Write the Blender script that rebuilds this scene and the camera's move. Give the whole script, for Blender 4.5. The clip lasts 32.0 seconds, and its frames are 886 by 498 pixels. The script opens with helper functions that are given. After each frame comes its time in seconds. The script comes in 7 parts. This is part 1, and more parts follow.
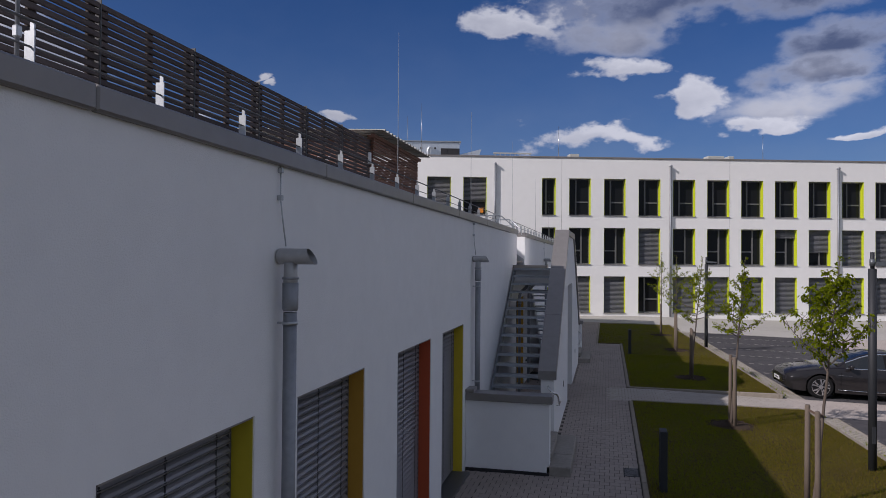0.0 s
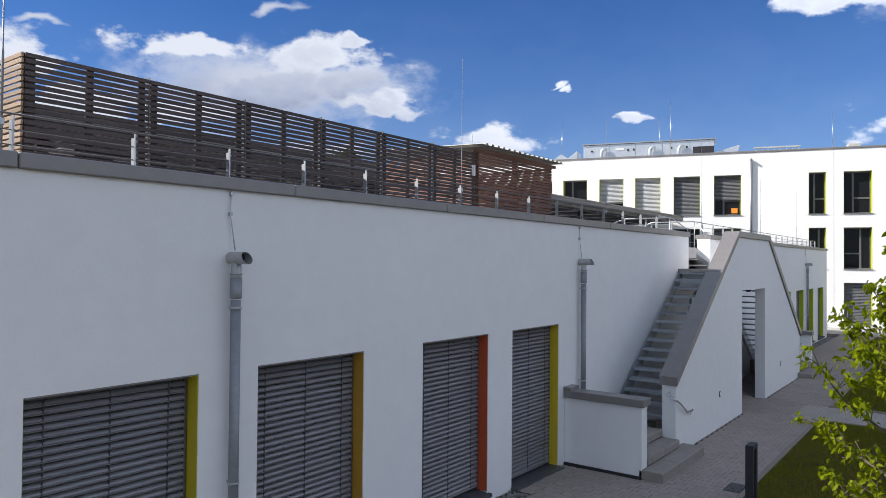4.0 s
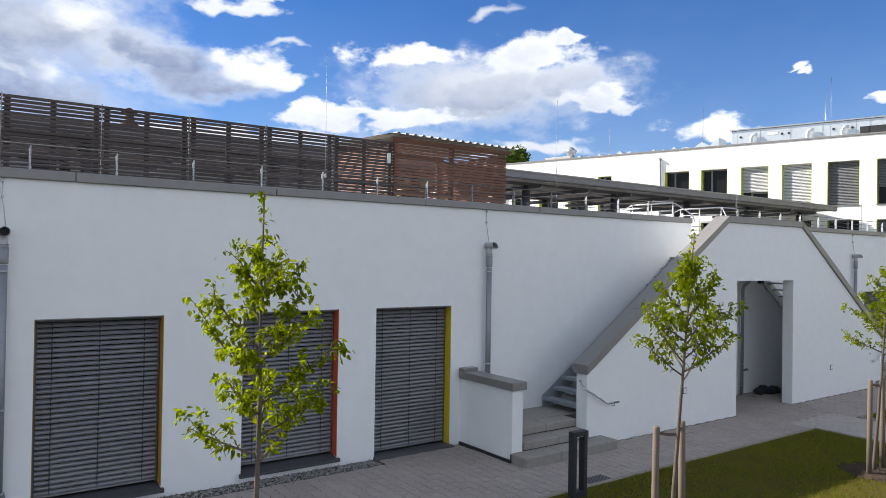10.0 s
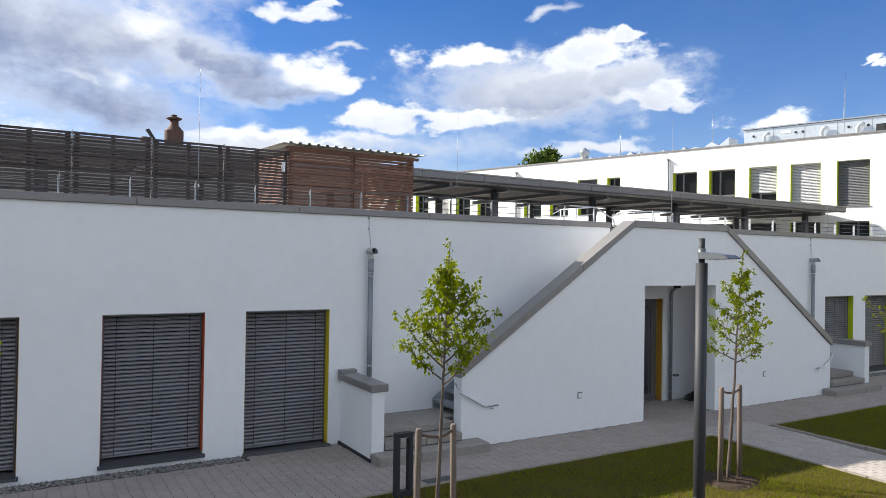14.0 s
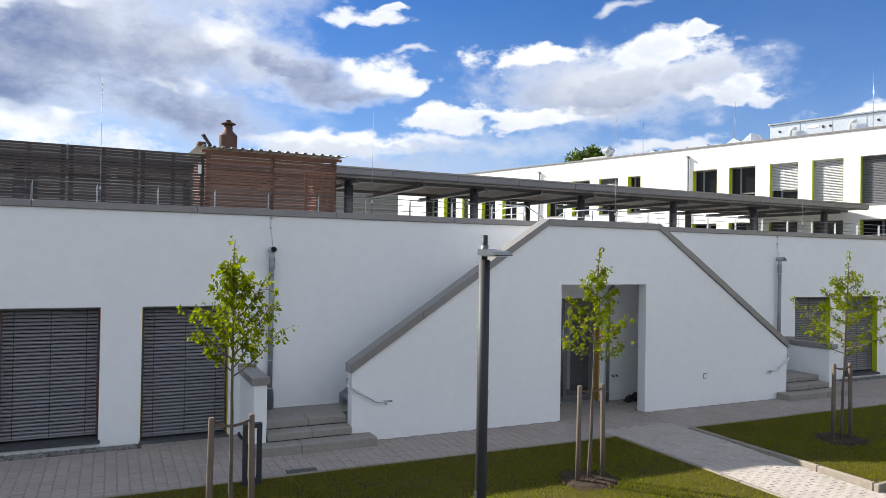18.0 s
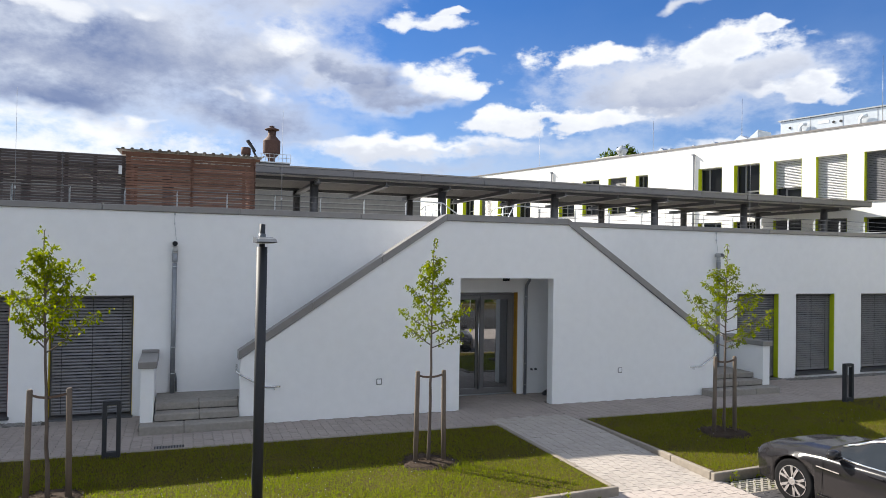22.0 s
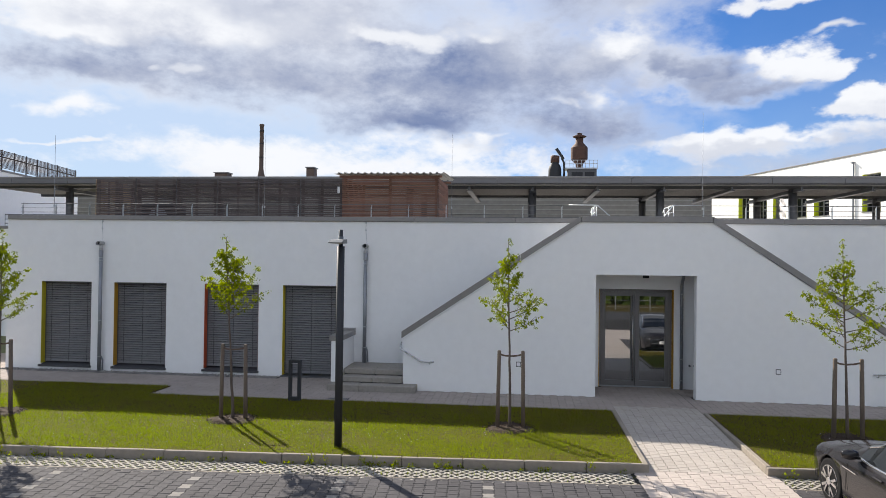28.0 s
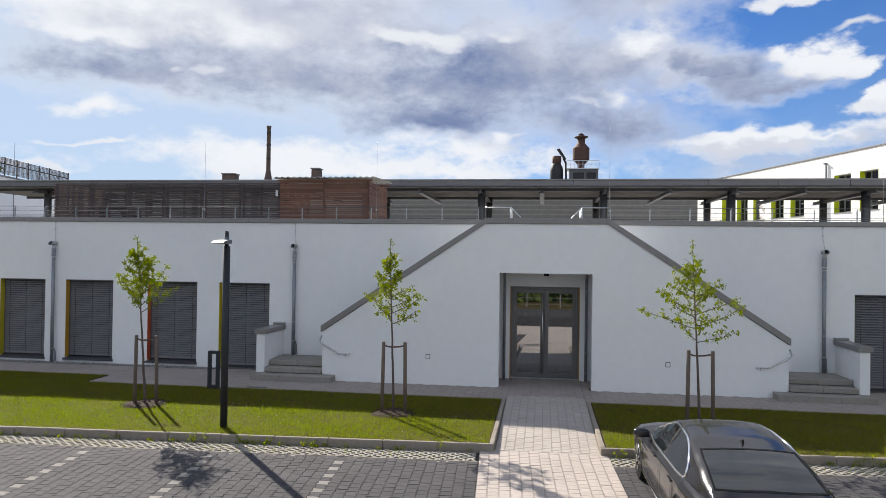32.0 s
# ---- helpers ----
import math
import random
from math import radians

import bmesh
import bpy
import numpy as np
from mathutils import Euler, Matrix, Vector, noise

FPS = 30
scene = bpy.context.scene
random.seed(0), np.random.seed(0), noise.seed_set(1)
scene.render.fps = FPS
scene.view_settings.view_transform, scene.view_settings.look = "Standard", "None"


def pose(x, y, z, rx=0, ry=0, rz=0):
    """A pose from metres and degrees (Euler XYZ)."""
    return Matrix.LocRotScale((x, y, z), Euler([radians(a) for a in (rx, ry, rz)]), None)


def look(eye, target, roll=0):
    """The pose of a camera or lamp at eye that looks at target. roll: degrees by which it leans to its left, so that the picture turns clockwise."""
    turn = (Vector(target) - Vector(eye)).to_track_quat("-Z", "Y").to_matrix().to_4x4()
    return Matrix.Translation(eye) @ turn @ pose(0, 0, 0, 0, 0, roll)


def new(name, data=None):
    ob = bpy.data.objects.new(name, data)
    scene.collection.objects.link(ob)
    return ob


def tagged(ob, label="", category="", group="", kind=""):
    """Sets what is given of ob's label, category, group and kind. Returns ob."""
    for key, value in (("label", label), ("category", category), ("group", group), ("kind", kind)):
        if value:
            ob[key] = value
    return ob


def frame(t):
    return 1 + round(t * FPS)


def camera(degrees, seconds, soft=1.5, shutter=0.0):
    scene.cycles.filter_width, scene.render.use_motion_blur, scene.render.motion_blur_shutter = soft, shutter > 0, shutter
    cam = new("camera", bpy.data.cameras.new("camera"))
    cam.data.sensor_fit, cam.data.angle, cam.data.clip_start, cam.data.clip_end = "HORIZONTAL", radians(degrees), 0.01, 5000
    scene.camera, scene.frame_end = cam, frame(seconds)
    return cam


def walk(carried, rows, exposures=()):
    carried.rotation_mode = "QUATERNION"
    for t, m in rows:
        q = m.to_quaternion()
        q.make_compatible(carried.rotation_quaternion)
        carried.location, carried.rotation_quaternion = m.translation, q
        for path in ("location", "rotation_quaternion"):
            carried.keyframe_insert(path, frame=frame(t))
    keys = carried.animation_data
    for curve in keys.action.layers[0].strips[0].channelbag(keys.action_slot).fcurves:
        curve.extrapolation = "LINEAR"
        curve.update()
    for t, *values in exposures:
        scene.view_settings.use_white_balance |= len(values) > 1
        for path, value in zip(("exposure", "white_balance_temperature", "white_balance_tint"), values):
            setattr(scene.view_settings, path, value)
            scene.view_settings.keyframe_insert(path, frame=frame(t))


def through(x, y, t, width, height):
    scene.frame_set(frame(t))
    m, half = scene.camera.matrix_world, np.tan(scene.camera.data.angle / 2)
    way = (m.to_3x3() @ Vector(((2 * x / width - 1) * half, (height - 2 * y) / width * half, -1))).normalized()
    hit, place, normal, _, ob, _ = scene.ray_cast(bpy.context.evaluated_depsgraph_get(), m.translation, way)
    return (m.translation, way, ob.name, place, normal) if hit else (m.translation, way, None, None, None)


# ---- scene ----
cam = camera(64.7, 32.0, soft=0.5)
PATH = [
    (0, (-18.661, -0.998, 3.651), (-16.714, -0.541, 3.681), 0.46),
    (0.5, (-18.669, -1.442, 3.660), (-16.757, -0.858, 3.690), 0.54),
    (1, (-18.673, -1.877, 3.667), (-16.817, -1.131, 3.697), 0.60),
    (1.5, (-18.654, -2.297, 3.671), (-16.851, -1.432, 3.700), 0.62),
    (2, (-18.603, -2.715, 3.672), (-16.839, -1.773, 3.701), 0.65),
    (3, (-18.427, -3.591, 3.670), (-16.740, -2.517, 3.700), 0.70),
    (3.5, (-18.302, -4.054, 3.660), (-16.661, -2.912, 3.693), 0.60),
    (5.5, (-17.451, -6.007, 3.621), (-15.995, -4.637, 3.660), 0.40),
    (6, (-17.138, -6.532, 3.616), (-15.720, -5.122, 3.654), 0.46),
    (6.5, (-16.787, -6.971, 3.616), (-15.398, -5.532, 3.649), 0.66),
    (7, (-16.408, -7.346, 3.629), (-15.055, -5.873, 3.658), 0.69),
    (7.5, (-16.057, -7.656, 3.597), (-14.745, -6.147, 3.629), 0.71),
    (8, (-15.727, -7.963, 3.558), (-14.452, -6.423, 3.589), 0.76),
    (8.5, (-15.395, -8.199, 3.519), (-14.156, -6.630, 3.549), 0.77),
    (9, (-15.078, -8.448, 3.494), (-13.882, -6.845, 3.518), 0.88),
    (9.5, (-14.748, -8.690, 3.466), (-13.572, -7.072, 3.488), 0.95),
    (10, (-14.450, -8.926, 3.433), (-13.290, -7.297, 3.456), 0.90),
    (10.5, (-14.165, -9.170, 3.454), (-13.024, -7.528, 3.473), 1.02),
    (11, (-13.923, -9.409, 3.470), (-12.799, -7.755, 3.493), 0.99),
    (11.5, (-13.668, -9.683, 3.508), (-12.566, -8.013, 3.531), 1.01),
    (12, (-13.374, -9.945, 3.536), (-12.288, -8.265, 3.557), 1.05),
    (12.5, (-13.035, -10.223, 3.541), (-11.965, -8.534, 3.563), 0.97),
    (13, (-12.637, -10.535, 3.557), (-11.583, -8.835, 3.578), 0.89),
    (13.5, (-12.247, -10.783, 3.557), (-11.209, -9.074, 3.581), 0.93),
    (14, (-11.853, -11.058, 3.569), (-10.828, -9.341, 3.592), 0.93),
    (14.5, (-11.459, -11.313, 3.584), (-10.454, -9.584, 3.606), 0.92),
    (16.5, (-10.080, -12.202, 3.581), (-9.166, -10.423, 3.602), 0.98),
    (17, (-9.695, -12.428, 3.569), (-8.801, -10.639, 3.592), 1.01),
    (17.5, (-9.339, -12.640, 3.574), (-8.463, -10.842, 3.596), 0.94),
    (18, (-9.009, -12.858, 3.576), (-8.153, -11.050, 3.598), 0.93),
    (18.5, (-8.650, -13.072, 3.574), (-7.812, -11.256, 3.595), 0.89),
    (19, (-8.259, -13.313, 3.550), (-7.442, -11.488, 3.573), 0.96),
    (19.5, (-7.856, -13.551, 3.555), (-7.060, -11.716, 3.578), 0.94),
    (20, (-7.439, -13.803, 3.545), (-6.661, -11.961, 3.569), 0.90),
    (20.5, (-7.039, -14.067, 3.540), (-6.281, -12.216, 3.566), 0.96),
    (21, (-6.664, -14.305, 3.526), (-5.925, -12.447, 3.552), 0.99),
    (21.5, (-6.303, -14.527, 3.493), (-5.581, -12.662, 3.519), 0.98),
    (22, (-5.951, -14.789, 3.433), (-5.253, -12.915, 3.461), 0.93),
    (22.5, (-5.628, -15.079, 3.383), (-4.954, -13.197, 3.410), 0.89),
    (23, (-5.301, -15.379, 3.348), (-4.669, -13.482, 3.375), 0.87),
    (23.5, (-4.976, -15.678, 3.343), (-4.405, -13.762, 3.370), 0.87),
    (24, (-4.643, -15.969, 3.341), (-4.177, -14.024, 3.369), 0.90),
    (25, (-3.940, -16.449, 3.351), (-3.718, -14.461, 3.381), 0.91),
    (25.5, (-3.558, -16.623, 3.365), (-3.397, -14.629, 3.392), 0.87),
    (26, (-3.182, -16.809, 3.364), (-3.108, -14.811, 3.392), 0.93),
    (26.5, (-2.801, -17.019, 3.367), (-2.843, -15.020, 3.394), 0.80),
    (28.5, (-1.424, -17.701, 3.372), (-1.671, -15.716, 3.395), 0.81),
    (29, (-1.058, -17.813, 3.383), (-1.312, -15.829, 3.403), 0.88),
    (29.5, (-0.824, -17.997, 3.381), (-1.071, -16.013, 3.406), 0.84),
    (30, (-0.417, -18.095, 3.388), (-0.674, -16.112, 3.412), 0.84),
    (30.5, (-0.041, -18.195, 3.386), (-0.306, -16.212, 3.410), 0.77),
    (31, (0.332, -18.235, 3.381), (0.063, -16.253, 3.403), 0.77),
    (31.5, (0.662, -18.352, 3.387), (0.391, -16.370, 3.410), 0.79),
    (32, (1.104, -18.445, 3.387), (0.823, -16.465, 3.411), 0.78),
]
EXPOSURES = [(0, -0.40, 6150, 20), (1, -0.25, 6150, 19), (2, 0.03, 6150, 17), (3, 0.34, 6160, 15), (4, 0.64, 6200, 13), (5.5, 0.9, 6290, 11), (7, 0.98, 6420, 10), (14, 0.99, 6530, 10), (20, 0.96, 6580, 10), (26, 0.92, 6680, 11),
             (32, 0.77, 6610, 11)]
walk(cam, [(t, look(eye, target, roll)) for t, eye, target, roll in PATH], EXPOSURES)

# ---- light ----
SUN_AZ = (-0.653, 0.757)          # where the sun stands, seen from above
SUN_EL = radians(33.5)
CLOUD_WHITE, CLOUD_GREY = (11.3, 11.8, 12.5), (2.2, 3.05, 5.5)
SKY_STRENGTH = 0.045
FRONT_LIT = 0.6                  # how much brighter front-lit clouds are than back-lit ones
sun_data = bpy.data.lights.new("sun", "SUN")
sun_data.energy, sun_data.angle, sun_data.color = 4.8, radians(0.53), (1.0, 0.94, 0.84)
sun = new("sun", sun_data)
sun_dir = Vector((SUN_AZ[0] * math.cos(SUN_EL), SUN_AZ[1] * math.cos(SUN_EL), math.sin(SUN_EL)))
sun.matrix_world = look(sun_dir * 60, (0, 0, 0))


def link(nt, a, b):
    nt.links.new(a, b)


# clouds: azimuth from +y towards +x, elevation, half widths in degrees, greyness
# bright layers low down
LOW_CLOUDS = [(20.0, 7.2, 18.0, 2.5, 0.75), (-14.0, 7.0, 30.0, 1.8, 0.0), (-22.8, 8.0, 12.0, 1.6, -0.1), (-7.9, 8.7, 9.0, 1.7, -0.1), (-35.0, 8.4, 4.4, 0.4, 0.1), (16.4, 8.7, 10.0, 1.2, 0.3), (17.0, 9.3, 13.0, 0.7, -0.05), (29.3, 9.0, 11.3, 1.5, 0.4), (-38.2, 6.2, 5.6, 0.6, 0.1), (44.1, 8.7, 7.4, 0.8, 0.15)]
# the grey deck
DECK_CLOUDS = [(-20.0, 18.0, 32.0, 8.0, 0.42), (-32.5, 17.6, 15.0, 3.0, 0.08), (-20.0, 13.8, 24.0, 4.0, 0.72), (-1.2, 14.7, 14.0, 5.2, 0.75), (-10.0, 10.9, 12.0, 2.8, 0.9), (-33.0, 13.2, 12.0, 2.6, 0.72), (7.0, 21.3, 10.5, 4.8, 0.6), (-27.4, 23.5, 27.3, 4.5, 0.45), (1.9, 25.6, 14.7, 4.5, 0.55), (-4.4, 14.2, 11.0, 5.0, 0.8), (4.5, 10.3, 11.5, 3.8, 0.7), (6.0, 15.4, 8.6, 4.8, 0.72)]
# pale openings in the deck
PALE_CLOUDS = [(-10.0, 17.6, 5.8, 1.1, 0.05), (-26.6, 13.7, 1.3, 0.9, 0.3), (-2.9, 9.6, 2.1, 0.6, 0.0), (2.6, 12.5, 0.7, 0.4, 0.31), (-34.3, 10.6, 3.2, 1.0, 0.0), (-36.2, 16.1, 7.9, 1.1, -0.05), (7.8, 16.9, 3.2, 2.3, 0.0), (6.4, 12.4, 3.0, 1.5, 0.08), (-7.7, 17.7, 5.2, 1.2, 0.05), (-7.0, 8.0, 2.7, 0.7, 0.0)]
# dark cumulus with a bright head, and wisps over it
HEAD_CLOUDS = [(19.8, 14.3, 3.8, 1.9, -0.05), (22.2, 13.6, 2.4, 1.2, 0.0), (14.4, 14.0, 5.8, 2.1, 0.9), (12.0, 14.8, 3.4, 1.9, 0.8), (16.4, 12.7, 5.3, 1.2, 0.75), (19.0, 18.8, 3.3, 1.3, 0.12), (23.2, 16.1, 1.6, 0.5, 0.31), (38.8, 19.7, 3.0, 0.6, 0.31), (21.3, 19.8, 2.3, 0.5, 0.1)]
# broad bright cumulus
BROAD_CLOUDS = [(38.6, 13.0, 12.6, 4.1, 0.5), (42.1, 15.8, 7.0, 2.4, 0.22), (32.0, 15.7, 4.1, 1.5, -0.1), (48.2, 11.8, 3.5, 1.3, 0.25), (24.7, 10.7, 5.1, 1.2, 0.0), (40.4, 12.9, 6.8, 2.3, 0.52), (45.4, 13.6, 3.4, 2.1, 0.46), (32.1, 11.1, 7.3, 1.1, 0.05), (45.2, 17.2, 1.4, 0.7, 0.2)]
# small clouds towards the office building
EAST_CLOUDS = [(57.9, 9.9, 4.9, 1.2, 0.12), (61.7, 13.9, 0.9, 0.3, 0.05), (69.9, 11.1, 1.4, 0.4, 0.15), (61.1, 14.3, 1.0, 0.3, 0.1), (69.6, 11.3, 1.6, 0.4, 0.1), (88.2, 9.5, 5.0, 1.2, 0.1), (90.6, 9.5, 2.2, 1.2, -0.05)]
# dark-based clouds high over the office building
HIGH_CLOUDS = [(97.4, 19.8, 16.8, 2.4, 1.2), (83.0, 18.8, 5.0, 1.8, 0.25), (90.2, 17.2, 5.8, 2.2, 0.7), (90.0, 14.8, 3.8, 1.1, 0.25), (106.2, 15.2, 6.0, 2.3, 1.2), (96.4, 12.3, 2.6, 1.6, 0.1), (102.9, 11.5, 6.4, 1.6, 0.35), (104.7, 13.5, 4.7, 1.1, 0.85), (107.5, 9.0, 2.4, 0.5, 0.2), (101.4, 10.4, 4.2, 0.8, 0.15)]


def make_world():
    w = bpy.data.worlds.new("sky")
    scene.world = w
    w.use_nodes = True
    nt = w.node_tree
    nt.nodes.clear()
    N = nt.nodes.new

    def math_node(op, a, b=None, c=None):
        n = N("ShaderNodeMath")
        n.operation = op
        for i, v in enumerate((a, b, c)):
            if v is None:
                continue
            if isinstance(v, (int, float)):
                n.inputs[i].default_value = v
            else:
                link(nt, v, n.inputs[i])
        return n.outputs[0]

    out = N("ShaderNodeOutputWorld")
    bg = N("ShaderNodeBackground")
    sky = N("ShaderNodeTexSky")
    sky.sky_type = "NISHITA"
    sky.sun_disc = False
    sky.sun_elevation = SUN_EL
    sky.sun_rotation = math.atan2(SUN_AZ[0], SUN_AZ[1])
    sky.air_density, sky.dust_density, sky.ozone_density = 1.0, 0.2, 2.2
    tc = N("ShaderNodeTexCoord")
    sep = N("ShaderNodeSeparateXYZ")
    link(nt, tc.outputs["Generated"], sep.inputs[0])
    az = math_node("DEGREES", math_node("ARCTAN2", sep.outputs[0], sep.outputs[1]))
    el = math_node("DEGREES", math_node("ARCSINE", sep.outputs[2]))
    vec = N("ShaderNodeCombineXYZ")
    link(nt, math_node("MULTIPLY", az, 0.1), vec.inputs[0])
    link(nt, math_node("MULTIPLY", el, 0.17), vec.inputs[1])

    def noise_tex(scale, detail, rough, shift=0.0):
        n = N("ShaderNodeTexNoise")
        n.inputs["Scale"].default_value, n.inputs["Detail"].default_value, n.inputs["Roughness"].default_value = scale, detail, rough
        m = N("ShaderNodeMapping")
        m.inputs["Location"].default_value = (shift, shift * 0.7, shift * 0.3)
        link(nt, vec.outputs[0], m.inputs["Vector"])
        link(nt, m.outputs[0], n.inputs["Vector"])
        return n.outputs["Fac"]

    wide = math_node("SUBTRACT", noise_tex(1.25, 8, 0.55), 0.5)
    billow = math_node("SUBTRACT", noise_tex(3.6, 9, 0.58, 3.1), 0.5)
    fine = math_node("SUBTRACT", noise_tex(13.0, 7, 0.62, 5.3), 0.5)
    soft_mottle = math_node("SUBTRACT", noise_tex(0.9, 5, 0.5, 7.7), 0.5)

    # the outlines drift and curl
    side, lift = (math_node("SUBTRACT", noise_tex(sc, 3, 0.5, sh), 0.5) for sc, sh in ((1.6, 11.3), (1.6, 17.9)))
    curl, puff = (math_node("SUBTRACT", noise_tex(5.0, 4, 0.5, sh), 0.5) for sh in (23.1, 29.7))
    az = math_node("MULTIPLY_ADD", side, 11.0, math_node("MULTIPLY_ADD", curl, 2.4, az))
    el = math_node("MULTIPLY_ADD", lift, 4.4, math_node("MULTIPLY_ADD", puff, 1.3, el))

    def weigh(a, b, c):
        return math_node("MULTIPLY_ADD", wide, a, math_node("MULTIPLY_ADD", billow, b, math_node("MULTIPLY", fine, c)))

    def mix_col(fac, a, b):
        n = N("ShaderNodeMix")
        n.data_type = "VECTOR"
        link(nt, fac, n.inputs[0])
        for i, v in ((4, a), (5, b)):
            if isinstance(v, tuple):
                n.inputs[i].default_value = v
            else:
                link(nt, v, n.inputs[i])
        return n.outputs[1]

    def lay(group, edge, soft, mottle, base, body):
        """Cover and colour of a group of clouds: noisy outlines, greyer where thick and underneath."""
        col, clear = bright, None
        rim = math_node("ADD", edge, 1.0)
        rim_soft = math_node("MULTIPLY_ADD", edge, 0.7, 1.15)
        for a0, e0, wa, we, tone in group:
            x = math_node("MULTIPLY_ADD", az, 1 / wa, -a0 / wa)
            y = math_node("MULTIPLY_ADD", el, 1 / we, -e0 / we)
            yy = math_node("MULTIPLY_ADD", math_node("MINIMUM", y, 0.0), 0.3, y)
            r = math_node("SQRT", math_node("MULTIPLY_ADD", x, x, math_node("MULTIPLY", yy, yy)))
            d = math_node("SUBTRACT", rim_soft if tone > 0.3 else rim, r)
            m = N("ShaderNodeMapRange")
            m.interpolation_type = "SMOOTHSTEP"
            m.inputs["From Min"].default_value, m.inputs["From Max"].default_value = 0.0, soft * (2.2 if tone > 0.3 else 1.0)
            m.inputs["To Min"].default_value, m.inputs["To Max"].default_value = 1.0, 0.0
            link(nt, d, m.inputs["Value"])
            thick = math_node("MINIMUM", math_node("MULTIPLY_ADD", math_node("MAXIMUM", d, 0.0), 1.5 * (1 - body), body), 1.0)
            g = math_node("MULTIPLY_ADD", thick, tone, math_node("MULTIPLY_ADD", y, -base, mottle))
            cn = N("ShaderNodeClamp")
            link(nt, g, cn.inputs[0])
            col = mix_col(m.outputs[0], mix_col(cn.outputs[0], bright, CLOUD_GREY), col)
            clear = m.outputs[0] if clear is None else math_node("MULTIPLY", clear, m.outputs[0])
        return math_node("SUBTRACT", 1.0, clear), col

    # broken cloud over the rest of the sky
    flat = N("ShaderNodeVectorMath")
    flat.operation = "DIVIDE"
    zz = N("ShaderNodeCombineXYZ")
    den = math_node("ADD", math_node("MAXIMUM", sep.outputs[2], 0.0), 0.12)
    for i in range(3):
        link(nt, den, zz.inputs[i])
    link(nt, tc.outputs["Generated"], flat.inputs[0])
    link(nt, zz.outputs[0], flat.inputs[1])
    fn = N("ShaderNodeTexNoise")
    fn.inputs["Scale"].default_value, fn.inputs["Detail"].default_value = 0.8, 8
    link(nt, flat.outputs[0], fn.inputs["Vector"])
    high = math_node("GREATER_THAN", el, 26.0)
    back = math_node("GREATER_THAN", math_node("ABSOLUTE", math_node("SUBTRACT", az, 33.0)), 90.0)
    rest = math_node("MULTIPLY", math_node("SUBTRACT", fn.outputs["Fac"], 0.48), math_node("MULTIPLY", math_node("MAXIMUM", high, back), 6.0))
    away = N("ShaderNodeVectorMath")
    away.operation = "DOT_PRODUCT"
    link(nt, tc.outputs["Generated"], away.inputs[0])
    away.inputs[1].default_value = (-SUN_AZ[0], -SUN_AZ[1], 0.0)
    front = math_node("ADD", 1.0, math_node("MULTIPLY", math_node("MAXIMUM", math_node("ADD", away.outputs["Value"], 0.1), 0.0), FRONT_LIT))
    lit = N("ShaderNodeVectorMath")
    lit.operation = "SCALE"
    lit.inputs[0].default_value = CLOUD_WHITE
    link(nt, front, lit.inputs[3])
    bright = lit.outputs[0]
    tintn = N("ShaderNodeMix")
    tintn.data_type, tintn.blend_type = "RGBA", "MULTIPLY"
    tintn.inputs[0].default_value = 1.0
    link(nt, sky.outputs[0], tintn.inputs[6])
    tintn.inputs[7].default_value = (0.17, 0.72, 1.44, 1)
    # pale haze towards the horizon
    haze = N("ShaderNodeMix")
    haze.data_type = "RGBA"
    sunward = N("ShaderNodeMapRange")
    sunward.interpolation_type = "SMOOTHSTEP"
    sunward.inputs["From Min"].default_value, sunward.inputs["From Max"].default_value = 24.0, -24.0
    sunward.inputs["To Max"].default_value = 0.82
    link(nt, az, sunward.inputs["Value"])
    low_haze = math_node("MULTIPLY", math_node("POWER", 2.718, math_node("DIVIDE", math_node("MAXIMUM", el, 0.0), -8.0)), 0.85)
    link(nt, math_node("MAXIMUM", low_haze, sunward.outputs[0]), haze.inputs[0])
    link(nt, tintn.outputs[2], haze.inputs[6])
    haze.inputs[7].default_value = (8.2, 9.6, 11.2, 1)
    veil = N("ShaderNodeMapRange")
    veil.interpolation_type = "SMOOTHSTEP"
    veil.inputs["From Min"].default_value, veil.inputs["From Max"].default_value = 0.0, 0.45
    link(nt, rest, veil.inputs["Value"])
    grain = math_node("MULTIPLY_ADD", billow, 0.45, math_node("MULTIPLY", fine, 0.2))
    drift = math_node("MULTIPLY_ADD", soft_mottle, 1.1, grain)
    rest_col = mix_col(math_node("ADD", drift, 0.35), bright, CLOUD_GREY)

    def over(under, cover, col):
        """Lays one glowing layer over the sky below it."""
        back = N("ShaderNodeBackground")
        back.inputs[1].default_value = SKY_STRENGTH
        link(nt, col, back.inputs[0])
        m = N("ShaderNodeMixShader")
        link(nt, cover, m.inputs[0])
        link(nt, under, m.inputs[1])
        link(nt, back.outputs[0], m.inputs[2])
        return m.outputs[0]

    link(nt, haze.outputs[2], bg.inputs[0])
    bg.inputs[1].default_value = SKY_STRENGTH
    shader = over(bg.outputs[0], veil.outputs[0], rest_col)
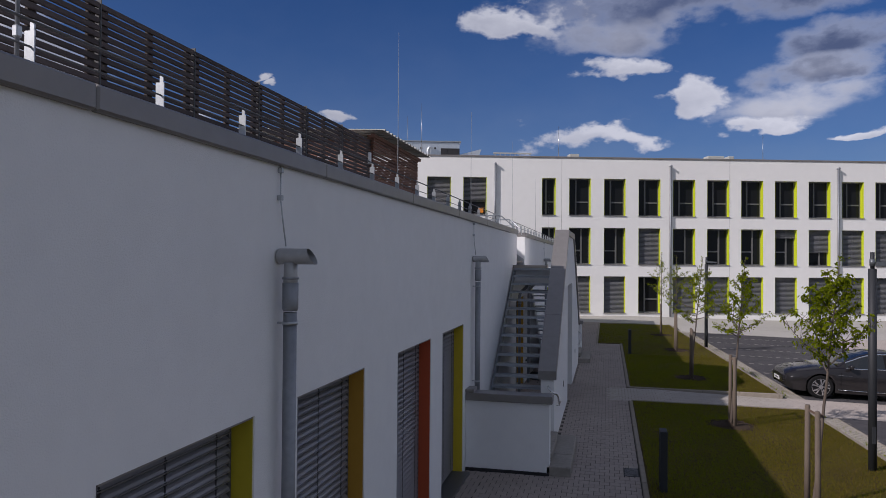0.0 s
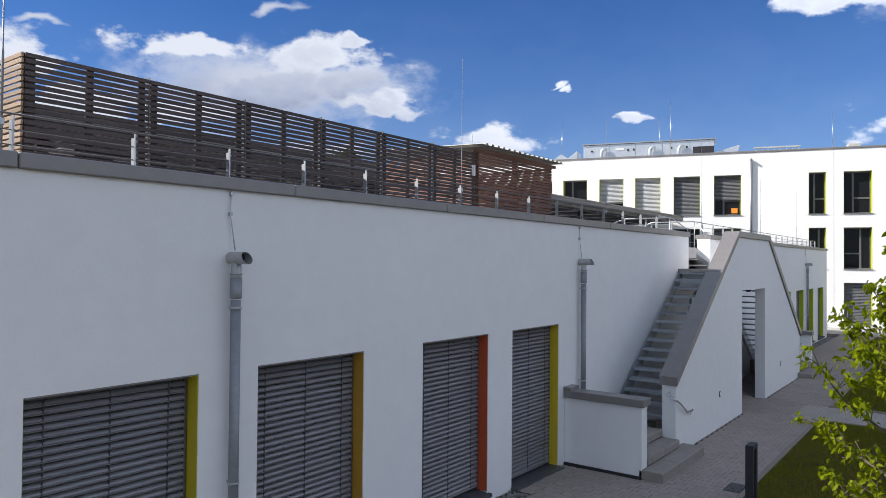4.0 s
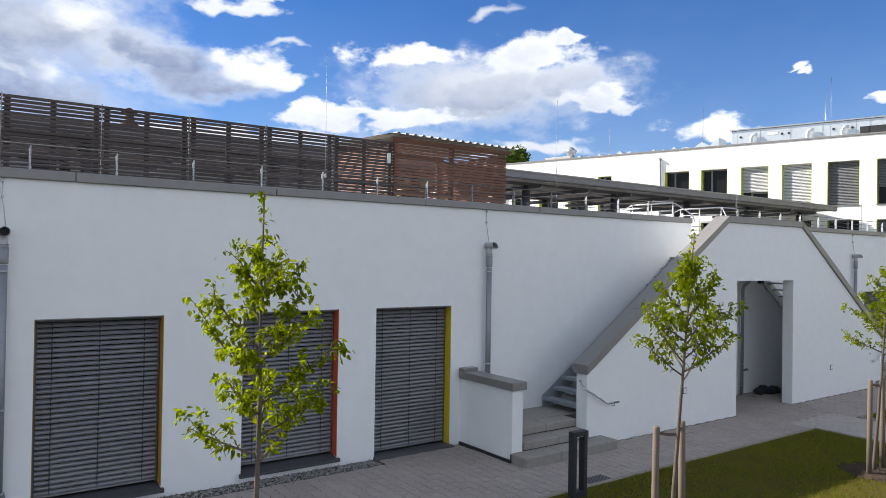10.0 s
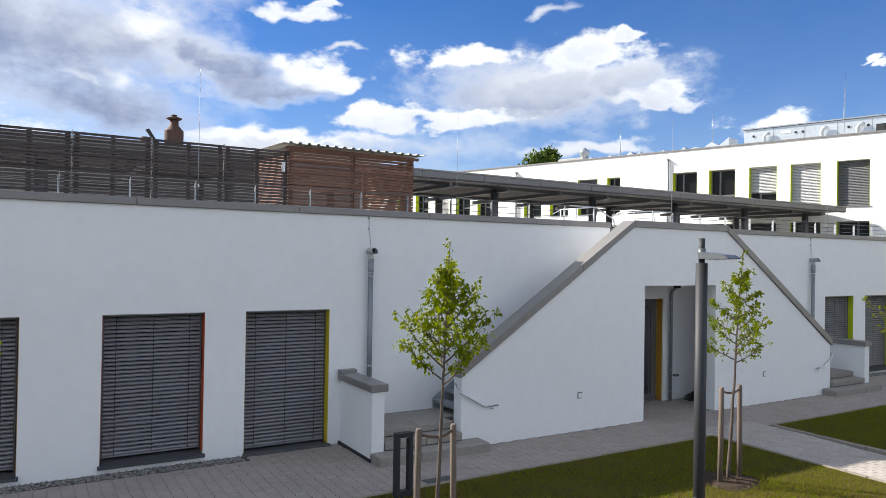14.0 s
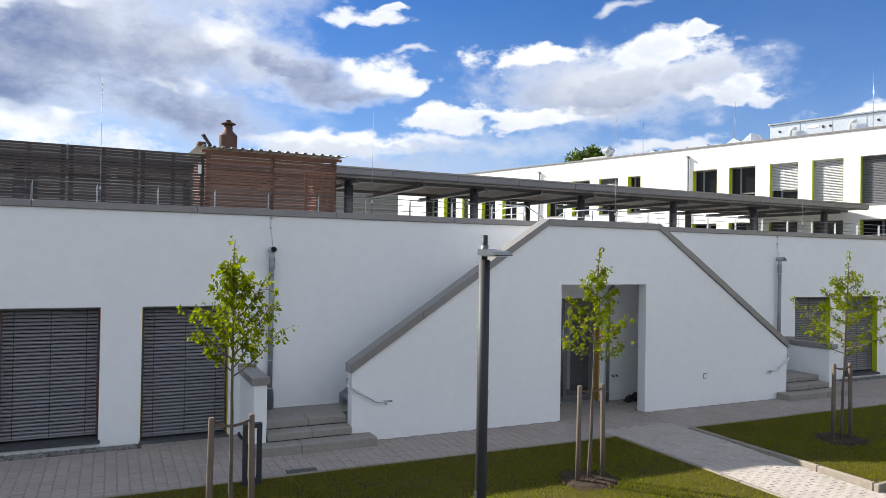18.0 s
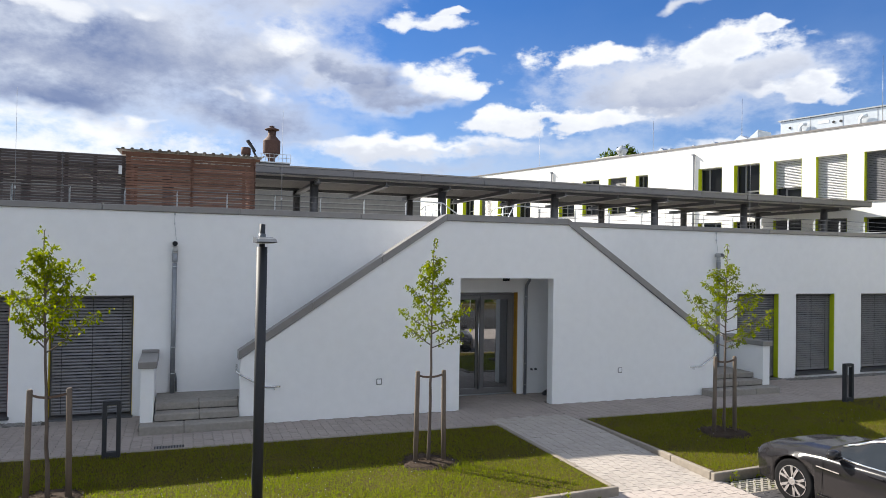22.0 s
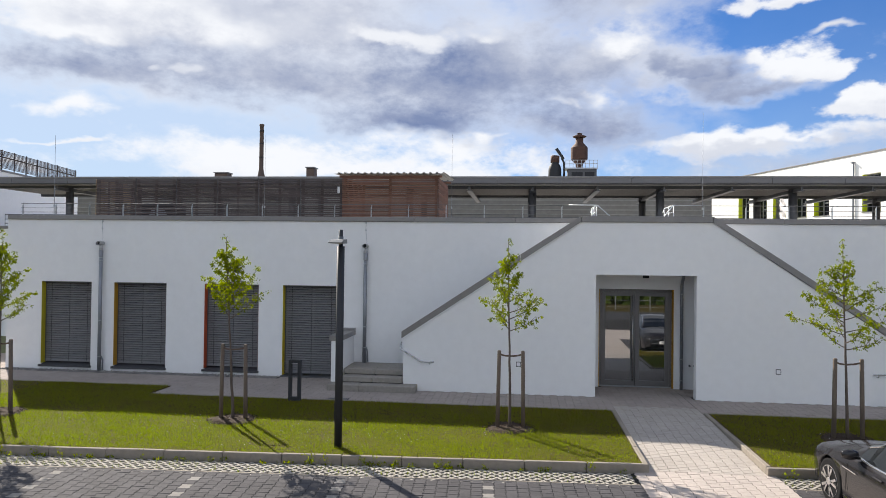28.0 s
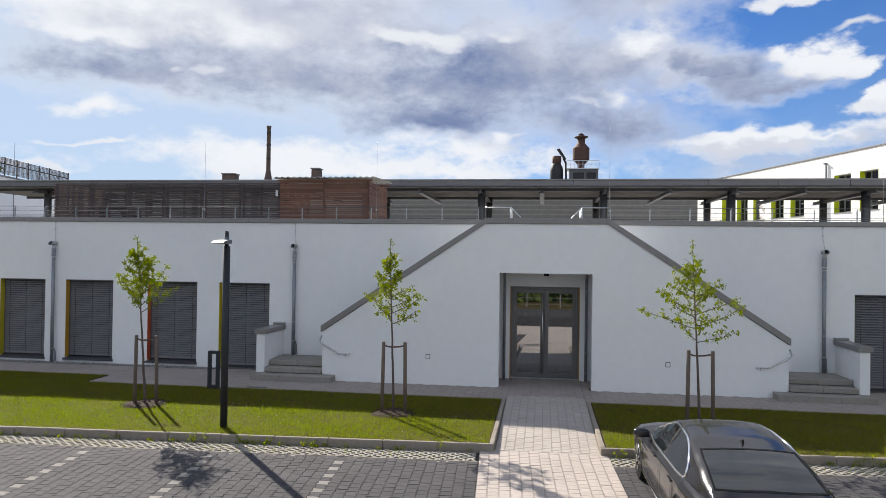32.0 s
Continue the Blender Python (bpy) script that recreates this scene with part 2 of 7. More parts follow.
    for group, edge, soft, mottle, base, body in (
            (LOW_CLOUDS, (0.8, 1.3, 0.5), 0.85, 0.35, 0.06, 0.0), (DECK_CLOUDS, (0.6, 0.8, 0.25), 0.50, 0.95, 0.04, 0.6), (PALE_CLOUDS, (0.8, 1.3, 0.5), 1.0, 0.3, 0.0, 0.0),
            (HIGH_CLOUDS, (0.6, 1.4, 0.4), 0.45, 0.6, 0.24, 0.15), (EAST_CLOUDS, (0.3, 1.7, 0.7), 0.60, 0.4, 0.16, 0.0), (BROAD_CLOUDS, (0.5, 1.3, 0.4), 0.40, 0.6, 0.20, 0.1),
            (HEAD_CLOUDS, (0.3, 1.3, 0.4), 0.50, 0.35, 0.10, 0.0)):
        shader = over(shader, *lay(group, weigh(*edge), soft, math_node("MULTIPLY", drift, mottle), base, body))
    link(nt, shader, out.inputs[0])
    return w


make_world()


# ---- materials ----
def material(name, color, rough=0.7, metal=0.0, vary=0.12, scale=6.0, bump=0.0, bump_scale=60.0, alpha=1.0, spec=0.5, island=0.0, obj_rand=0.0, tint=None, coat=0.0):
    """A surface with colour variation at two scales, and fine relief."""
    m = bpy.data.materials.new(name)
    m.use_nodes = True
    nt = m.node_tree
    p = nt.nodes["Principled BSDF"]
    p.inputs["Roughness"].default_value = rough
    p.inputs["Metallic"].default_value = metal
    p.inputs["Specular IOR Level"].default_value = spec
    p.inputs["Coat Weight"].default_value = coat
    N = nt.nodes.new
    tc = N("ShaderNodeTexCoord")
    n1, n2 = N("ShaderNodeTexNoise"), N("ShaderNodeTexNoise")
    n1.inputs["Scale"].default_value, n1.inputs["Detail"].default_value = scale * 0.12, 4
    n2.inputs["Scale"].default_value, n2.inputs["Detail"].default_value = scale * 2.3, 5
    geo = N("ShaderNodeNewGeometry")
    for n in (n1, n2):
        link(nt, geo.outputs["Position"], n.inputs["Vector"])
    add = N("ShaderNodeMath")
    add.operation = "ADD"
    link(nt, n1.outputs["Fac"], add.inputs[0])
    link(nt, n2.outputs["Fac"], add.inputs[1])
    last = add.outputs[0]
    if island or obj_rand:
        src = geo.outputs["Random Per Island"] if island else N("ShaderNodeObjectInfo").outputs["Random"]
        mul = N("ShaderNodeMath")
        mul.operation = "MULTIPLY_ADD"
        link(nt, src, mul.inputs[0])
        mul.inputs[1].default_value = island or obj_rand
        link(nt, last, mul.inputs[2])
        sub = N("ShaderNodeMath")
        sub.operation = "SUBTRACT"
        link(nt, mul.outputs[0], sub.inputs[0])
        sub.inputs[1].default_value = (island or obj_rand) / 2
        last = sub.outputs[0]
    mr = N("ShaderNodeMapRange")
    mr.inputs["From Min"].default_value, mr.inputs["From Max"].default_value = 0.55, 1.45
    link(nt, last, mr.inputs["Value"])
    ramp = N("ShaderNodeMix")
    ramp.data_type = "RGBA"
    c = Vector(color)
    dark = c * (1 - vary)
    light = Vector([min(1, v) for v in c * (1 + vary)])
    if tint:
        light = Vector(tint)
    ramp.inputs[6].default_value, ramp.inputs[7].default_value = (*dark, 1), (*light, 1)
    link(nt, mr.outputs[0], ramp.inputs[0])
    link(nt, ramp.outputs[2], p.inputs["Base Color"])
    if bump:
        nb = N("ShaderNodeTexNoise")
        nb.inputs["Scale"].default_value, nb.inputs["Detail"].default_value = bump_scale, 4
        link(nt, geo.outputs["Position"], nb.inputs["Vector"])
        b = N("ShaderNodeBump")
        b.inputs["Strength"].default_value, b.inputs["Distance"].default_value = bump, 0.01
        link(nt, nb.outputs["Fac"], b.inputs["Height"])
        link(nt, b.outputs[0], p.inputs["Normal"])
    return m


def leaf_material(name, color, tint, through=0.45, passing=1.3, turn=0.5, strong=1.15, glow_col=None):
    m = material(name, color, 0.6, vary=0.3, scale=3, island=1.2, tint=tint, spec=0.08)
    nt = m.node_tree
    p = nt.nodes["Principled BSDF"]
    t = nt.nodes.new("ShaderNodeBsdfTranslucent")
    col = p.inputs["Base Color"].links[0].from_socket
    glow = nt.nodes.new("ShaderNodeHueSaturation")
    glow.inputs["Saturation"].default_value, glow.inputs["Value"].default_value = strong, passing
    glow.inputs["Hue"].default_value = turn
    link(nt, col, glow.inputs["Color"])
    if glow_col:
        t.inputs[0].default_value = (*glow_col, 1)
    else:
        link(nt, glow.outputs[0], t.inputs[0])
    mix = nt.nodes.new("ShaderNodeMixShader")
    mix.inputs[0].default_value = through
    link(nt, p.outputs[0], mix.inputs[1])
    link(nt, t.outputs[0], mix.inputs[2])
    link(nt, mix.outputs[0], nt.nodes["Material Output"].inputs[0])
    return m


def glass_material(name, tint=(0.02, 0.025, 0.03), rough=0.02, gloss=0.4):
    """Dark window glazing: mirror gloss over a dim room."""
    m = bpy.data.materials.new(name)
    m.use_nodes = True
    p = m.node_tree.nodes["Principled BSDF"]
    p.inputs["Base Color"].default_value = (*tint, 1)
    p.inputs["Roughness"].default_value = rough
    p.inputs["Specular IOR Level"].default_value = gloss
    return m


def mirror_glass(name, share, tint):
    m = glass_material(name, tint)
    nt = m.node_tree
    gl = nt.nodes.new("ShaderNodeBsdfGlossy")
    gl.inputs["Roughness"].default_value = 0.015
    gl.inputs["Color"].default_value = (0.95, 0.97, 1, 1)
    mix = nt.nodes.new("ShaderNodeMixShader")
    mix.inputs[0].default_value = share
    link(nt, nt.nodes["Principled BSDF"].outputs[0], mix.inputs[1])
    link(nt, gl.outputs[0], mix.inputs[2])
    link(nt, mix.outputs[0], nt.nodes["Material Output"].inputs[0])
    return m


DOORGLASS = mirror_glass("door_glass", 0.3, (0.03, 0.033, 0.035))
PLASTER = material("white_plaster", (0.80, 0.80, 0.80), 0.9, vary=0.04, scale=2.0, bump=0.4, bump_scale=130)
PLASTER_B = material("white_plaster_far", (0.82, 0.81, 0.79), 0.9, vary=0.03, scale=1.0)
COPING = material("grey_sheet_metal", (0.225, 0.212, 0.205), 0.38, 0.2, vary=0.12, scale=3)
ZINC = material("zinc", (0.25, 0.262, 0.285), 0.5, 0.45, vary=0.18, scale=9)
RAILGREY = material("rail_grey", (0.12, 0.12, 0.125), 0.8, 0.0, vary=0.1)
STEEL = material("galvanised_steel", (0.46, 0.48, 0.50), 0.38, 0.8, vary=0.15, scale=20)
STEELDARK = material("stair_steel", (0.36, 0.385, 0.42), 0.45, 0.35, vary=0.2, scale=12)
INOX = material("stainless_steel", (0.6, 0.6, 0.6), 0.22, 1.0, vary=0.05)
SLAT = material("blind_aluminium", (0.245, 0.24, 0.255), 0.42, 0.3, vary=0.08, scale=4, obj_rand=0.25)
SLAT_B = material("blind_aluminium_far", (0.17, 0.17, 0.18), 0.5, 0.3, vary=0.1, scale=4, island=0.5)
SLAT_PALE = material("pale_blind", (0.52, 0.52, 0.53), 0.5, 0.2, vary=0.1, scale=4, island=0.5)
FRAME_B = material("pale_window_frame", (0.13, 0.13, 0.135), 0.45, vary=0.1)
FRAME = material("window_frame_grey", (0.085, 0.085, 0.09), 0.45, vary=0.1)
GLASS = glass_material("window_glass", (0.012, 0.013, 0.015), gloss=0.15)
SILL = material("dark_sill_sheet", (0.06, 0.06, 0.066), 0.6, 0.0, vary=0.12, scale=4)
ZINCPALE = material("pale_zinc", (0.40, 0.40, 0.40), 0.45, 0.4, vary=0.15, scale=9)
RED = material("red_orange_paint", (0.52, 0.09, 0.03), 0.6, vary=0.06)
OCHRE = material("ochre_paint", (0.50, 0.27, 0.03), 0.6, vary=0.06)
YELLOW = material("yellow_paint", (0.62, 0.47, 0.02), 0.6, vary=0.06)
OLIVE = material("olive_yellow_paint", (0.48, 0.40, 0.02), 0.6, vary=0.06)
GREEN = material("lime_green_paint", (0.50, 0.58, 0.01), 0.6, vary=0.06)
CONCRETE = material("concrete", (0.285, 0.262, 0.235), 0.85, spec=0.15, vary=0.2, scale=7, bump=0.35, bump_scale=90)
KERB = material("kerb_concrete", (0.265, 0.232, 0.195), 0.9, spec=0.15, vary=0.2, scale=5, bump=0.4, bump_scale=80)
PAVER = material("paver_grey", (0.33, 0.285, 0.258), 0.9, spec=0.15, vary=0.14, scale=8, bump=0.3, bump_scale=120, island=0.35)
PAVERO = material("paver_grey_single", (0.40, 0.36, 0.325), 0.9, spec=0.15, vary=0.13, scale=8, bump=0.3, bump_scale=120, obj_rand=0.3)
PAVERL = material("paver_sand", (0.44, 0.385, 0.35), 0.9, spec=0.15, vary=0.13, scale=8, bump=0.3, bump_scale=120, island=0.3)
PAVERD = material("paver_dark", (0.072, 0.069, 0.074), 0.85, spec=0.15, vary=0.18, scale=8, bump=0.3, bump_scale=120, island=0.5)
JOINT = material("joint_sand", (0.085, 0.076, 0.066), 0.95, spec=0.1, vary=0.25, scale=12)
JOINTD = material("dark_joint_sand", (0.042, 0.040, 0.040), 0.95, spec=0.1, vary=0.3, scale=12)
DOORGREY = material("door_frame_grey", (0.15, 0.145, 0.145), 0.4, 0.2, vary=0.08)
SOIL = material("bark_mulch_soil", (0.052, 0.037, 0.027), 0.95, spec=0.15, vary=0.4, scale=30, bump=0.8, bump_scale=60)
TURF = material("turf_soil", (0.062, 0.047, 0.014), 0.95, spec=0.15, vary=0.4, scale=10, bump=0.6, bump_scale=40, tint=(0.096, 0.074, 0.018))
BLADE = leaf_material("grass_blade", (0.125, 0.080, 0.022), (0.185, 0.120, 0.032), 0.44, glow_col=(0.265, 0.372, 0.001))
LEAF = leaf_material("young_leaf", (0.115, 0.15, 0.005), (0.22, 0.26, 0.009), 0.52, 1.8)
LEAF_DARK = leaf_material("far_leaf", (0.05, 0.09, 0.015), (0.11, 0.15, 0.03))
BARK = material("bark", (0.11, 0.085, 0.07), 0.9, vary=0.4, scale=40, bump=0.6, bump_scale=70)
STAKE = material("round_wood_stake", (0.145, 0.112, 0.088), 0.85, vary=0.25, scale=25, bump=0.3)
STRAP = material("coir_strap", (0.12, 0.08, 0.06), 0.95, vary=0.3, scale=40)
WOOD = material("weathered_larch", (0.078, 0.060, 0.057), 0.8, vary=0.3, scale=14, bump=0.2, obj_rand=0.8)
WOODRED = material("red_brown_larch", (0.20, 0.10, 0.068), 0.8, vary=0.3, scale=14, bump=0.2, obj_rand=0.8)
# lit copy of the fence larch: sunlight on the end panel is in the colour
WOODPALE = material("sun_tinted_larch", (0.27, 0.19, 0.125), 0.8, vary=0.25, scale=14, bump=0.2, obj_rand=0.6)
PAVERMARK = material("paver_mark", (0.24, 0.225, 0.21), 0.9, spec=0.15, vary=0.14, scale=8, bump=0.3, bump_scale=120, island=0.4)
ANTHRACITE = material("anthracite_metal", (0.024, 0.026, 0.031), 0.6, 0.1, vary=0.1)
LAMPHEAD = material("lamp_head_grey", (0.14, 0.152, 0.165), 0.4, 0.5, vary=0.08)
CANOPY = material("canopy_fascia", (0.155, 0.15, 0.155), 0.45, 0.3, vary=0.1, scale=2)
CANOPY_UNDER = material("canopy_soffit", (0.36, 0.34, 0.32), 0.6, vary=0.1, scale=2)
COLUMN = material("canopy_column", (0.095, 0.095, 0.10), 0.45, 0.4, vary=0.1)
HALLWALL = material("grey_hall_cladding", (0.20, 0.185, 0.175), 0.7, vary=0.2, scale=0.8)
HALLRIB = material("grey_cladding_rib", (0.27, 0.255, 0.245), 0.7, vary=0.15, scale=0.8)
CORRUG = material("fibre_roof_sheet", (0.42, 0.42, 0.39), 0.8, vary=0.2, scale=10)
DUCT = material("galvanised_duct", (0.62, 0.66, 0.70), 0.38, 0.7, vary=0.12, scale=3)
STACK = material("weathered_stack_steel", (0.12, 0.085, 0.07), 0.7, 0.2, vary=0.3, scale=2)
RUST = material("rust_brown_steel", (0.105, 0.055, 0.042), 0.75, 0.2, vary=0.35, scale=2)
BLACKISH = material("dark_plant_steel", (0.03, 0.03, 0.034), 0.6, 0.3, vary=0.2)
GRAVEL = material("gravel", (0.24, 0.23, 0.22), 0.9, spec=0.15, vary=0.3, scale=30, island=1.2)
GRIDSTONE = material("grid_stone", (0.33, 0.305, 0.27), 0.9, spec=0.15, vary=0.18, scale=9, bump=0.3, island=0.4)
ROOFSHEET = material("roof_membrane", (0.42, 0.41, 0.40), 0.8, vary=0.15, scale=2)
BITUMEN = material("black_base_seal", (0.02, 0.02, 0.022), 0.8, vary=0.2)
CARPAINT = material("dark_grey_metallic_paint", (0.018, 0.0165, 0.018), 0.13, 0.0, vary=0.04, spec=0.5)
CARGLASS = glass_material("car_glass", (0.012, 0.014, 0.016), gloss=0.85)
CHROME = material("chrome", (0.85, 0.85, 0.85), 0.08, 1.0, vary=0.02)
TYRE = material("tyre_rubber", (0.012, 0.012, 0.013), 0.95, spec=0.15, vary=0.2, scale=20)
RIM = material("alloy_rim", (0.62, 0.62, 0.63), 0.25, 0.95, vary=0.05)
CARBLACK = material("black_plastic", (0.012, 0.012, 0.013), 0.6, spec=0.1, vary=0.1)
REDLIGHT = material("red_tail_lamp", (0.25, 0.01, 0.01), 0.15, vary=0.1)
HEADLIGHT = material("head_lamp", (0.2, 0.21, 0.22), 0.15, 0.2, vary=0.1)
PLATE = material("white_plate", (0.7, 0.7, 0.7), 0.5, vary=0.03)
BAR = material("grey_print", (0.08, 0.08, 0.09), 0.7, vary=0.05)
ORANGE = material("orange_box", (0.75, 0.25, 0.02), 0.6, vary=0.05)
# near-black stands in for the shade of unlit rooms
ROOMDARK = material("room_shade_colour", (0.03, 0.032, 0.035), 0.9, vary=0.3)
ROADGREY = material("pale_forecourt", (0.42, 0.40, 0.37), 0.9, spec=0.15, vary=0.12, scale=2, bump=0.2)
ASPHALT = material("asphalt", (0.06, 0.06, 0.063), 0.9, spec=0.15, vary=0.2, scale=6, bump=0.3)
FARGROUND = material("far_meadow", (0.12, 0.13, 0.05), 0.95, vary=0.3, scale=0.6)


# ---- mesh building ----
class Shape:
    """Collects faces for one mesh."""

    def __init__(self):
        self.v, self.f, self.smooth, self.weld = [], [], set(), False

    def face(self, pts, smooth=False):
        n = len(self.v)
        self.v += [tuple(p) for p in pts]
        if smooth:
            self.smooth.add(len(self.f))
        self.f.append(tuple(range(n, n + len(pts))))

    def face_strip(self, a, b):
        """Faces between two rows of points."""
        for i in range(len(a) - 1):
            self.face([a[i], b[i], b[i + 1], a[i + 1]], True)
        return self

    def box(self, x0, x1, y0, y1, z0, z1, c=0.0):
        if x0 > x1: x0, x1 = x1, x0
        if y0 > y1: y0, y1 = y1, y0
        if z0 > z1: z0, z1 = z1, z0
        n = len(self.v)
        c = min(c, (x1 - x0) * 0.45, (y1 - y0) * 0.45, (z1 - z0) * 0.45)
        if c <= 0:
            self.v += [(x, y, z) for x in (x0, x1) for y in (y0, y1) for z in (z0, z1)]
            self.f += [tuple(n + i for i in q) for q in ((0, 1, 3, 2), (4, 6, 7, 5), (0, 4, 5, 1), (2, 3, 7, 6), (0, 2, 6, 4), (1, 5, 7, 3))]
            return self
        # three vertices at each corner, moved in along one axis each
        idx = {}
        for ix, x in enumerate((x0, x1)):
            for iy, y in enumerate((y0, y1)):
                for iz, z in enumerate((z0, z1)):
                    sx, sy, sz = (c, -c)[ix], (c, -c)[iy], (c, -c)[iz]
                    for a, p in enumerate(((x, y + sy, z + sz), (x + sx, y, z + sz), (x + sx, y + sy, z))):
                        idx[ix, iy, iz, a] = len(self.v)
                        self.v.append(p)
        def g(k):
            return idx[k]
        self.f += [(g((0, 0, 0, 0)), g((0, 0, 1, 0)), g((0, 1, 1, 0)), g((0, 1, 0, 0))), (g((1, 0, 0, 0)), g((1, 1, 0, 0)), g((1, 1, 1, 0)), g((1, 0, 1, 0))),
                   (g((0, 0, 0, 1)), g((1, 0, 0, 1)), g((1, 0, 1, 1)), g((0, 0, 1, 1))), (g((0, 1, 0, 1)), g((0, 1, 1, 1)), g((1, 1, 1, 1)), g((1, 1, 0, 1))),
                   (g((0, 0, 0, 2)), g((0, 1, 0, 2)), g((1, 1, 0, 2)), g((1, 0, 0, 2))), (g((0, 0, 1, 2)), g((1, 0, 1, 2)), g((1, 1, 1, 2)), g((0, 1, 1, 2)))]
        for i in (0, 1):
            for j in (0, 1):
                self.f.append((g((i, j, 0, 0)), g((i, j, 1, 0)), g((i, j, 1, 1)), g((i, j, 0, 1))))
                self.f.append((g((i, 0, j, 0)), g((i, 1, j, 0)), g((i, 1, j, 2)), g((i, 0, j, 2))))
                self.f.append((g((0, i, j, 1)), g((1, i, j, 1)), g((1, i, j, 2)), g((0, i, j, 2))))
        for i in (0, 1):
            for j in (0, 1):
                for k in (0, 1):
                    self.f.append((g((i, j, k, 0)), g((i, j, k, 1)), g((i, j, k, 2))))
        return self

    def ring_tube(self, path, radius, sides=10, caps=True):
        """A tube along points; radius may be a list."""
        path = [Vector(p) for p in path]
        rad = radius if isinstance(radius, (list, tuple)) else [radius] * len(path)
        n = len(self.v)
        up = None
        for i, p in enumerate(path):
            d = (path[min(i + 1, len(path) - 1)] - path[max(i - 1, 0)]).normalized()
            if up is None:
                up = Vector((0, 0, 1)) if abs(d.z) < 0.9 else Vector((1, 0, 0))
            a = d.cross(up).normalized()
            b = a.cross(d).normalized()
            up = b
            for k in range(sides):
                w = 2 * math.pi * k / sides
                self.v.append(tuple(p + (a * math.cos(w) + b * math.sin(w)) * rad[i]))
        for i in range(len(path) - 1):
            for k in range(sides):
                q = n + i * sides
                self.smooth.add(len(self.f))
                self.f.append((q + k, q + (k + 1) % sides, q + sides + (k + 1) % sides, q + sides + k))
        if caps:
            self.f.append(tuple(n + k for k in reversed(range(sides))))
            self.f.append(tuple(n + (len(path) - 1) * sides + k for k in range(sides)))
        return self

    def lathe(self, profile, x=0, y=0, sides=24):
        """A body of revolution from (radius, z) pairs."""
        n = len(self.v)
        for r, z in profile:
            for k in range(sides):
                w = 2 * math.pi * k / sides
                self.v.append((x + r * math.cos(w), y + r * math.sin(w), z))
        for i in range(len(profile) - 1):
            for k in range(sides):
                q = n + i * sides
                self.smooth.add(len(self.f))
                self.f.append((q + k, q + (k + 1) % sides, q + sides + (k + 1) % sides, q + sides + k))
        self.f.append(tuple(n + k for k in reversed(range(sides))))
        self.f.append(tuple(n + (len(profile) - 1) * sides + k for k in range(sides)))
        return self

    def prism(self, outline, a, b, axis="y"):
        """An outline of (x, z) pairs, drawn out along y from a to b (or of (y, z) along x, or (x, y) along z)."""
        put = {"y": lambda p, s: (p[0], s, p[1]), "x": lambda p, s: (s, p[0], p[1]), "z": lambda p, s: (p[0], p[1], s)}[axis]
        n, k = len(self.v), len(outline)
        self.v += [put(p, a) for p in outline] + [put(p, b) for p in outline]
        self.f.append(tuple(n + i for i in range(k)))
        self.f.append(tuple(n + k + i for i in reversed(range(k))))
        for i in range(k):
            j = (i + 1) % k
            self.f.append((n + i, n + k + i, n + k + j, n + j))
        return self

    def mesh(self, name, mat):
        me = bpy.data.meshes.new(name)
        me.from_pydata(self.v, [], self.f)
        if self.smooth:
            flags = np.zeros(len(self.f), bool)
            flags[list(self.smooth)] = True
            me.polygons.foreach_set("use_smooth", flags)
        if mat:
            me.materials.append(mat)
        bm = bmesh.new()
        bm.from_mesh(me)
        if self.weld:
            bmesh.ops.remove_doubles(bm, verts=bm.verts, dist=0.0005)
        if len(bm.faces) < 40000:
            bmesh.ops.recalc_face_normals(bm, faces=bm.faces)
        bm.to_mesh(me)
        bm.free()
        return me


def thing(name, label, category, group="", x=0, y=0, z=0, rz=0):
    e = new(name)
    e.empty_display_size = 0.1
    e.matrix_world = pose(x, y, z, 0, 0, rz)
    return tagged(e, label, category, group)


def part(name, shape, mat, parent=None, label="", kind=""):
    me = shape if isinstance(shape, bpy.types.Mesh) else shape.mesh(name, mat)
    o = new(name, me)
    if parent:
        o.parent = parent
    return tagged(o, label, kind=kind)


def structure(name, shape, mat, label, category):
    o = part(name, shape, mat)
    return tagged(o, label, category, kind="structure")


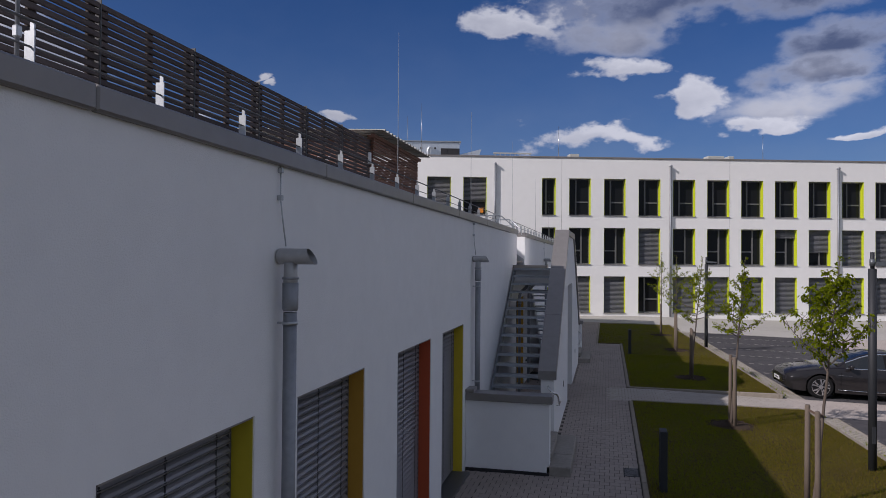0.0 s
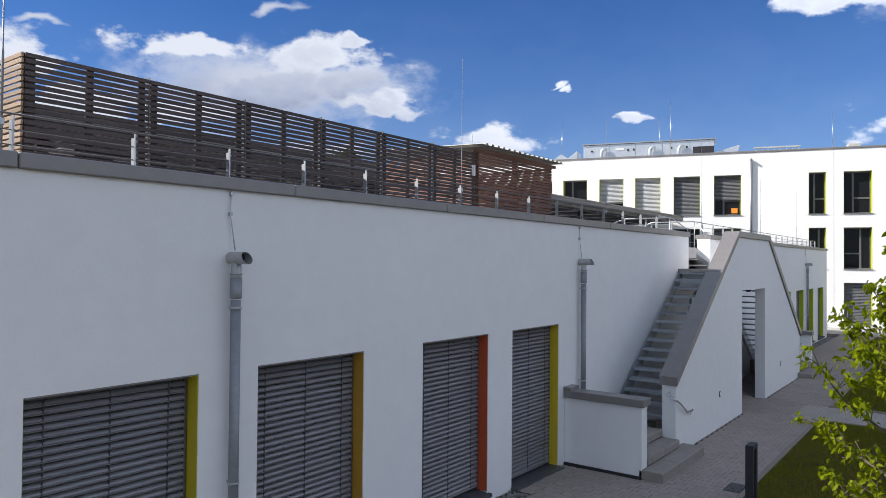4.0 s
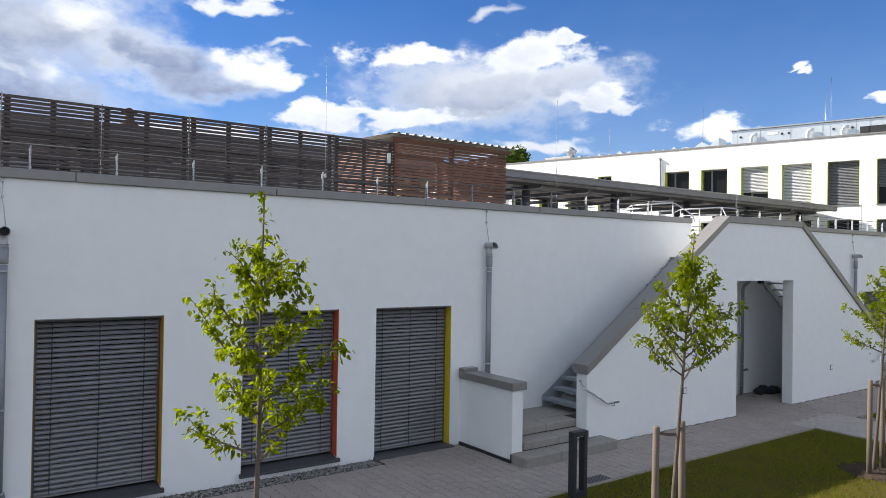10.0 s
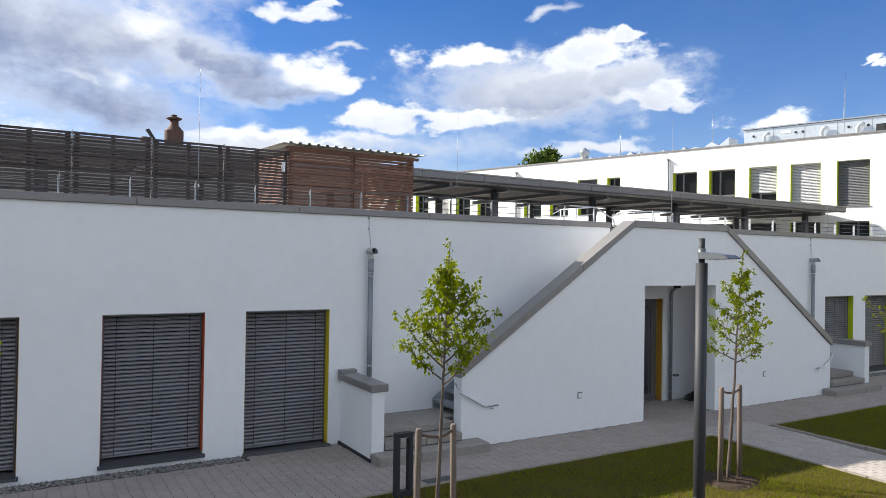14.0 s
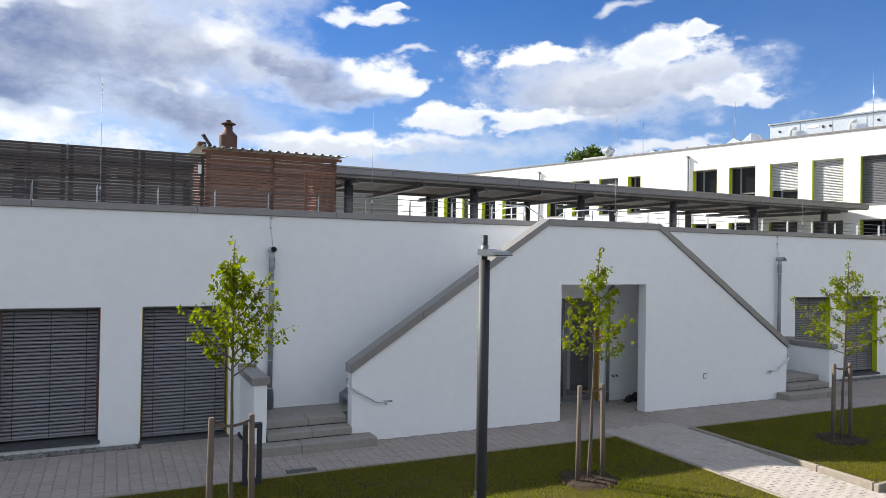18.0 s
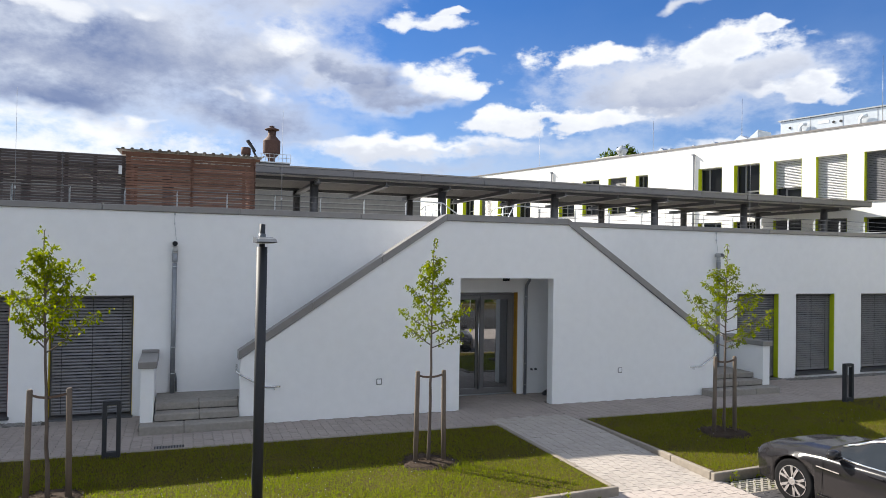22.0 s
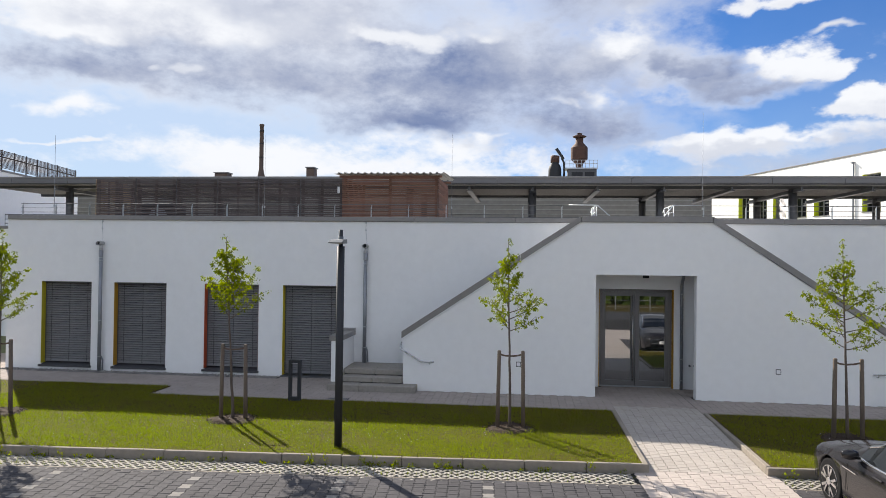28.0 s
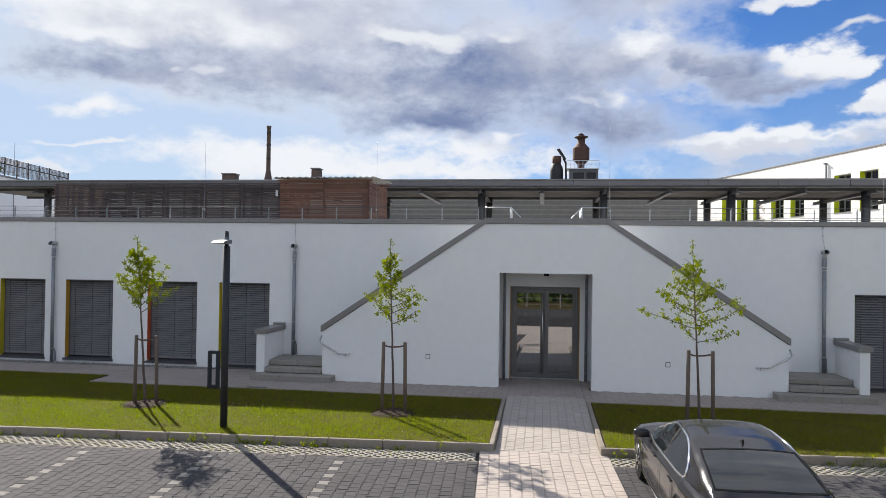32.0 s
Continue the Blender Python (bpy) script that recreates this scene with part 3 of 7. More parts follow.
def holed_wall(x0, x1, z0, z1, y0, y1, holes):
    """A wall slab from y0 (outside) to y1 with real openings (hx0, hx1, hz0, hz1)."""
    s = Shape()
    xs = sorted({x0, x1, *[h[0] for h in holes], *[h[1] for h in holes]})
    zs = sorted({z0, z1, *[h[2] for h in holes], *[h[3] for h in holes]})
    def solid(i, j):
        if i < 0 or j < 0 or i >= len(xs) - 1 or j >= len(zs) - 1:
            return False
        cx, cz = (xs[i] + xs[i + 1]) / 2, (zs[j] + zs[j + 1]) / 2
        return not any(h[0] < cx < h[1] and h[2] < cz < h[3] for h in holes)
    ids = {}
    def vid(i, j, y):
        key = (i, j, y)
        if key not in ids:
            ids[key] = len(s.v)
            s.v.append((xs[i], y, zs[j]))
        return ids[key]
    for i in range(len(xs) - 1):
        for j in range(len(zs) - 1):
            if not solid(i, j):
                continue
            s.f.append((vid(i, j, y0), vid(i + 1, j, y0), vid(i + 1, j + 1, y0), vid(i, j + 1, y0)))
            s.f.append((vid(i, j + 1, y1), vid(i + 1, j + 1, y1), vid(i + 1, j, y1), vid(i, j, y1)))
            for di, dj, a, b in ((-1, 0, (0, 1), (0, 0)), (1, 0, (1, 0), (1, 1)), (0, -1, (0, 0), (1, 0)), (0, 1, (1, 1), (0, 1))):
                if not solid(i + di, j + dj):
                    p, q = (i + a[0], j + a[1]), (i + b[0], j + b[1])
                    s.f.append((vid(*q, y0), vid(*p, y0), vid(*p, y1), vid(*q, y1)))
    return s

# ---- plan ----
XC = 1.2                    # middle of the entrance; the stairs are mirrored about it
WY, WY2 = 1.39, 1.75        # main wall, outer and inner face
TOP = 4.345                 # top of the walls, under the coping
DECK = 4.10                 # roof terrace
WEST, EAST = -16.85, 21.9    # ends of the low building
WIN = [(-15.75, -14.195, OLIVE, 0.15), (-13.50, -11.91, OCHRE, 0.15), (-10.77, -9.17, RED, 0.15), (-8.47, -6.89, YELLOW, 0.02),
       (9.29, 10.87, GREEN, 0.02), (11.55, 13.13, GREEN, 0.15), (14.26, 15.84, GREEN, 0.15), (16.60, 18.18, GREEN, 0.15), (19.3, 20.88, GREEN, 0.15)]
WTOP = 2.55

# ground: one sheet to the horizon
BREAK = -2.4                # where the fall begins
SLOPE = 0.028               # the yard falls away from the building


def fall(y):
    """Height of the paved yard at y."""
    return SLOPE * (max(y, -12.2) - BREAK) if y < BREAK else 0.0


YARD = Matrix.Translation((1.2, -5.76, 0)) @ Matrix.Rotation(radians(3.2), 4, "Z") @ Matrix.Translation((-1.2, 5.66, 0))     # the bays lie at a slight angle to the building


def kerb_line(x):
    """Front edge of the kerb between lawn and bays."""
    return -5.83 + 0.056 * x


def slab(s, x0, x1, y0, y1, off, deep=-0.1):
    """A bed that follows the fall of the yard."""
    ys = [y0] + [v for v in (-12.2, BREAK) if y0 < v < y1] + [y1]
    return s.prism([(y, fall(y) + off) for y in ys] + [(y, fall(y) + deep) for y in reversed(ys)], x0, x1, "x")


g = Shape()
for ya, yb in ((-600, -12.2), (-12.2, BREAK), (BREAK, 900)):
    g.face([(-600, ya, fall(ya) - 0.09), (600, ya, fall(ya) - 0.09), (600, yb, fall(yb) - 0.09), (-600, yb, fall(yb) - 0.09)])
structure("ground", g, FARGROUND, "green-brown meadow ground running out to the horizon", "ground")

# beds under the pavings
b = Shape().box(-33, 24.0, -1.60, WY2, -0.08, -0.012)
slab(b, 0.28, 2.19, -5.7, -1.601, -0.010)
structure("pavement", b, JOINT, "footpath of grey interlocking pavers along the white wall", "pavement")
b = slab(Shape(), -36, 24.0, -23.0, -6.25, -0.012)
slab(b, -36, 0.03, -6.25, -5.58, -0.03)
slab(b, 2.31, 24.0, -6.25, -5.58, -0.03)
slab(b, 0.03, 2.31, -6.25, -5.56, -0.016)
structure("parking_lot", b, JOINTD, "parking bays of dark grey pavers with pale dividing rows", "parking lot").matrix_world = YARD
b = slab(Shape(), 24.001, 60, -60, 8, 0.0)
slab(b, 20.6, 24.0, -60, -4.9, -0.004)
structure("forecourt", b, ROADGREY, "pale paved forecourt before the office building", "forecourt")
b = slab(Shape(), -80, 24.0, -30, -21.501, -0.02)
structure("road", b, ASPHALT, "dark asphalt access road beside the parking bays", "road")


def lawn(name, x0, x1, notch, label):
    """Turf with a step in its back edge, where the path grows wider."""
    s = Shape()
    out = [(x0, kerb_line(x0) + 0.09), (x1, kerb_line(x1) + 0.09)]
    if notch > 6:
        out += [(x1, -0.62), (notch, -0.62), (notch, -1.66), (x0, -1.66)]
    else:
        out += [(x1, -1.66), (notch, -1.66), (notch, -0.62), (x0, -0.62)]
    s.prism(out, -0.2, 0.02, "z")
    return structure(name, s, TURF, label, "lawn")


lawn("lawn_1", -33, 0.19, -10.7, "short mown lawn with daisies, half in the building's shade")
lawn("lawn_2", 2.28, 23.2, 13.1, "short mown lawn strip beside the path and parking bays")


def kerb_run(name, x0, y0, x1, y1, label, width=0.09, z1=0.035, z0=-0.2, unit=1.0):
    """A row of kerb stones, each one a piece."""
    t = thing(name, label, "kerb")
    tagged(t, kind="structure")
    d = Vector((x1 - x0, y1 - y0))
    n = max(1, round(d.length / unit))
    step = d.length / n
    s = Shape().box(0.004, step - 0.004, -width / 2, width / 2, z0, z1, 0.012)
    me = s.mesh("kerb_stone", KERB)
    ang = math.atan2(d.y, d.x)
    for i in range(n):
        o = part("kerb_stone", me, None, t)
        o.location = (x0 + d.x * i / n, y0 + d.y * i / n, random.uniform(-0.004, 0.004))
        o.rotation_euler = (0, 0, ang + random.uniform(-0.003, 0.003))
    return t


kerb_run("kerb_front_1", -20, kerb_line(-20) + 0.045, 0.29, kerb_line(0.29) + 0.045, "pale concrete kerb between lawn and parking bays")
kerb_run("kerb_front_2", 2.17, kerb_line(2.17) + 0.045, 23.2, kerb_line(23.2) + 0.045, "pale concrete kerb between lawn and parking bays")
kerb_run("kerb_path_1", 0.24, kerb_line(0.24) + 0.095, 0.24, -1.62, "pale concrete edging beside the entrance path")
kerb_run("kerb_path_2", 2.22, -1.62, 2.22, kerb_line(2.22) + 0.095, "pale concrete edging beside the entrance path")
kerb_run("kerb_back_1", -10.66, -1.61, 0.2, -1.61, "low concrete edging between pavement and lawn", z1=0.028)
kerb_run("kerb_back_2", 2.27, -1.61, 13.06, -1.61, "low concrete edging between pavement and lawn", z1=0.028)
kerb_run("kerb_back_3", -20, -0.57, -10.7, -0.57, "low concrete edging between pavement and lawn", z1=0.028)
kerb_run("kerb_back_4", 13.1, -0.57, 23.2, -0.57, "low concrete edging between pavement and lawn", z1=0.028)

# main wall with its openings
holes = [(a, b_, z - 0.06 if z > 0.05 else z, WTOP) for a, b_, _, z in WIN]
holes += [(0.22, 2.16, -0.08, 2.60), (0.27, 2.13, 3.45, TOP)]
structure("wall_front", holed_wall(WEST, EAST, -0.08, TOP, WY, WY2, holes), PLASTER, "white rendered front wall of the low building", "wall")
structure("wall_east", Shape().box(EAST - 0.36, EAST, WY2 + 0.002, 34, -0.08, TOP), PLASTER, "white rendered end wall of the low building", "wall")
structure("wall_west", Shape().box(WEST, WEST + 0.36, WY2 + 0.002, 34, -0.08, TOP), PLASTER, "white rendered end wall of the low building", "wall")
structure("wall_back", Shape().box(WEST, EAST, 34.002, 34.4, -0.08, TOP), PLASTER, "white rendered back wall of the low building", "wall")
structure("roof_terrace", Shape().box(WEST + 0.37, EAST - 0.37, WY2 + 0.003, 33.99, DECK - 0.3, DECK), ROOFSHEET, "flat grey roof terrace behind the parapet", "roof")
structure("floor", Shape().box(WEST + 0.37, EAST - 0.37, WY2 + 0.003, 33.99, -0.08, -0.005), CONCRETE, "plain concrete floor inside the low building", "floor")
structure("wall_inner", Shape().box(WEST + 0.37, EAST - 0.37, 6.0, 6.2, 0, DECK - 0.31), ROOMDARK, "plain inner wall, room shade put into its dark colour", "wall")


def coping_run(name, x0, x1, y0, y1, z0, z1, label, first=0.0, length=2.765):
    """Folded sheets end to end; first is the place of the first joint."""
    t = thing(name, label, "coping")
    tagged(t, kind="structure")
    cuts = [x0]
    x = first or x0 + length
    while x < x1 - 0.3:
        cuts.append(x)
        x += length
    cuts.append(x1)
    for a, b_ in zip(cuts, cuts[1:]):
        part("coping_sheet", Shape().box(a + 0.003, b_ - 0.003, y0, y1, z0, z1, 0.012), COPING, t)
    return t


coping_run("coping_front_1", WEST, 0.27, WY - 0.045, WY2 + 0.05, TOP - 0.005, TOP + 0.125, "grey folded sheet-metal coping on the parapet", -15.83)
coping_run("coping_front_2", 2.13, EAST + 0.04, WY - 0.045, WY2 + 0.05, TOP - 0.005, TOP + 0.125, "grey folded sheet-metal coping on the parapet")

structure("wall_wing_west", Shape().box(-60, -22.3, 9.0, 9.36, -0.08, 4.345), PLASTER, "white rendered wall of the set-back low wing", "wall")
structure("roof_wing_west", Shape().box(-60, -22.3, 9.37, 33, 3.8, 4.1), ROOFSHEET, "flat grey roof of the low wing", "roof")
structure("wall_wing_side", Shape().box(-22.66, -22.3, 9.37, 33, -0.08, 4.345), PLASTER, "white rendered side wall of the low wing", "wall")
coping_run("coping_wing_west", -60, -22.26, 8.955, 9.4, 4.34, 4.465, "grey sheet-metal coping on the low wing")

# stair front wall, with sloping ends and the entrance opening
FY2 = 0.26


def stair_front():
    lx, rx = -4.80, 7.20
    s = Shape()
    low, high = 1.32, 4.30
    kl, kr = -0.375, 2.775
    for y0, y1 in ((0.0, FY2),):
        for poly in ([(lx, -0.08), (0.0, -0.08), (0.0, 3.0), (0.0, high), (kl, high), (lx, low)], [(0.0, 3.0), (2.4, 3.0), (2.4, high), (0.0, high)],
                     [(2.4, -0.08), (rx, -0.08), (rx, low), (kr, high), (2.4, high), (2.4, 3.0)]):
            n, k = len(s.v), len(poly)
            s.v += [(p[0], y0, p[1]) for p in poly] + [(p[0], y1, p[1]) for p in poly]
            s.f.append(tuple(n + i for i in range(k)))
            s.f.append(tuple(n + k + i for i in reversed(range(k))))
            for i in range(k):
                j = (i + 1) % k
                a, b_ = poly[i], poly[j]
                if a[0] == b_[0] and a[0] in (0.0, 2.4) and min(a[1], b_[1]) >= 3.0:
                    continue
                s.f.append((n + i, n + k + i, n + k + j, n + j))
    return s


structure("wall_stair", stair_front(), PLASTER, "white rendered wall screening the outside stairs, with entrance opening", "wall")
cop = thing("coping_stair", "grey sheet-metal coping down the sloping stair wall", "coping")
tagged(cop, kind="structure")
for sgn in (-1, 1):
    def mx(x):
        return x if sgn < 0 else 2 * XC - x
    a, b_ = (mx(-4.84), 1.315), (mx(-0.375), 4.30)
    for i in range(3):
        f0, f1 = i / 3 + (0.001 if i else 0), (i + 1) / 3 - 0.001
        p0 = (a[0] + (b_[0] - a[0]) * f0, a[1] + (b_[1] - a[1]) * f0)
        p1 = (a[0] + (b_[0] - a[0]) * f1, a[1] + (b_[1] - a[1]) * f1)
        q0, q1 = (p0[0], p0[1] + 0.17), (p1[0], p1[1] + 0.17)
        if i == 2:
            q1 = (p1[0], p1[1] + 0.145)
        part("coping_sheet", Shape().prism([p0, p1, q1, q0], -0.045, FY2 + 0.05), COPING, cop)
part("coping_sheet", Shape().box(-0.373, 2.773, -0.045, FY2 + 0.05, 4.296, 4.445, 0.01), COPING, cop)

# porch: side walls behind the front wall, ceiling slab that carries the landing
structure("porch_ceiling", Shape().box(-0.40, 2.80, FY2 + 0.002, WY - 0.002, 3.0, 3.45), PLASTER, "white porch ceiling slab under the stair landing", "ceiling")

# concrete steps and side walls at the foot of the stairs
for sgn in (-1, 1):
    def mx(x):
        return x if sgn < 0 else 2 * XC - x
    t = thing("entrance_steps", "three grey precast concrete steps with a small landing", "steps", "concrete steps")
    tagged(t, kind="structure")
    for xa, xb, ya, yb, za, zb in ((-6.66, -4.42, -0.42, -0.002, -0.06, 0.165), (-6.40, -4.81, -0.085, 0.33, 0.176, 0.315), (-6.40, -4.81, 0.245, 0.60, 0.326, 0.465)):
        xm = xa + (xb - xa) * (0.52 if ya > -0.2 else 0.36)
        for x0, x1 in ((xa, xm - 0.0015), (xm + 0.0015, xb)):
            part("step_stone", Shape().box(mx(x0), mx(x1), ya, yb, za, zb, 0.016), CONCRETE, t)
    # core coloured black to paint the shade in the gaps between steps
    part("core", Shape().box(mx(-6.38), mx(-4.83), -0.06, 0.27, 0.02, 0.178).box(mx(-6.38), mx(-4.83), 0.27, 0.59, 0.02, 0.328), BITUMEN, t)
    part("landing", Shape().box(mx(-6.40), mx(-4.2), 0.602, WY - 0.003, 0.0, 0.465, 0.006), CONCRETE, t)
    structure("wall_wing", Shape().box(mx(-6.66), mx(-6.42), -0.06, WY - 0.003, -0.06, 1.21, 0.006), PLASTER, "low white rendered wing wall beside the steps", "wall")
    structure("coping_wing", Shape().box(mx(-6.71), mx(-6.37), -0.11, WY - 0.003, 1.212, 1.345, 0.01), COPING, "grey sheet-metal coping on the low wing wall", "coping")
    structure("trim", Shape().box(mx(-6.71), mx(-6.37), WY - 0.15, WY - 0.003, 1.346, 1.405, 0.006), COPING, "grey sheet-metal upstand where the coping meets the wall", "trim")
    structure("trim", Shape().box(mx(-6.69), mx(-6.655), -0.06, WY - 0.003, -0.02, 0.05, 0.006), BITUMEN, "black sealing strip at the foot of the wing wall", "trim")


# metal stairs
def metal_stair(sgn):
    def mx(x):
        return x if sgn < 0 else 2 * XC - x
    t = thing("metal_stair", "galvanised open-riser steel stair between white walls", "stairs", "outside stairs")
    n, x0, z0, x1, z1 = 16, -4.62, 0.465, -0.42, 3.45
    rise, run = (z1 - z0) / n, (x1 - x0) / n
    for y in (0.285, WY - 0.055):
        out = [(mx(x0 - 0.02), z0), (mx(x0 + 0.28), z0), (mx(x1), z1 - 0.20), (mx(x1), z1 + 0.02), (mx(x1 - 0.1), z1 + 0.02), (mx(x0 - 0.02), z0 + 0.22)]
        part("stringer", Shape().prism(out, y, y + 0.012), STEELDARK, t)
    w = run - 0.005
    me = Shape().box(-w / 2, w / 2, 0.30, WY - 0.06, -0.035, 0.0, 0.006)
    me.box(-w / 2, -w / 2 + 0.006, 0.30, WY - 0.06, -0.05, 0.0) if sgn < 0 else me.box(w / 2 - 0.006, w / 2, 0.30, WY - 0.06, -0.05, 0.0)
    me = me.mesh("tread", STEELDARK)
    for i in range(n):
        o = part("tread", me, None, t)
        o.location = (mx(x0 + run * (i + 0.5)), 0, z0 + rise * (i + 1))
    return t


metal_stair(-1)
metal_stair(1)
st = thing("upper_stair", "short steel flight from landing to roof terrace", "stairs")
for i in range(3):
    part("tread", Shape().box(0.34, 2.06, WY + 0.05 + 0.27 * i, WY + 0.35 + 0.27 * i, 3.58 + 0.17 * i, 3.62 + 0.17 * i, 0.005), CONCRETE, st)
for x in (0.29, 2.08):
    part("stringer", Shape().prism([(WY + 0.02, 3.45), (WY + 0.3, 3.45), (WY + 0.85, 3.9), (WY + 0.85, 4.1), (WY + 0.6, 4.1), (WY + 0.02, 3.68)], x, x + 0.02, "x"), STEEL, st)
part("platform", Shape().box(-0.55, -0.2, 0.5, WY + 0.03, 3.44, 3.52, 0.008), CONCRETE, st)


def short_handrail(sgn):
    def mx(x):
        return x if sgn < 0 else 2 * XC - x
    t = thing("handrail", "bent stainless-steel handrail on the stair wall", "handrail", "stair handrails")
    part("rail", Shape().ring_tube([(mx(-4.86), 0.12, 1.20), (mx(-4.88), 0.04, 1.08), (mx(-4.84), -0.05, 1.04), (mx(-4.72), -0.07, 0.97), (mx(-4.36), -0.07, 0.765), (mx(-4.29), -0.07, 0.745), (mx(-4.0), -0.07, 0.745)], 0.019, 8), INOX, t)
    part("bracket", Shape().ring_tube([(mx(-4.12), 0.0, 0.68), (mx(-4.12), -0.07, 0.68), (mx(-4.12), -0.07, 0.735)], 0.009, 6), INOX, t)
    return t


short_handrail(-1)
short_handrail(1)


# ---- office building behind, turned against the low one ----
BG = Vector((25.2, 12.82))
BANG = math.degrees(math.atan2(-0.9616, 0.2745))
office = thing("office_building", "white three-storey office building with lime-green window reveals", "building", x=BG.x, y=BG.y, rz=BANG)
# along the building: x; into the building: +y is turned away from the yard
BX0, BX1, BTOP = -36.7, 46.0, 10.46
cols = [(-2.28, 1.55), (0.0, 1.57), (2.36, 1.57), (4.74, 1.55), (-4.66, 1.58), (-6.98, 1.58), (-11.66, 1.0), (-13.96, 1.56), (-16.3, 1.56), (-18.62, 1.56), (9.98, 0.92), (11.80, 1.45), (14.15, 1.45), (16.48, 1.48)]
cols += [(18.82 + 2.33 * k, 1.52) for k in range(5)] + [(30.46 + 2.33 * k, 1.52) for k in range(6)]
cols += [(-23.2 - 2.33 * k, 1.56) for k in range(5)]
rows = [(0.20, 2.62), (3.42, 5.84), (6.66, 9.12)]
bholes = []
for cx, cw in cols:
    for ri, (za, zb) in enumerate(rows):
        if ri == 0 and cx < 9:
            continue
        bholes.append((cx, cx + cw, za, zb))
wall = part("wall", holed_wall(BX0, BX1, -0.5, BTOP, 0.0, 0.4, bholes), PLASTER_B, office)
part("back_wall", Shape().box(BX0, BX1, 14.0, 14.3, -0.08, BTOP), PLASTER_B, office)
part("end_wall", Shape().box(BX0, BX0 + 0.3, 0.402, 13.99, -0.08, BTOP), PLASTER_B, office)
part("end_wall", Shape().box(BX1 - 0.3, BX1, 0.402, 13.99, -0.08, BTOP), PLASTER_B, office)
part("roof", Shape().box(BX0 + 0.31, BX1 - 0.31, 0.41, 13.98, BTOP - 0.5, BTOP - 0.25), ROOFSHEET, office, "flat grey roof")
# inner surfaces are coloured dark in place of room shade
part("partition", Shape().box(BX0 + 0.4, BX1 - 0.4, 3.0, 3.1, 0, BTOP - 0.51), ROOMDARK, office, "inner wall, room shade put into its dark colour")
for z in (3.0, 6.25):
    part("storey_floor", Shape().box(BX0 + 0.4, BX1 - 0.4, 0.42, 2.99, z, z + 0.25), ROOMDARK, office, "storey floor, room shade put into its dark colour")
n = 41
me = Shape().box(0.003, (BX1 - BX0) / n - 0.003, -0.05, 0.45, BTOP - 0.004, BTOP + 0.10, 0.01).mesh("coping_sheet", COPING)
for i in range(n):
    o = part("coping_sheet", me, None, office)
    o.location = (BX0 + (BX1 - BX0) / n * i, 0, 0)


_bcache = {}


def office_window(cx, cw, za, zb, drop, pale, flip):
    """One window of the office: frame, panes, sill, two coloured reveals, and a blind let down by the share drop."""
    h = zb - za
    key = round(cw, 2)
    d = 0.36
    def cached(nm, fn, mat):
        k = (nm, key, round(h, 2))
        if k not in _bcache:
            _bcache[k] = fn().mesh(nm, mat)
        return _bcache[k]
    def frame_shape():
        s = Shape()
        t = 0.07
        s.box(0.015, t, d, d + 0.08, 0.0, h).box(cw - t, cw - 0.015, d, d + 0.08, 0.0, h)
        s.box(t, cw - t, d, d + 0.08, 0.0, t).box(t, cw - t, d, d + 0.08, h - t, h)
        m = cw * 0.36 if not flip else cw * 0.62
        s.box(m - 0.05, m + 0.05, d - 0.01, d + 0.08, t, h - t)
        s.box((m + 0.05) if not flip else t, (cw - t) if not flip else m - 0.05, d - 0.005, d + 0.08, 0.86, 0.95)
        return s
    fr = part("window", cached("window" + str(flip), frame_shape, FRAME_B), None, office)
    fr.location = (cx, 0, za)
    def child(nm, mesh, mat=None):
        o = part(nm, mesh, mat, fr)
        return o
    child("pane", cached("pane", lambda: Shape().box(0.05, cw - 0.05, d + 0.03, d + 0.045, 0.05, h - 0.05), GLASS))
    child("sill", cached("sill", lambda: Shape().box(-0.03, cw + 0.03, -0.06, d, -0.035, 0.0), COPING))
    for nm, x in (("reveal", 0.002), ("reveal", cw - 0.014)):
        o = child(nm, cached("reveal", lambda: Shape().box(0, 0.012, 0.003, d, 0.002, h - 0.002), GREEN))
        o.location = (x, 0, 0)
    if drop > 0:
        k = max(2, int(drop * h / 0.085))
        kk = ("blind", key, k, pale)
        if kk not in _bcache:
            s = Shape()
            for i in range(k):
                z = h - 0.06 - i * 0.085
                y = 0.24
                s.face([(0.02, y - 0.025, z - 0.03), (cw - 0.02, y - 0.025, z - 0.03), (cw - 0.02, y + 0.02, z + 0.045), (0.02, y + 0.02, z + 0.045)])
            s.box(0.02, cw - 0.02, 0.22, 0.26, h - 0.06 - k * 0.085, h - 0.03 - k * 0.085)
            _bcache[kk] = s.mesh("blind", SLAT_PALE if pale else SLAT_B)
        tagged(child("blind", _bcache[kk]), kind="stuff")


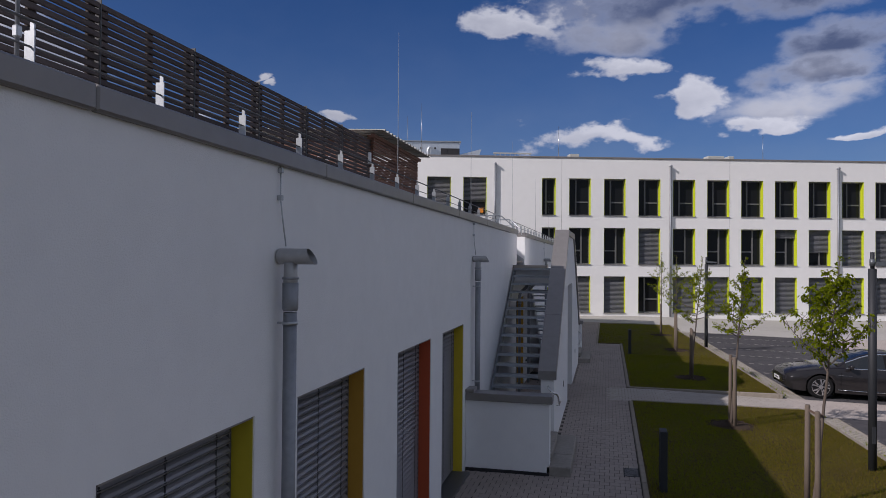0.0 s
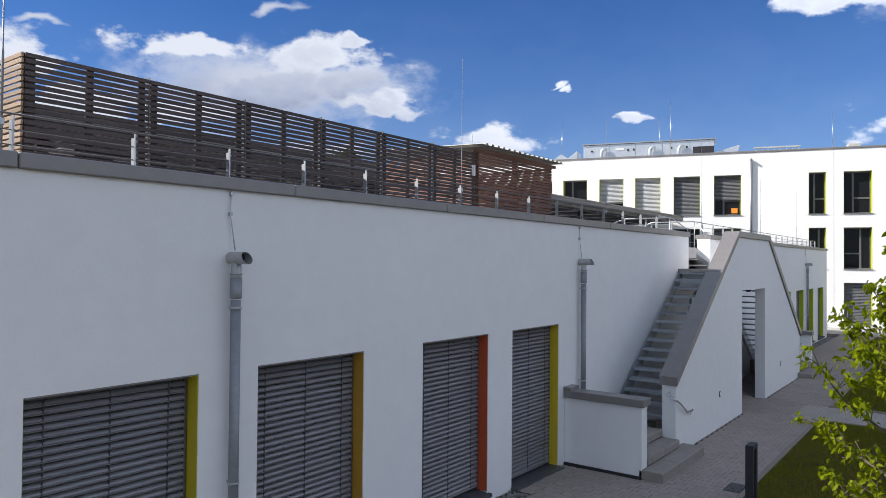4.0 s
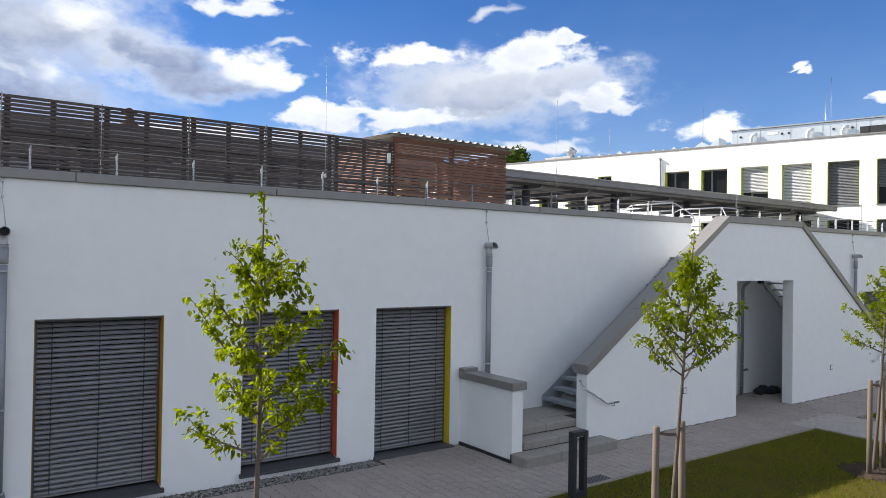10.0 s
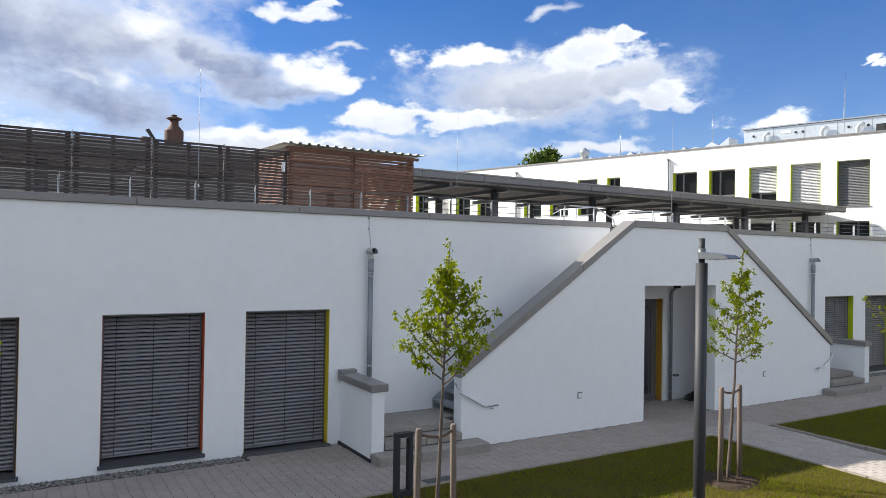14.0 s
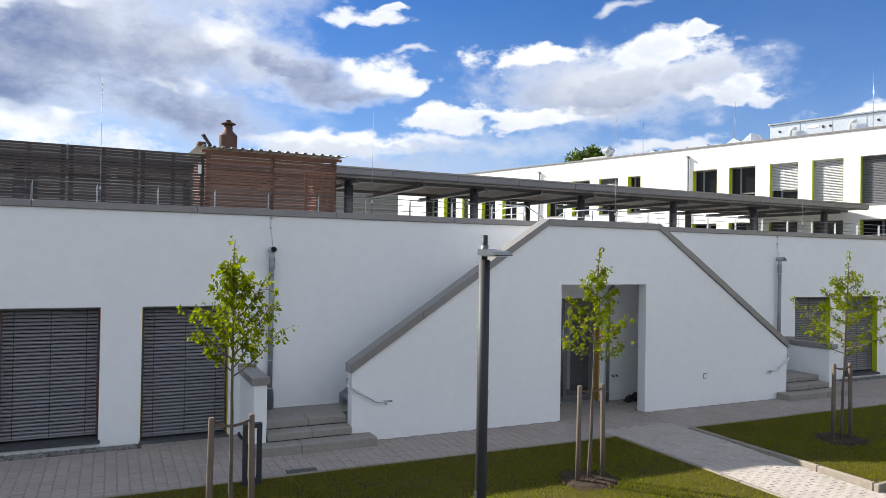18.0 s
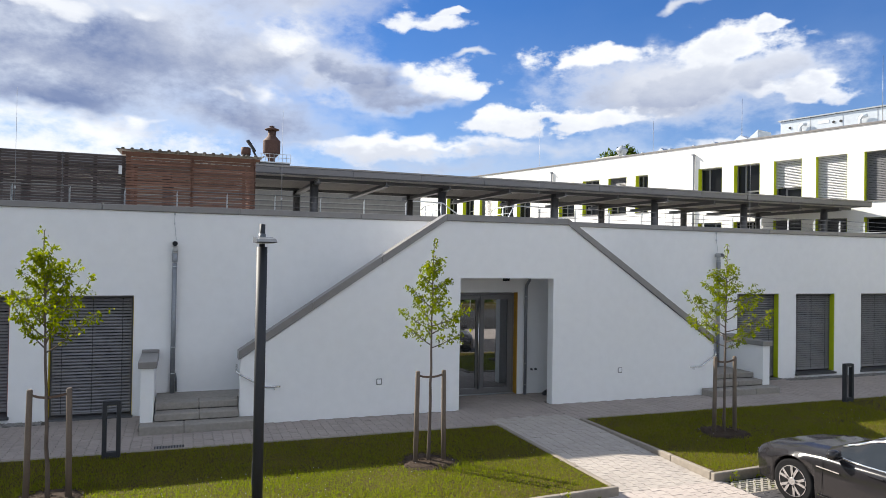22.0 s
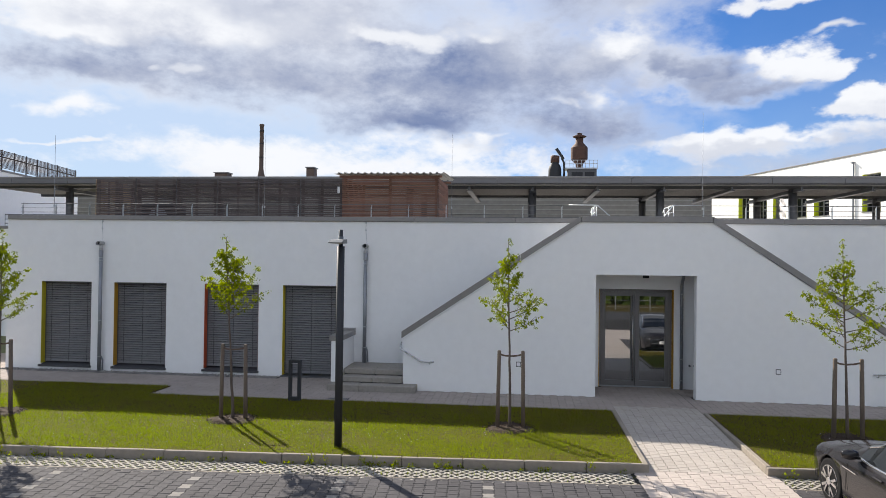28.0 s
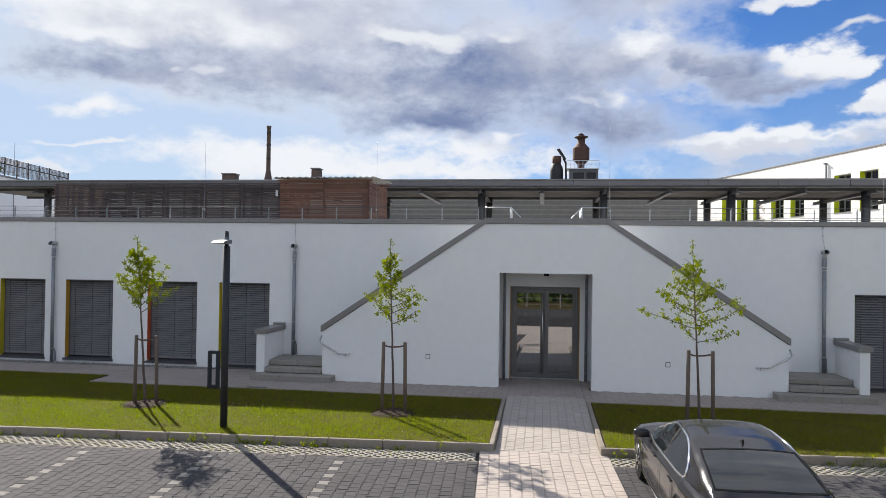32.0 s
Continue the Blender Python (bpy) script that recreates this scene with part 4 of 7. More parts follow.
brand = random.Random(5)
known = {(0.0, 2): (1.0, 1), (2.36, 2): (1.0, 0), (4.74, 2): (0.62, 0), (-2.28, 2): (0.62, 1), (-4.66, 2): (0, 0), (-6.98, 2): (0, 0), (-11.66, 2): (0, 0), (-13.96, 2): (0.4, 0), (-16.3, 2): (0, 0)}
for cx, cw in cols:
    for ri, (za, zb) in enumerate(rows):
        if ri == 0 and cx < 9:
            continue
        k = next((v for q, v in known.items() if abs(q[0] - cx) < 0.01 and q[1] == ri), None)
        if k:
            drop, pale = k
        elif ri == 0:
            drop, pale = (0.0 if 16 < cx < 17 else 1.0), 0
        elif ri == 1 and cx > 9:
            i = round((cx - 18.82) / 2.33)
            drop, pale = (1.0 if 16 < cx < 17 or i in (5, 6) else 0.22 if i == 3 else 0.6 if i == 4 else 0.0), 0
        elif ri == 2 and cx > 9:
            drop, pale = 0.0, 0
        else:
            drop, pale = brand.choice([0, 0, 0.3, 1.0]), 0
        office_window(cx, cw, za, zb, drop, pale, int(ri == 1))


def downpipe_shape(top, bottom, spout=True):
    s = Shape()
    s.ring_tube([(0, -0.09, bottom), (0, -0.09, top - 0.36)], 0.053, 12)
    s.ring_tube([(0, -0.09, top - 0.40), (0, -0.09, top - 0.22), (0.0, -0.09, top - 0.05)], [0.062, 0.062, 0.068], 12)
    return s


for x in (6.85, 18.62, 30.15, -7.25, -19.3):
    p = part("downpipe", Shape().ring_tube([(x, -0.1, -0.05 if x > 8 else 4.1), (x, -0.1, 10.0)], 0.07, 10).ring_tube([(x, 0.05, 9.98), (x, -0.26, 10.0)], 0.07, 10), ZINC, office, "zinc downpipe")
for x in (11.3, -9.3, 22.7):
    part("expansion_joint", Shape().box(x - 0.008, x + 0.008, -0.003, 0.002, 0.0, BTOP - 0.01), COPING, office)


# ---- downpipes of the low building ----
def downpipe(x, bottom=0.0, dirx=1):
    t = thing("downpipe", "zinc rain downpipe with open overflow spout on white wall", "downpipe", "zinc downpipes", x=x, y=WY)
    part("pipe", Shape().ring_tube([(0, -0.10, bottom), (0, -0.10, 3.25)], 0.05, 14), ZINC, t)
    part("sleeve", Shape().ring_tube([(0, -0.10, 3.26), (0, -0.10, 3.28), (0, -0.10, 3.47)], [0.051, 0.059, 0.059], 14), ZINC, t)
    part("hopper", Shape().ring_tube([(0, -0.10, 3.44), (0, -0.10, 3.50), (0, -0.10, 3.53), (0, -0.10, 3.62)], [0.054, 0.054, 0.05, 0.05], 14), ZINCPALE, t, "pale zinc branch piece")
    part("sleeve_ring", Shape().ring_tube([(0, -0.10, 3.495), (0, -0.10, 3.51)], 0.062, 14), ZINC, t)
    s = Shape()
    sides = 14
    n = len(s.v)
    s.ring_tube([(0, -0.01, 3.665), (0, -0.13, 3.665), (0, -0.27, 3.665)], 0.06, sides, caps=False)
    s.ring_tube([(0, -0.26, 3.665), (0, -0.02, 3.665)], 0.053, sides, caps=False)
    # the open end is cut on the slant, with the lower lip longer
    s.v = [(x_, y_ + 0.6 * (z_ - 3.665) if y_ < -0.2 else y_, z_) for x_, y_, z_ in s.v]
    part("overflow_spout", s, ZINCPALE, t)
    # dark disc added inside the open spout in place of its inner shade
    part("spout_shade_disc", Shape().ring_tube([(0, -0.16, 3.665), (0, -0.165, 3.665)], 0.0535, sides), BLACKISH, t)
    for z in (0.42 + bottom, 1.45, 3.17):
        part("pipe_clip", Shape().ring_tube([(0, -0.10, z - 0.012), (0, -0.10, z + 0.012)], 0.057, 14).box(-0.008, 0.008, -0.06, 0.0, z - 0.008, z + 0.008), STEEL, t)
    w = Shape().ring_tube([(-0.015, -0.02, TOP - 0.0), (-0.02, -0.022, 4.1), (0.0, -0.03, 3.95), (0.02, -0.05, 3.74)], 0.006, 6)
    part("earthing_wire", w, STEEL, t)
    part("wire_clamp", Shape().box(-0.035, -0.005, -0.04, 0.0, 4.08, 4.12, 0.004), STEEL, t)
    part("wire_clamp", Shape().box(-0.03, 0.0, -0.04, 0.0, TOP - 0.06, TOP - 0.02, 0.004), STEEL, t)
    part("rain_branch", Shape().ring_tube([(0.075, -0.05, bottom + 0.02), (0.075, -0.05, bottom + 0.30), (0.05, -0.08, bottom + 0.42)], 0.02, 8), ZINC, t)
    return t


for x, bot in ((-13.86, 0.0), (-6.10, 0.465), (8.5, 0.465), (16.2, 0.0)):
    downpipe(x, bot)


# ---- windows of the low building ----
PITCH_SLAT = 0.0657
_slat = {}


def low_window(x0, x1, paint, sill, group="windows of the low building"):
    w = x1 - x0
    cname = {"red_orange_paint": "red-orange", "ochre_paint": "ochre", "yellow_paint": "yellow", "olive_yellow_paint": "olive-yellow", "lime_green_paint": "lime-green"}[paint.name]
    t = thing("window", "tall window with lowered grey slat blind and %s reveals" % cname, "window", group, x=x0, y=WY, z=sill)
    tagged(t, kind="structure")
    h = WTOP - sill
    s = Shape().box(0.002, w - 0.002, 0.28, 0.34, 0.002, 0.07).box(0.002, w - 0.002, 0.28, 0.34, h - 0.07, h - 0.002)
    s.box(0.002, 0.07, 0.28, 0.34, 0.07, h - 0.07).box(w - 0.07, w - 0.002, 0.28, 0.34, 0.07, h - 0.07).box(w / 2 - 0.04, w / 2 + 0.04, 0.28, 0.34, 0.07, h - 0.07)
    part("window_frame", s, FRAME, t)
    for i in (0, 1):
        part("pane", Shape().box(0.07 + i * (w / 2 - 0.03), w / 2 - 0.04 + i * (w / 2 - 0.03), 0.305, 0.32, 0.07, h - 0.07), GLASS, t)
    for x in (0.001, w - 0.007):
        part("reveal", Shape().box(x, x + 0.006, 0.012, 0.278, 0.002, h - 0.002), paint, t, cname + " painted reveal")
    part("lintel", Shape().box(0.017, w - 0.017, 0.004, 0.278, h - 0.014, h - 0.001), COPING, t)
    if sill > 0.05:
        nose = [(0.278, 0.022), (-0.068, -0.035), (-0.072, -0.035), (-0.072, -0.075), (-0.066, -0.075), (-0.066, -0.045), (-0.002, -0.036), (0.278, 0.004)]
        part("window_sill", Shape().prism(nose, 0.003, w - 0.003, "x").box(-0.03, 0.002, -0.073, -0.003, -0.078, -0.02, 0.003).box(w - 0.002, w + 0.03, -0.073, -0.003, -0.078, -0.02, 0.003), SILL, t, "dark grey sheet-metal sill")
    else:
        part("threshold", Shape().box(-0.02, w + 0.02, -0.12, 0.28, -0.03, 0.012, 0.006), FRAME, t)
    key = round(w, 2)
    if key not in _slat:
        s = Shape()
        a, c = 0.048, w - 0.048
        prof = [(-0.031, -0.033), (-0.033, -0.027), (-0.021, -0.0235), (-0.027, -0.019), (-0.017, -0.004), (0.002, 0.010), (0.026, 0.016)]
        for i in range(len(prof) - 1):
            p, q = prof[i], prof[i + 1]
            s.face([(a, p[0], p[1]), (c, p[0], p[1]), (c, q[0], q[1]), (a, q[0], q[1])], True)
            s.face([(a, q[0] + 0.002, q[1] - 0.003), (c, q[0] + 0.002, q[1] - 0.003), (c, p[0] + 0.002, p[1] - 0.003), (a, p[0] + 0.002, p[1] - 0.003)], True)
        _slat[key] = s.mesh("slat", SLAT)
    count = int((h - 0.14) / PITCH_SLAT)
    pitch = (h - 0.14) / count
    for i in range(count):
        o = part("slat", _slat[key], None, t)
        o.location = (0, 0.185, 0.09 + pitch * (i + 0.5))
        o.rotation_euler = (random.uniform(-0.035, 0.035), random.uniform(-0.0012, 0.0012), 0)
    part("bottom_rail", Shape().box(0.048, w - 0.048, 0.155, 0.215, 0.052, 0.082, 0.006), SLAT, t)
    part("blind_box", Shape().box(0.018, w - 0.018, 0.12, 0.245, h - 0.052, h - 0.016, 0.004), FRAME, t)
    for gx in (0.0165, w - 0.0465):
        part("guide_rail", Shape().box(gx, gx + 0.03, 0.165, 0.235, 0.024, h - 0.016, 0.004), FRAME, t)
    for fx in (0.14, 0.5, 0.86):
        cord = Shape().box(w * fx - 0.006, w * fx + 0.006, 0.160, 0.1635, 0.06, h - 0.05)
        for i in range(count):
            z = 0.09 + pitch * (i + 0.5) - 0.030
            cord.box(w * fx - 0.013, w * fx + 0.011, 0.155, 0.167, z - 0.013, z + 0.008)
        part("blind_cord", cord, BLACKISH, t)
    return t


for x0, x1, paint, sill in WIN:
    low_window(x0, x1, paint, sill)


# ---- roof terrace: railing, rods, fence, shed, canopy ----
def railing(name, x0, x1, y, label):
    t = thing(name, label, "railing", "terrace railings")
    n = max(1, round((x1 - x0) / 1.075))
    st = (x1 - x0) / n
    post_me = Shape().box(-0.004, 0.004, -0.03, 0.03, DECK, 4.80).box(0.012, 0.022, -0.012, 0.012, DECK, 4.86).mesh("post", STEEL)
    for i in range(n + 1):
        o = part("post", post_me, None, t)
        o.location = (x0 + st * i, y, 0)
    for z, r in ((4.85, 0.009), (4.715, 0.006), (4.59, 0.006)):
        part("rail", Shape().ring_tube([(x0 - 0.05, y - 0.01, z), (x1 + 0.05, y - 0.01, z)], r, 8), RAILGREY, t)
    return t


railing("terrace_railing", -16.757, -0.76, 1.87, "galvanised steel railing with thin bars behind the parapet")
railing("terrace_railing", 3.0, 21.5, 1.87, "galvanised steel railing with thin bars behind the parapet")


def side_railing(x):
    t = thing("terrace_railing", "galvanised steel end railing of the roof terrace", "railing", "terrace railings")
    for y in np.arange(2.4, 9.1, 1.1):
        part("post", Shape().box(x - 0.02, x + 0.02, y - 0.006, y + 0.006, DECK, 4.86), STEEL, t)
    for z in (4.845, 4.70, 4.575, 4.45):
        part("rail", Shape().ring_tube([(x, 1.95, z), (x, 9.0, z)], 0.012, 6), STEEL, t)


side_railing(21.5)
# rails beside the stair opening, bent down at their ends
for x in (0.18, 2.22):
    t = thing("stair_railing", "galvanised tube railing beside the stair opening", "railing", "stair opening railings")
    d = -1 if x < 1 else 1
    for yy in (1.85, 2.5, 3.1):
        part("post", Shape().ring_tube([(x, yy, DECK), (x, yy, 4.86)], 0.014, 8), STEEL, t)
    for z in (4.86, 4.68, 4.5):
        part("rail", Shape().ring_tube([(x, 1.85, z), (x, 3.1, z), (x + d * 0.02, 3.4, z - 0.1)], 0.015 if z > 4.8 else 0.009, 8), STEEL, t)
    part("end_rail", Shape().ring_tube([(x + d * 0.75, 1.87, 4.86), (x + d * 0.02, 1.87, 4.86), (x - d * 0.03, 1.8, 4.84), (x - d * 0.30, 1.5, 4.56), (x - d * 0.32, 1.45, 4.40)], 0.015, 8), STEEL, t)
t = thing("stair_lamp", "small grey bulkhead lamp on the white wall by the stairs", "lamp")
part("body", Shape().box(0.62, 0.95, 1.80, 1.86, 3.98, 4.07, 0.01), LAMPHEAD, t)
part("lens", Shape().box(0.68, 0.89, 1.79, 1.80, 4.0, 4.05), FRAME, t)


def rod(x, y, top, base=4.465, r=0.0065):
    t = thing("lightning_rod", "thin steel lightning rod standing on the parapet", "lightning rod", "lightning rods", x=x, y=y)
    part("rod", Shape().ring_tube([(0, 0, base), (0, 0, base + 0.9), (0, 0, base + 0.92), (0, 0, top)], [r, r, r * 0.65, r * 0.4], 8), ZINC, t)
    part("clamp", Shape().box(-0.018, 0.018, -0.018, 0.018, base + 0.28, base + 0.34, 0.006), STEEL, t)
    part("foot", Shape().box(-0.04, 0.04, -0.04, 0.04, base - 0.37, base + 0.02, 0.006), STEEL, t)


for x, top in ((-15.76, 6.9), (-9.23, 6.85), (-3.8, 6.85), (2.98, 7.35), (10.2, 7.0), (17.0, 7.0)):
    rod(x, 1.88, top, r=0.011 if x < -15 else 0.0065)

FENCE_Y, FTOP = 3.0, 5.71
PITCH = 0.0615


def board_mesh(length, mat, name="board", half=0.0222):
    return Shape().box(0.0, length, -0.011, 0.011, -half, half, 0.003).mesh(name, mat)


def slat_screen(name, label, panels, origin, turn, mat, z0=4.16, ztop=FTOP, side=1):
    """Panels of horizontal boards on upright battens; panels is a list of widths."""
    t = thing(name, label, "fence", x=origin[0], y=origin[1], rz=turn)
    n = int((ztop - z0) / PITCH)
    u = 0.0
    for w in panels:
        me = board_mesh(w - 0.018, mat)
        for i in range(n):
            o = part("board", me, None, t)
            o.location = (u + 0.009 + random.uniform(-0.004, 0.004), random.uniform(-0.003, 0.003), ztop - 0.031 - i * PITCH + random.uniform(-0.003, 0.003))
            o.rotation_euler = (random.uniform(-0.06, 0.06), random.uniform(-0.0015, 0.0015), 0)
        for f in (0.075, w / 2, w - 0.075):
            part("batten", Shape().box(u + f - 0.04, u + f + 0.04, 0.0125 * side, 0.045 * side, z0 - 0.05, ztop - 0.01, 0.004), WOOD, t)
        u += w
        part("post", Shape().box(u - 0.004, u + 0.004, -0.015, 0.05, DECK, ztop + 0.015), RAILGREY, t, "thin grey steel post")
    return t


slat_screen("slatted_fence", "weathered grey-brown horizontal slat fence on the roof terrace", [1.325] * 6, (-15.15, FENCE_Y), 0, WOOD)
# this side faces the sun; its boards are coloured lighter to show that
slat_screen("slatted_fence", "end panel of the horizontal slat fence, sunlight put into its paler colour", [1.325, 1.325], (-15.162, FENCE_Y - 0.012), 90, WOODPALE, side=-1)

# shed
shed = thing("slatted_shed", "red-brown slatted timber shed with corrugated roof on the terrace", "shed")
n = int((5.74 - 4.16) / PITCH)
for w, turn, ox, oy in ((1.45, 0, -7.22, 2.94), (1.45, 0, -5.77, 2.94), (1.3, 90, -4.31, 2.95), (1.3, 90, -4.31, 4.25), (1.3, 90, -7.2, 2.95), (1.3, 90, -7.2, 4.25)):
    me = board_mesh(w - 0.012, WOODRED, half=0.0235)
    for i in range(n):
        o = part("board", me, None, shed)
        o.location = (ox + random.uniform(-0.003, 0.003), oy + random.uniform(-0.003, 0.003), 5.72 - i * PITCH + random.uniform(-0.003, 0.003))
        o.rotation_euler = (random.uniform(-0.05, 0.05), 0, radians(turn))
for x, y in ((-7.15, 3.02), (-5.77, 3.02), (-4.38, 3.02), (-7.15, 5.5), (-4.38, 5.5)):
    part("corner_post", Shape().box(x - 0.04, x + 0.04, y - 0.04, y + 0.04, DECK, 5.80, 0.004), WOODRED, shed)
s = Shape()
# trapezoidal ribs
pts = []
for i in range(17):
    x = -7.42 + 0.196 * i
    pts += [(x, 0.0), (x + 0.105, 0.0), (x + 0.125, 0.034), (x + 0.176, 0.034)]
for (xa, za), (xb, zb) in zip(pts, pts[1:]):
    for off, rev in ((0, 0), (-0.006, 1)):
        q = [(xa, 2.70, 5.835 + za + off), (xb, 2.70, 5.835 + zb + off), (xb, 5.75, 5.96 + zb + off), (xa, 5.75, 5.96 + za + off)]
        s.face(q[::-1] if rev else q)
    s.face([(xa, 2.70, 5.835 + za), (xa, 2.70, 5.829 + za), (xb, 2.70, 5.829 + zb), (xb, 2.70, 5.835 + zb)])
part("roof_sheet", s, CORRUG, shed, "grey corrugated fibre-cement roof sheet")
part("rafter", Shape().box(-7.3, -4.2, 2.9, 2.96, 5.74, 5.80), WOODRED, shed)
part("rafter", Shape().box(-7.3, -4.2, 5.5, 5.56, 5.84, 5.90), WOODRED, shed)
t = thing("junction_box", "small white junction box on the slat fence", "junction box")
part("box", Shape().box(-7.37, -7.30, 2.94, 2.985, 5.27, 5.47, 0.006), PLASTER, t)


# cooling units behind the fence
def cooler(x, label):
    t = thing("cooling_unit", label, "air conditioner", "cooling units", x=x, y=4.3)
    part("casing", Shape().box(-0.6, 0.6, -0.35, 0.35, DECK + 0.1, 5.0, 0.02), BLACKISH, t)
    part("fan_grille", Shape().ring_tube([(0, -0.36, 4.6), (0, -0.38, 4.6)], 0.3, 20), STEELDARK, t)
    for dx in (-0.5, 0.5):
        part("foot", Shape().box(dx - 0.04, dx + 0.04, -0.3, 0.3, DECK, DECK + 0.1), STEEL, t)


cooler(-13.6, "dark grey cooling unit behind the slat fence")


# canopy over the walkway
canopy = thing("walkway_canopy", "long grey steel canopy over the roof walkway", "canopy")
CX0, CX1, CY0, CY1 = -26.0, 25.45, 9.8, 16.4
n = 20
for i in range(n):
    a, b_ = CX0 + (CX1 - CX0) * i / n, CX0 + (CX1 - CX0) * (i + 1) / n
    part("fascia_panel", Shape().box(a + 0.004, b_ - 0.004, CY0, CY0 + 0.05, 6.31, 6.52, 0.008), CANOPY, canopy)
part("edge_trim", Shape().box(CX0, CX1, CY0 - 0.03, CY0 + 0.2, 6.52, 6.58, 0.008), COPING, canopy)
part("roof_deck", Shape().box(CX0, CX1, CY0 + 0.06, CY1, 6.34, 6.50), CANOPY_UNDER, canopy, "pale ribbed soffit")
part("fascia_back", Shape().box(CX0, CX1, CY1, CY1 + 0.05, 6.31, 6.56), CANOPY, canopy)
part("fascia_end", Shape().box(CX1 - 0.05, CX1, CY0 + 0.052, CY1, 6.31, 6.52), CANOPY, canopy)
part("gutter", Shape().box(CX0, CX1, CY0 + 0.06, CY0 + 0.16, 6.27, 6.335, 0.01), COLUMN, canopy)
for y in (11.0, 15.2):
    part("long_beam", Shape().box(CX0, CX1, y - 0.06, y + 0.06, 6.20, 6.338), COLUMN, canopy)
for k in range(-4, 6):
    x = -1.45 + 5.03 * k
    for y in (11.0, 15.2):
        part("column", Shape().ring_tube([(x, y, DECK), (x, y, 6.20)], 0.16, 16), COLUMN, canopy)
    for dx in (0.0, 2.515):
        if x + dx > CX1 - 0.3:
            continue
        part("cross_beam", Shape().box(x + dx - 0.1, x + dx + 0.1, CY0 + 0.3, CY1 - 0.05, 6.05, 6.08).box(x + dx - 0.035, x + dx + 0.035, CY0 + 0.3, CY1 - 0.05, 6.08, 6.198), COLUMN, canopy)
for i in range(26):
    y = CY0 + 0.35 + i * 0.235
    part("soffit_rib", Shape().box(CX0 + 0.1, CX1 - 0.1, y, y + 0.03, 6.315, 6.339), CANOPY_UNDER, canopy)
t = thing("terrace_railing", "galvanised steel railing of the walkway under the canopy", "railing", "terrace railings")
for i in range(30):
    x = -24 + i * 1.6
    part("post", Shape().box(x - 0.02, x + 0.02, 10.2, 10.22, DECK, 5.0), STEEL, t)
for z in (5.0, 4.8, 4.62, 4.45):
    part("rail", Shape().ring_tube([(-24, 10.2, z), (24, 10.2, z)], 0.016, 6), RAILGREY, t)

# pale louvred parapet at the back of the terrace
lou = thing("louvred_parapet", "pale horizontally ribbed parapet at the back of the terrace", "parapet")
for i in range(9):
    z = 4.12 + i * 0.09
    part("louvre", Shape().box(-16.4, 16.0, 26.0 + 0.02 * (i % 2), 26.06, z, z + 0.075), CORRUG, lou)
part("post", Shape().box(-16.4, 16.0, 26.06, 26.12, DECK, 4.9), COPING, lou)

# skylight hoods on the terrace roof
for x, y in ((-3.2, 22.0), (-0.4, 22.0)):
    t = thing("skylight_hood", "small white curved skylight hood on the flat roof", "skylight", "skylights", x=x, y=y)
    part("curb", Shape().box(-0.9, 0.9, -0.6, 0.6, DECK, 4.5, 0.02), PLASTER, t)
    s = Shape()
    arc = [(-0.9 + 1.8 * i / 10, 4.5 + 0.35 * math.sin(math.pi * i / 10)) for i in range(11)]
    part("dome", s.prism(arc, -0.6, 0.6), GLASS, t)

# west upper screen on the far wing
p0, p1 = Vector((-28.2, 10.5)), Vector((-31.2, 25.5))
far = thing("roof_screen", "dark slatted screen on the far wing's roof", "fence")
d = (p1 - p0)
ang = math.atan2(d.y, d.x)
far.matrix_world = pose(p0.x, p0.y, 0, 0, 0, math.degrees(ang))
L = d.length
for i in range(16):
    part("board", Shape().box(0, L, -0.015, 0.015, 7.86 + i * 0.06, 7.894 + i * 0.06), WOOD, far)
for i in range(13):
    part("post", Shape().box(L * i / 12 - 0.03, L * i / 12 + 0.03, 0.016, 0.06, 7.7, 8.84), ANTHRACITE, far)
part("rail", Shape().box(0, L, 0.061, 0.09, 8.42, 8.50), ANTHRACITE, far)
wing = thing("far_wing", "white far wing with flat roof and grey coping", "building")
wing.matrix_world = pose(p0.x, p0.y, 0, 0, 0, math.degrees(ang))
part("wall", Shape().box(-0.3, L + 0.3, 0.0, 9.0, 4.1, 7.66), PLASTER, wing)
part("coping_sheet", Shape().box(-0.35, L + 0.35, -0.05, 9.05, 7.661, 7.76), COPING, wing)

# ---- office roof plant ----
ahu = thing("air_handling_unit", "long galvanised air-handling unit on the office roof", "air handler", x=BG.x, y=BG.y, rz=BANG)
part("casing", Shape().box(-4.0, 4.75, 3.9, 6.2, BTOP - 0.25, 12.05, 0.03), DUCT, ahu)
for x in (-2.2, -0.4, 1.4, 3.2):
    part("panel_seam", Shape().box(x - 0.015, x + 0.015, 3.885, 3.9, BTOP - 0.2, 12.0), STEEL, ahu)
for x in (-3.4, -0.9, -0.5, 2.0, 3.0):
    part("porthole", Shape().ring_tube([(x, 3.86, 11.6), (x, 3.9, 11.6)], 0.075, 12), BLACKISH, ahu)
for x in (-2.7, 0.6, 2.5):
    part("bent_pipe", Shape().ring_tube([(x, 3.7, 10.6), (x, 3.7, 11.5), (x + 0.1, 3.7, 11.65), (x + 0.35, 3.7, 11.65)], 0.1, 8), DUCT, ahu)
part("intake", Shape().box(3.4, 4.75, 3.87, 3.9, 11.15, 11.6), BLACKISH, ahu)
part("roof_edge", Shape().box(-4.1, 4.85, 3.8, 6.3, 12.05, 12.12), STEEL, ahu)
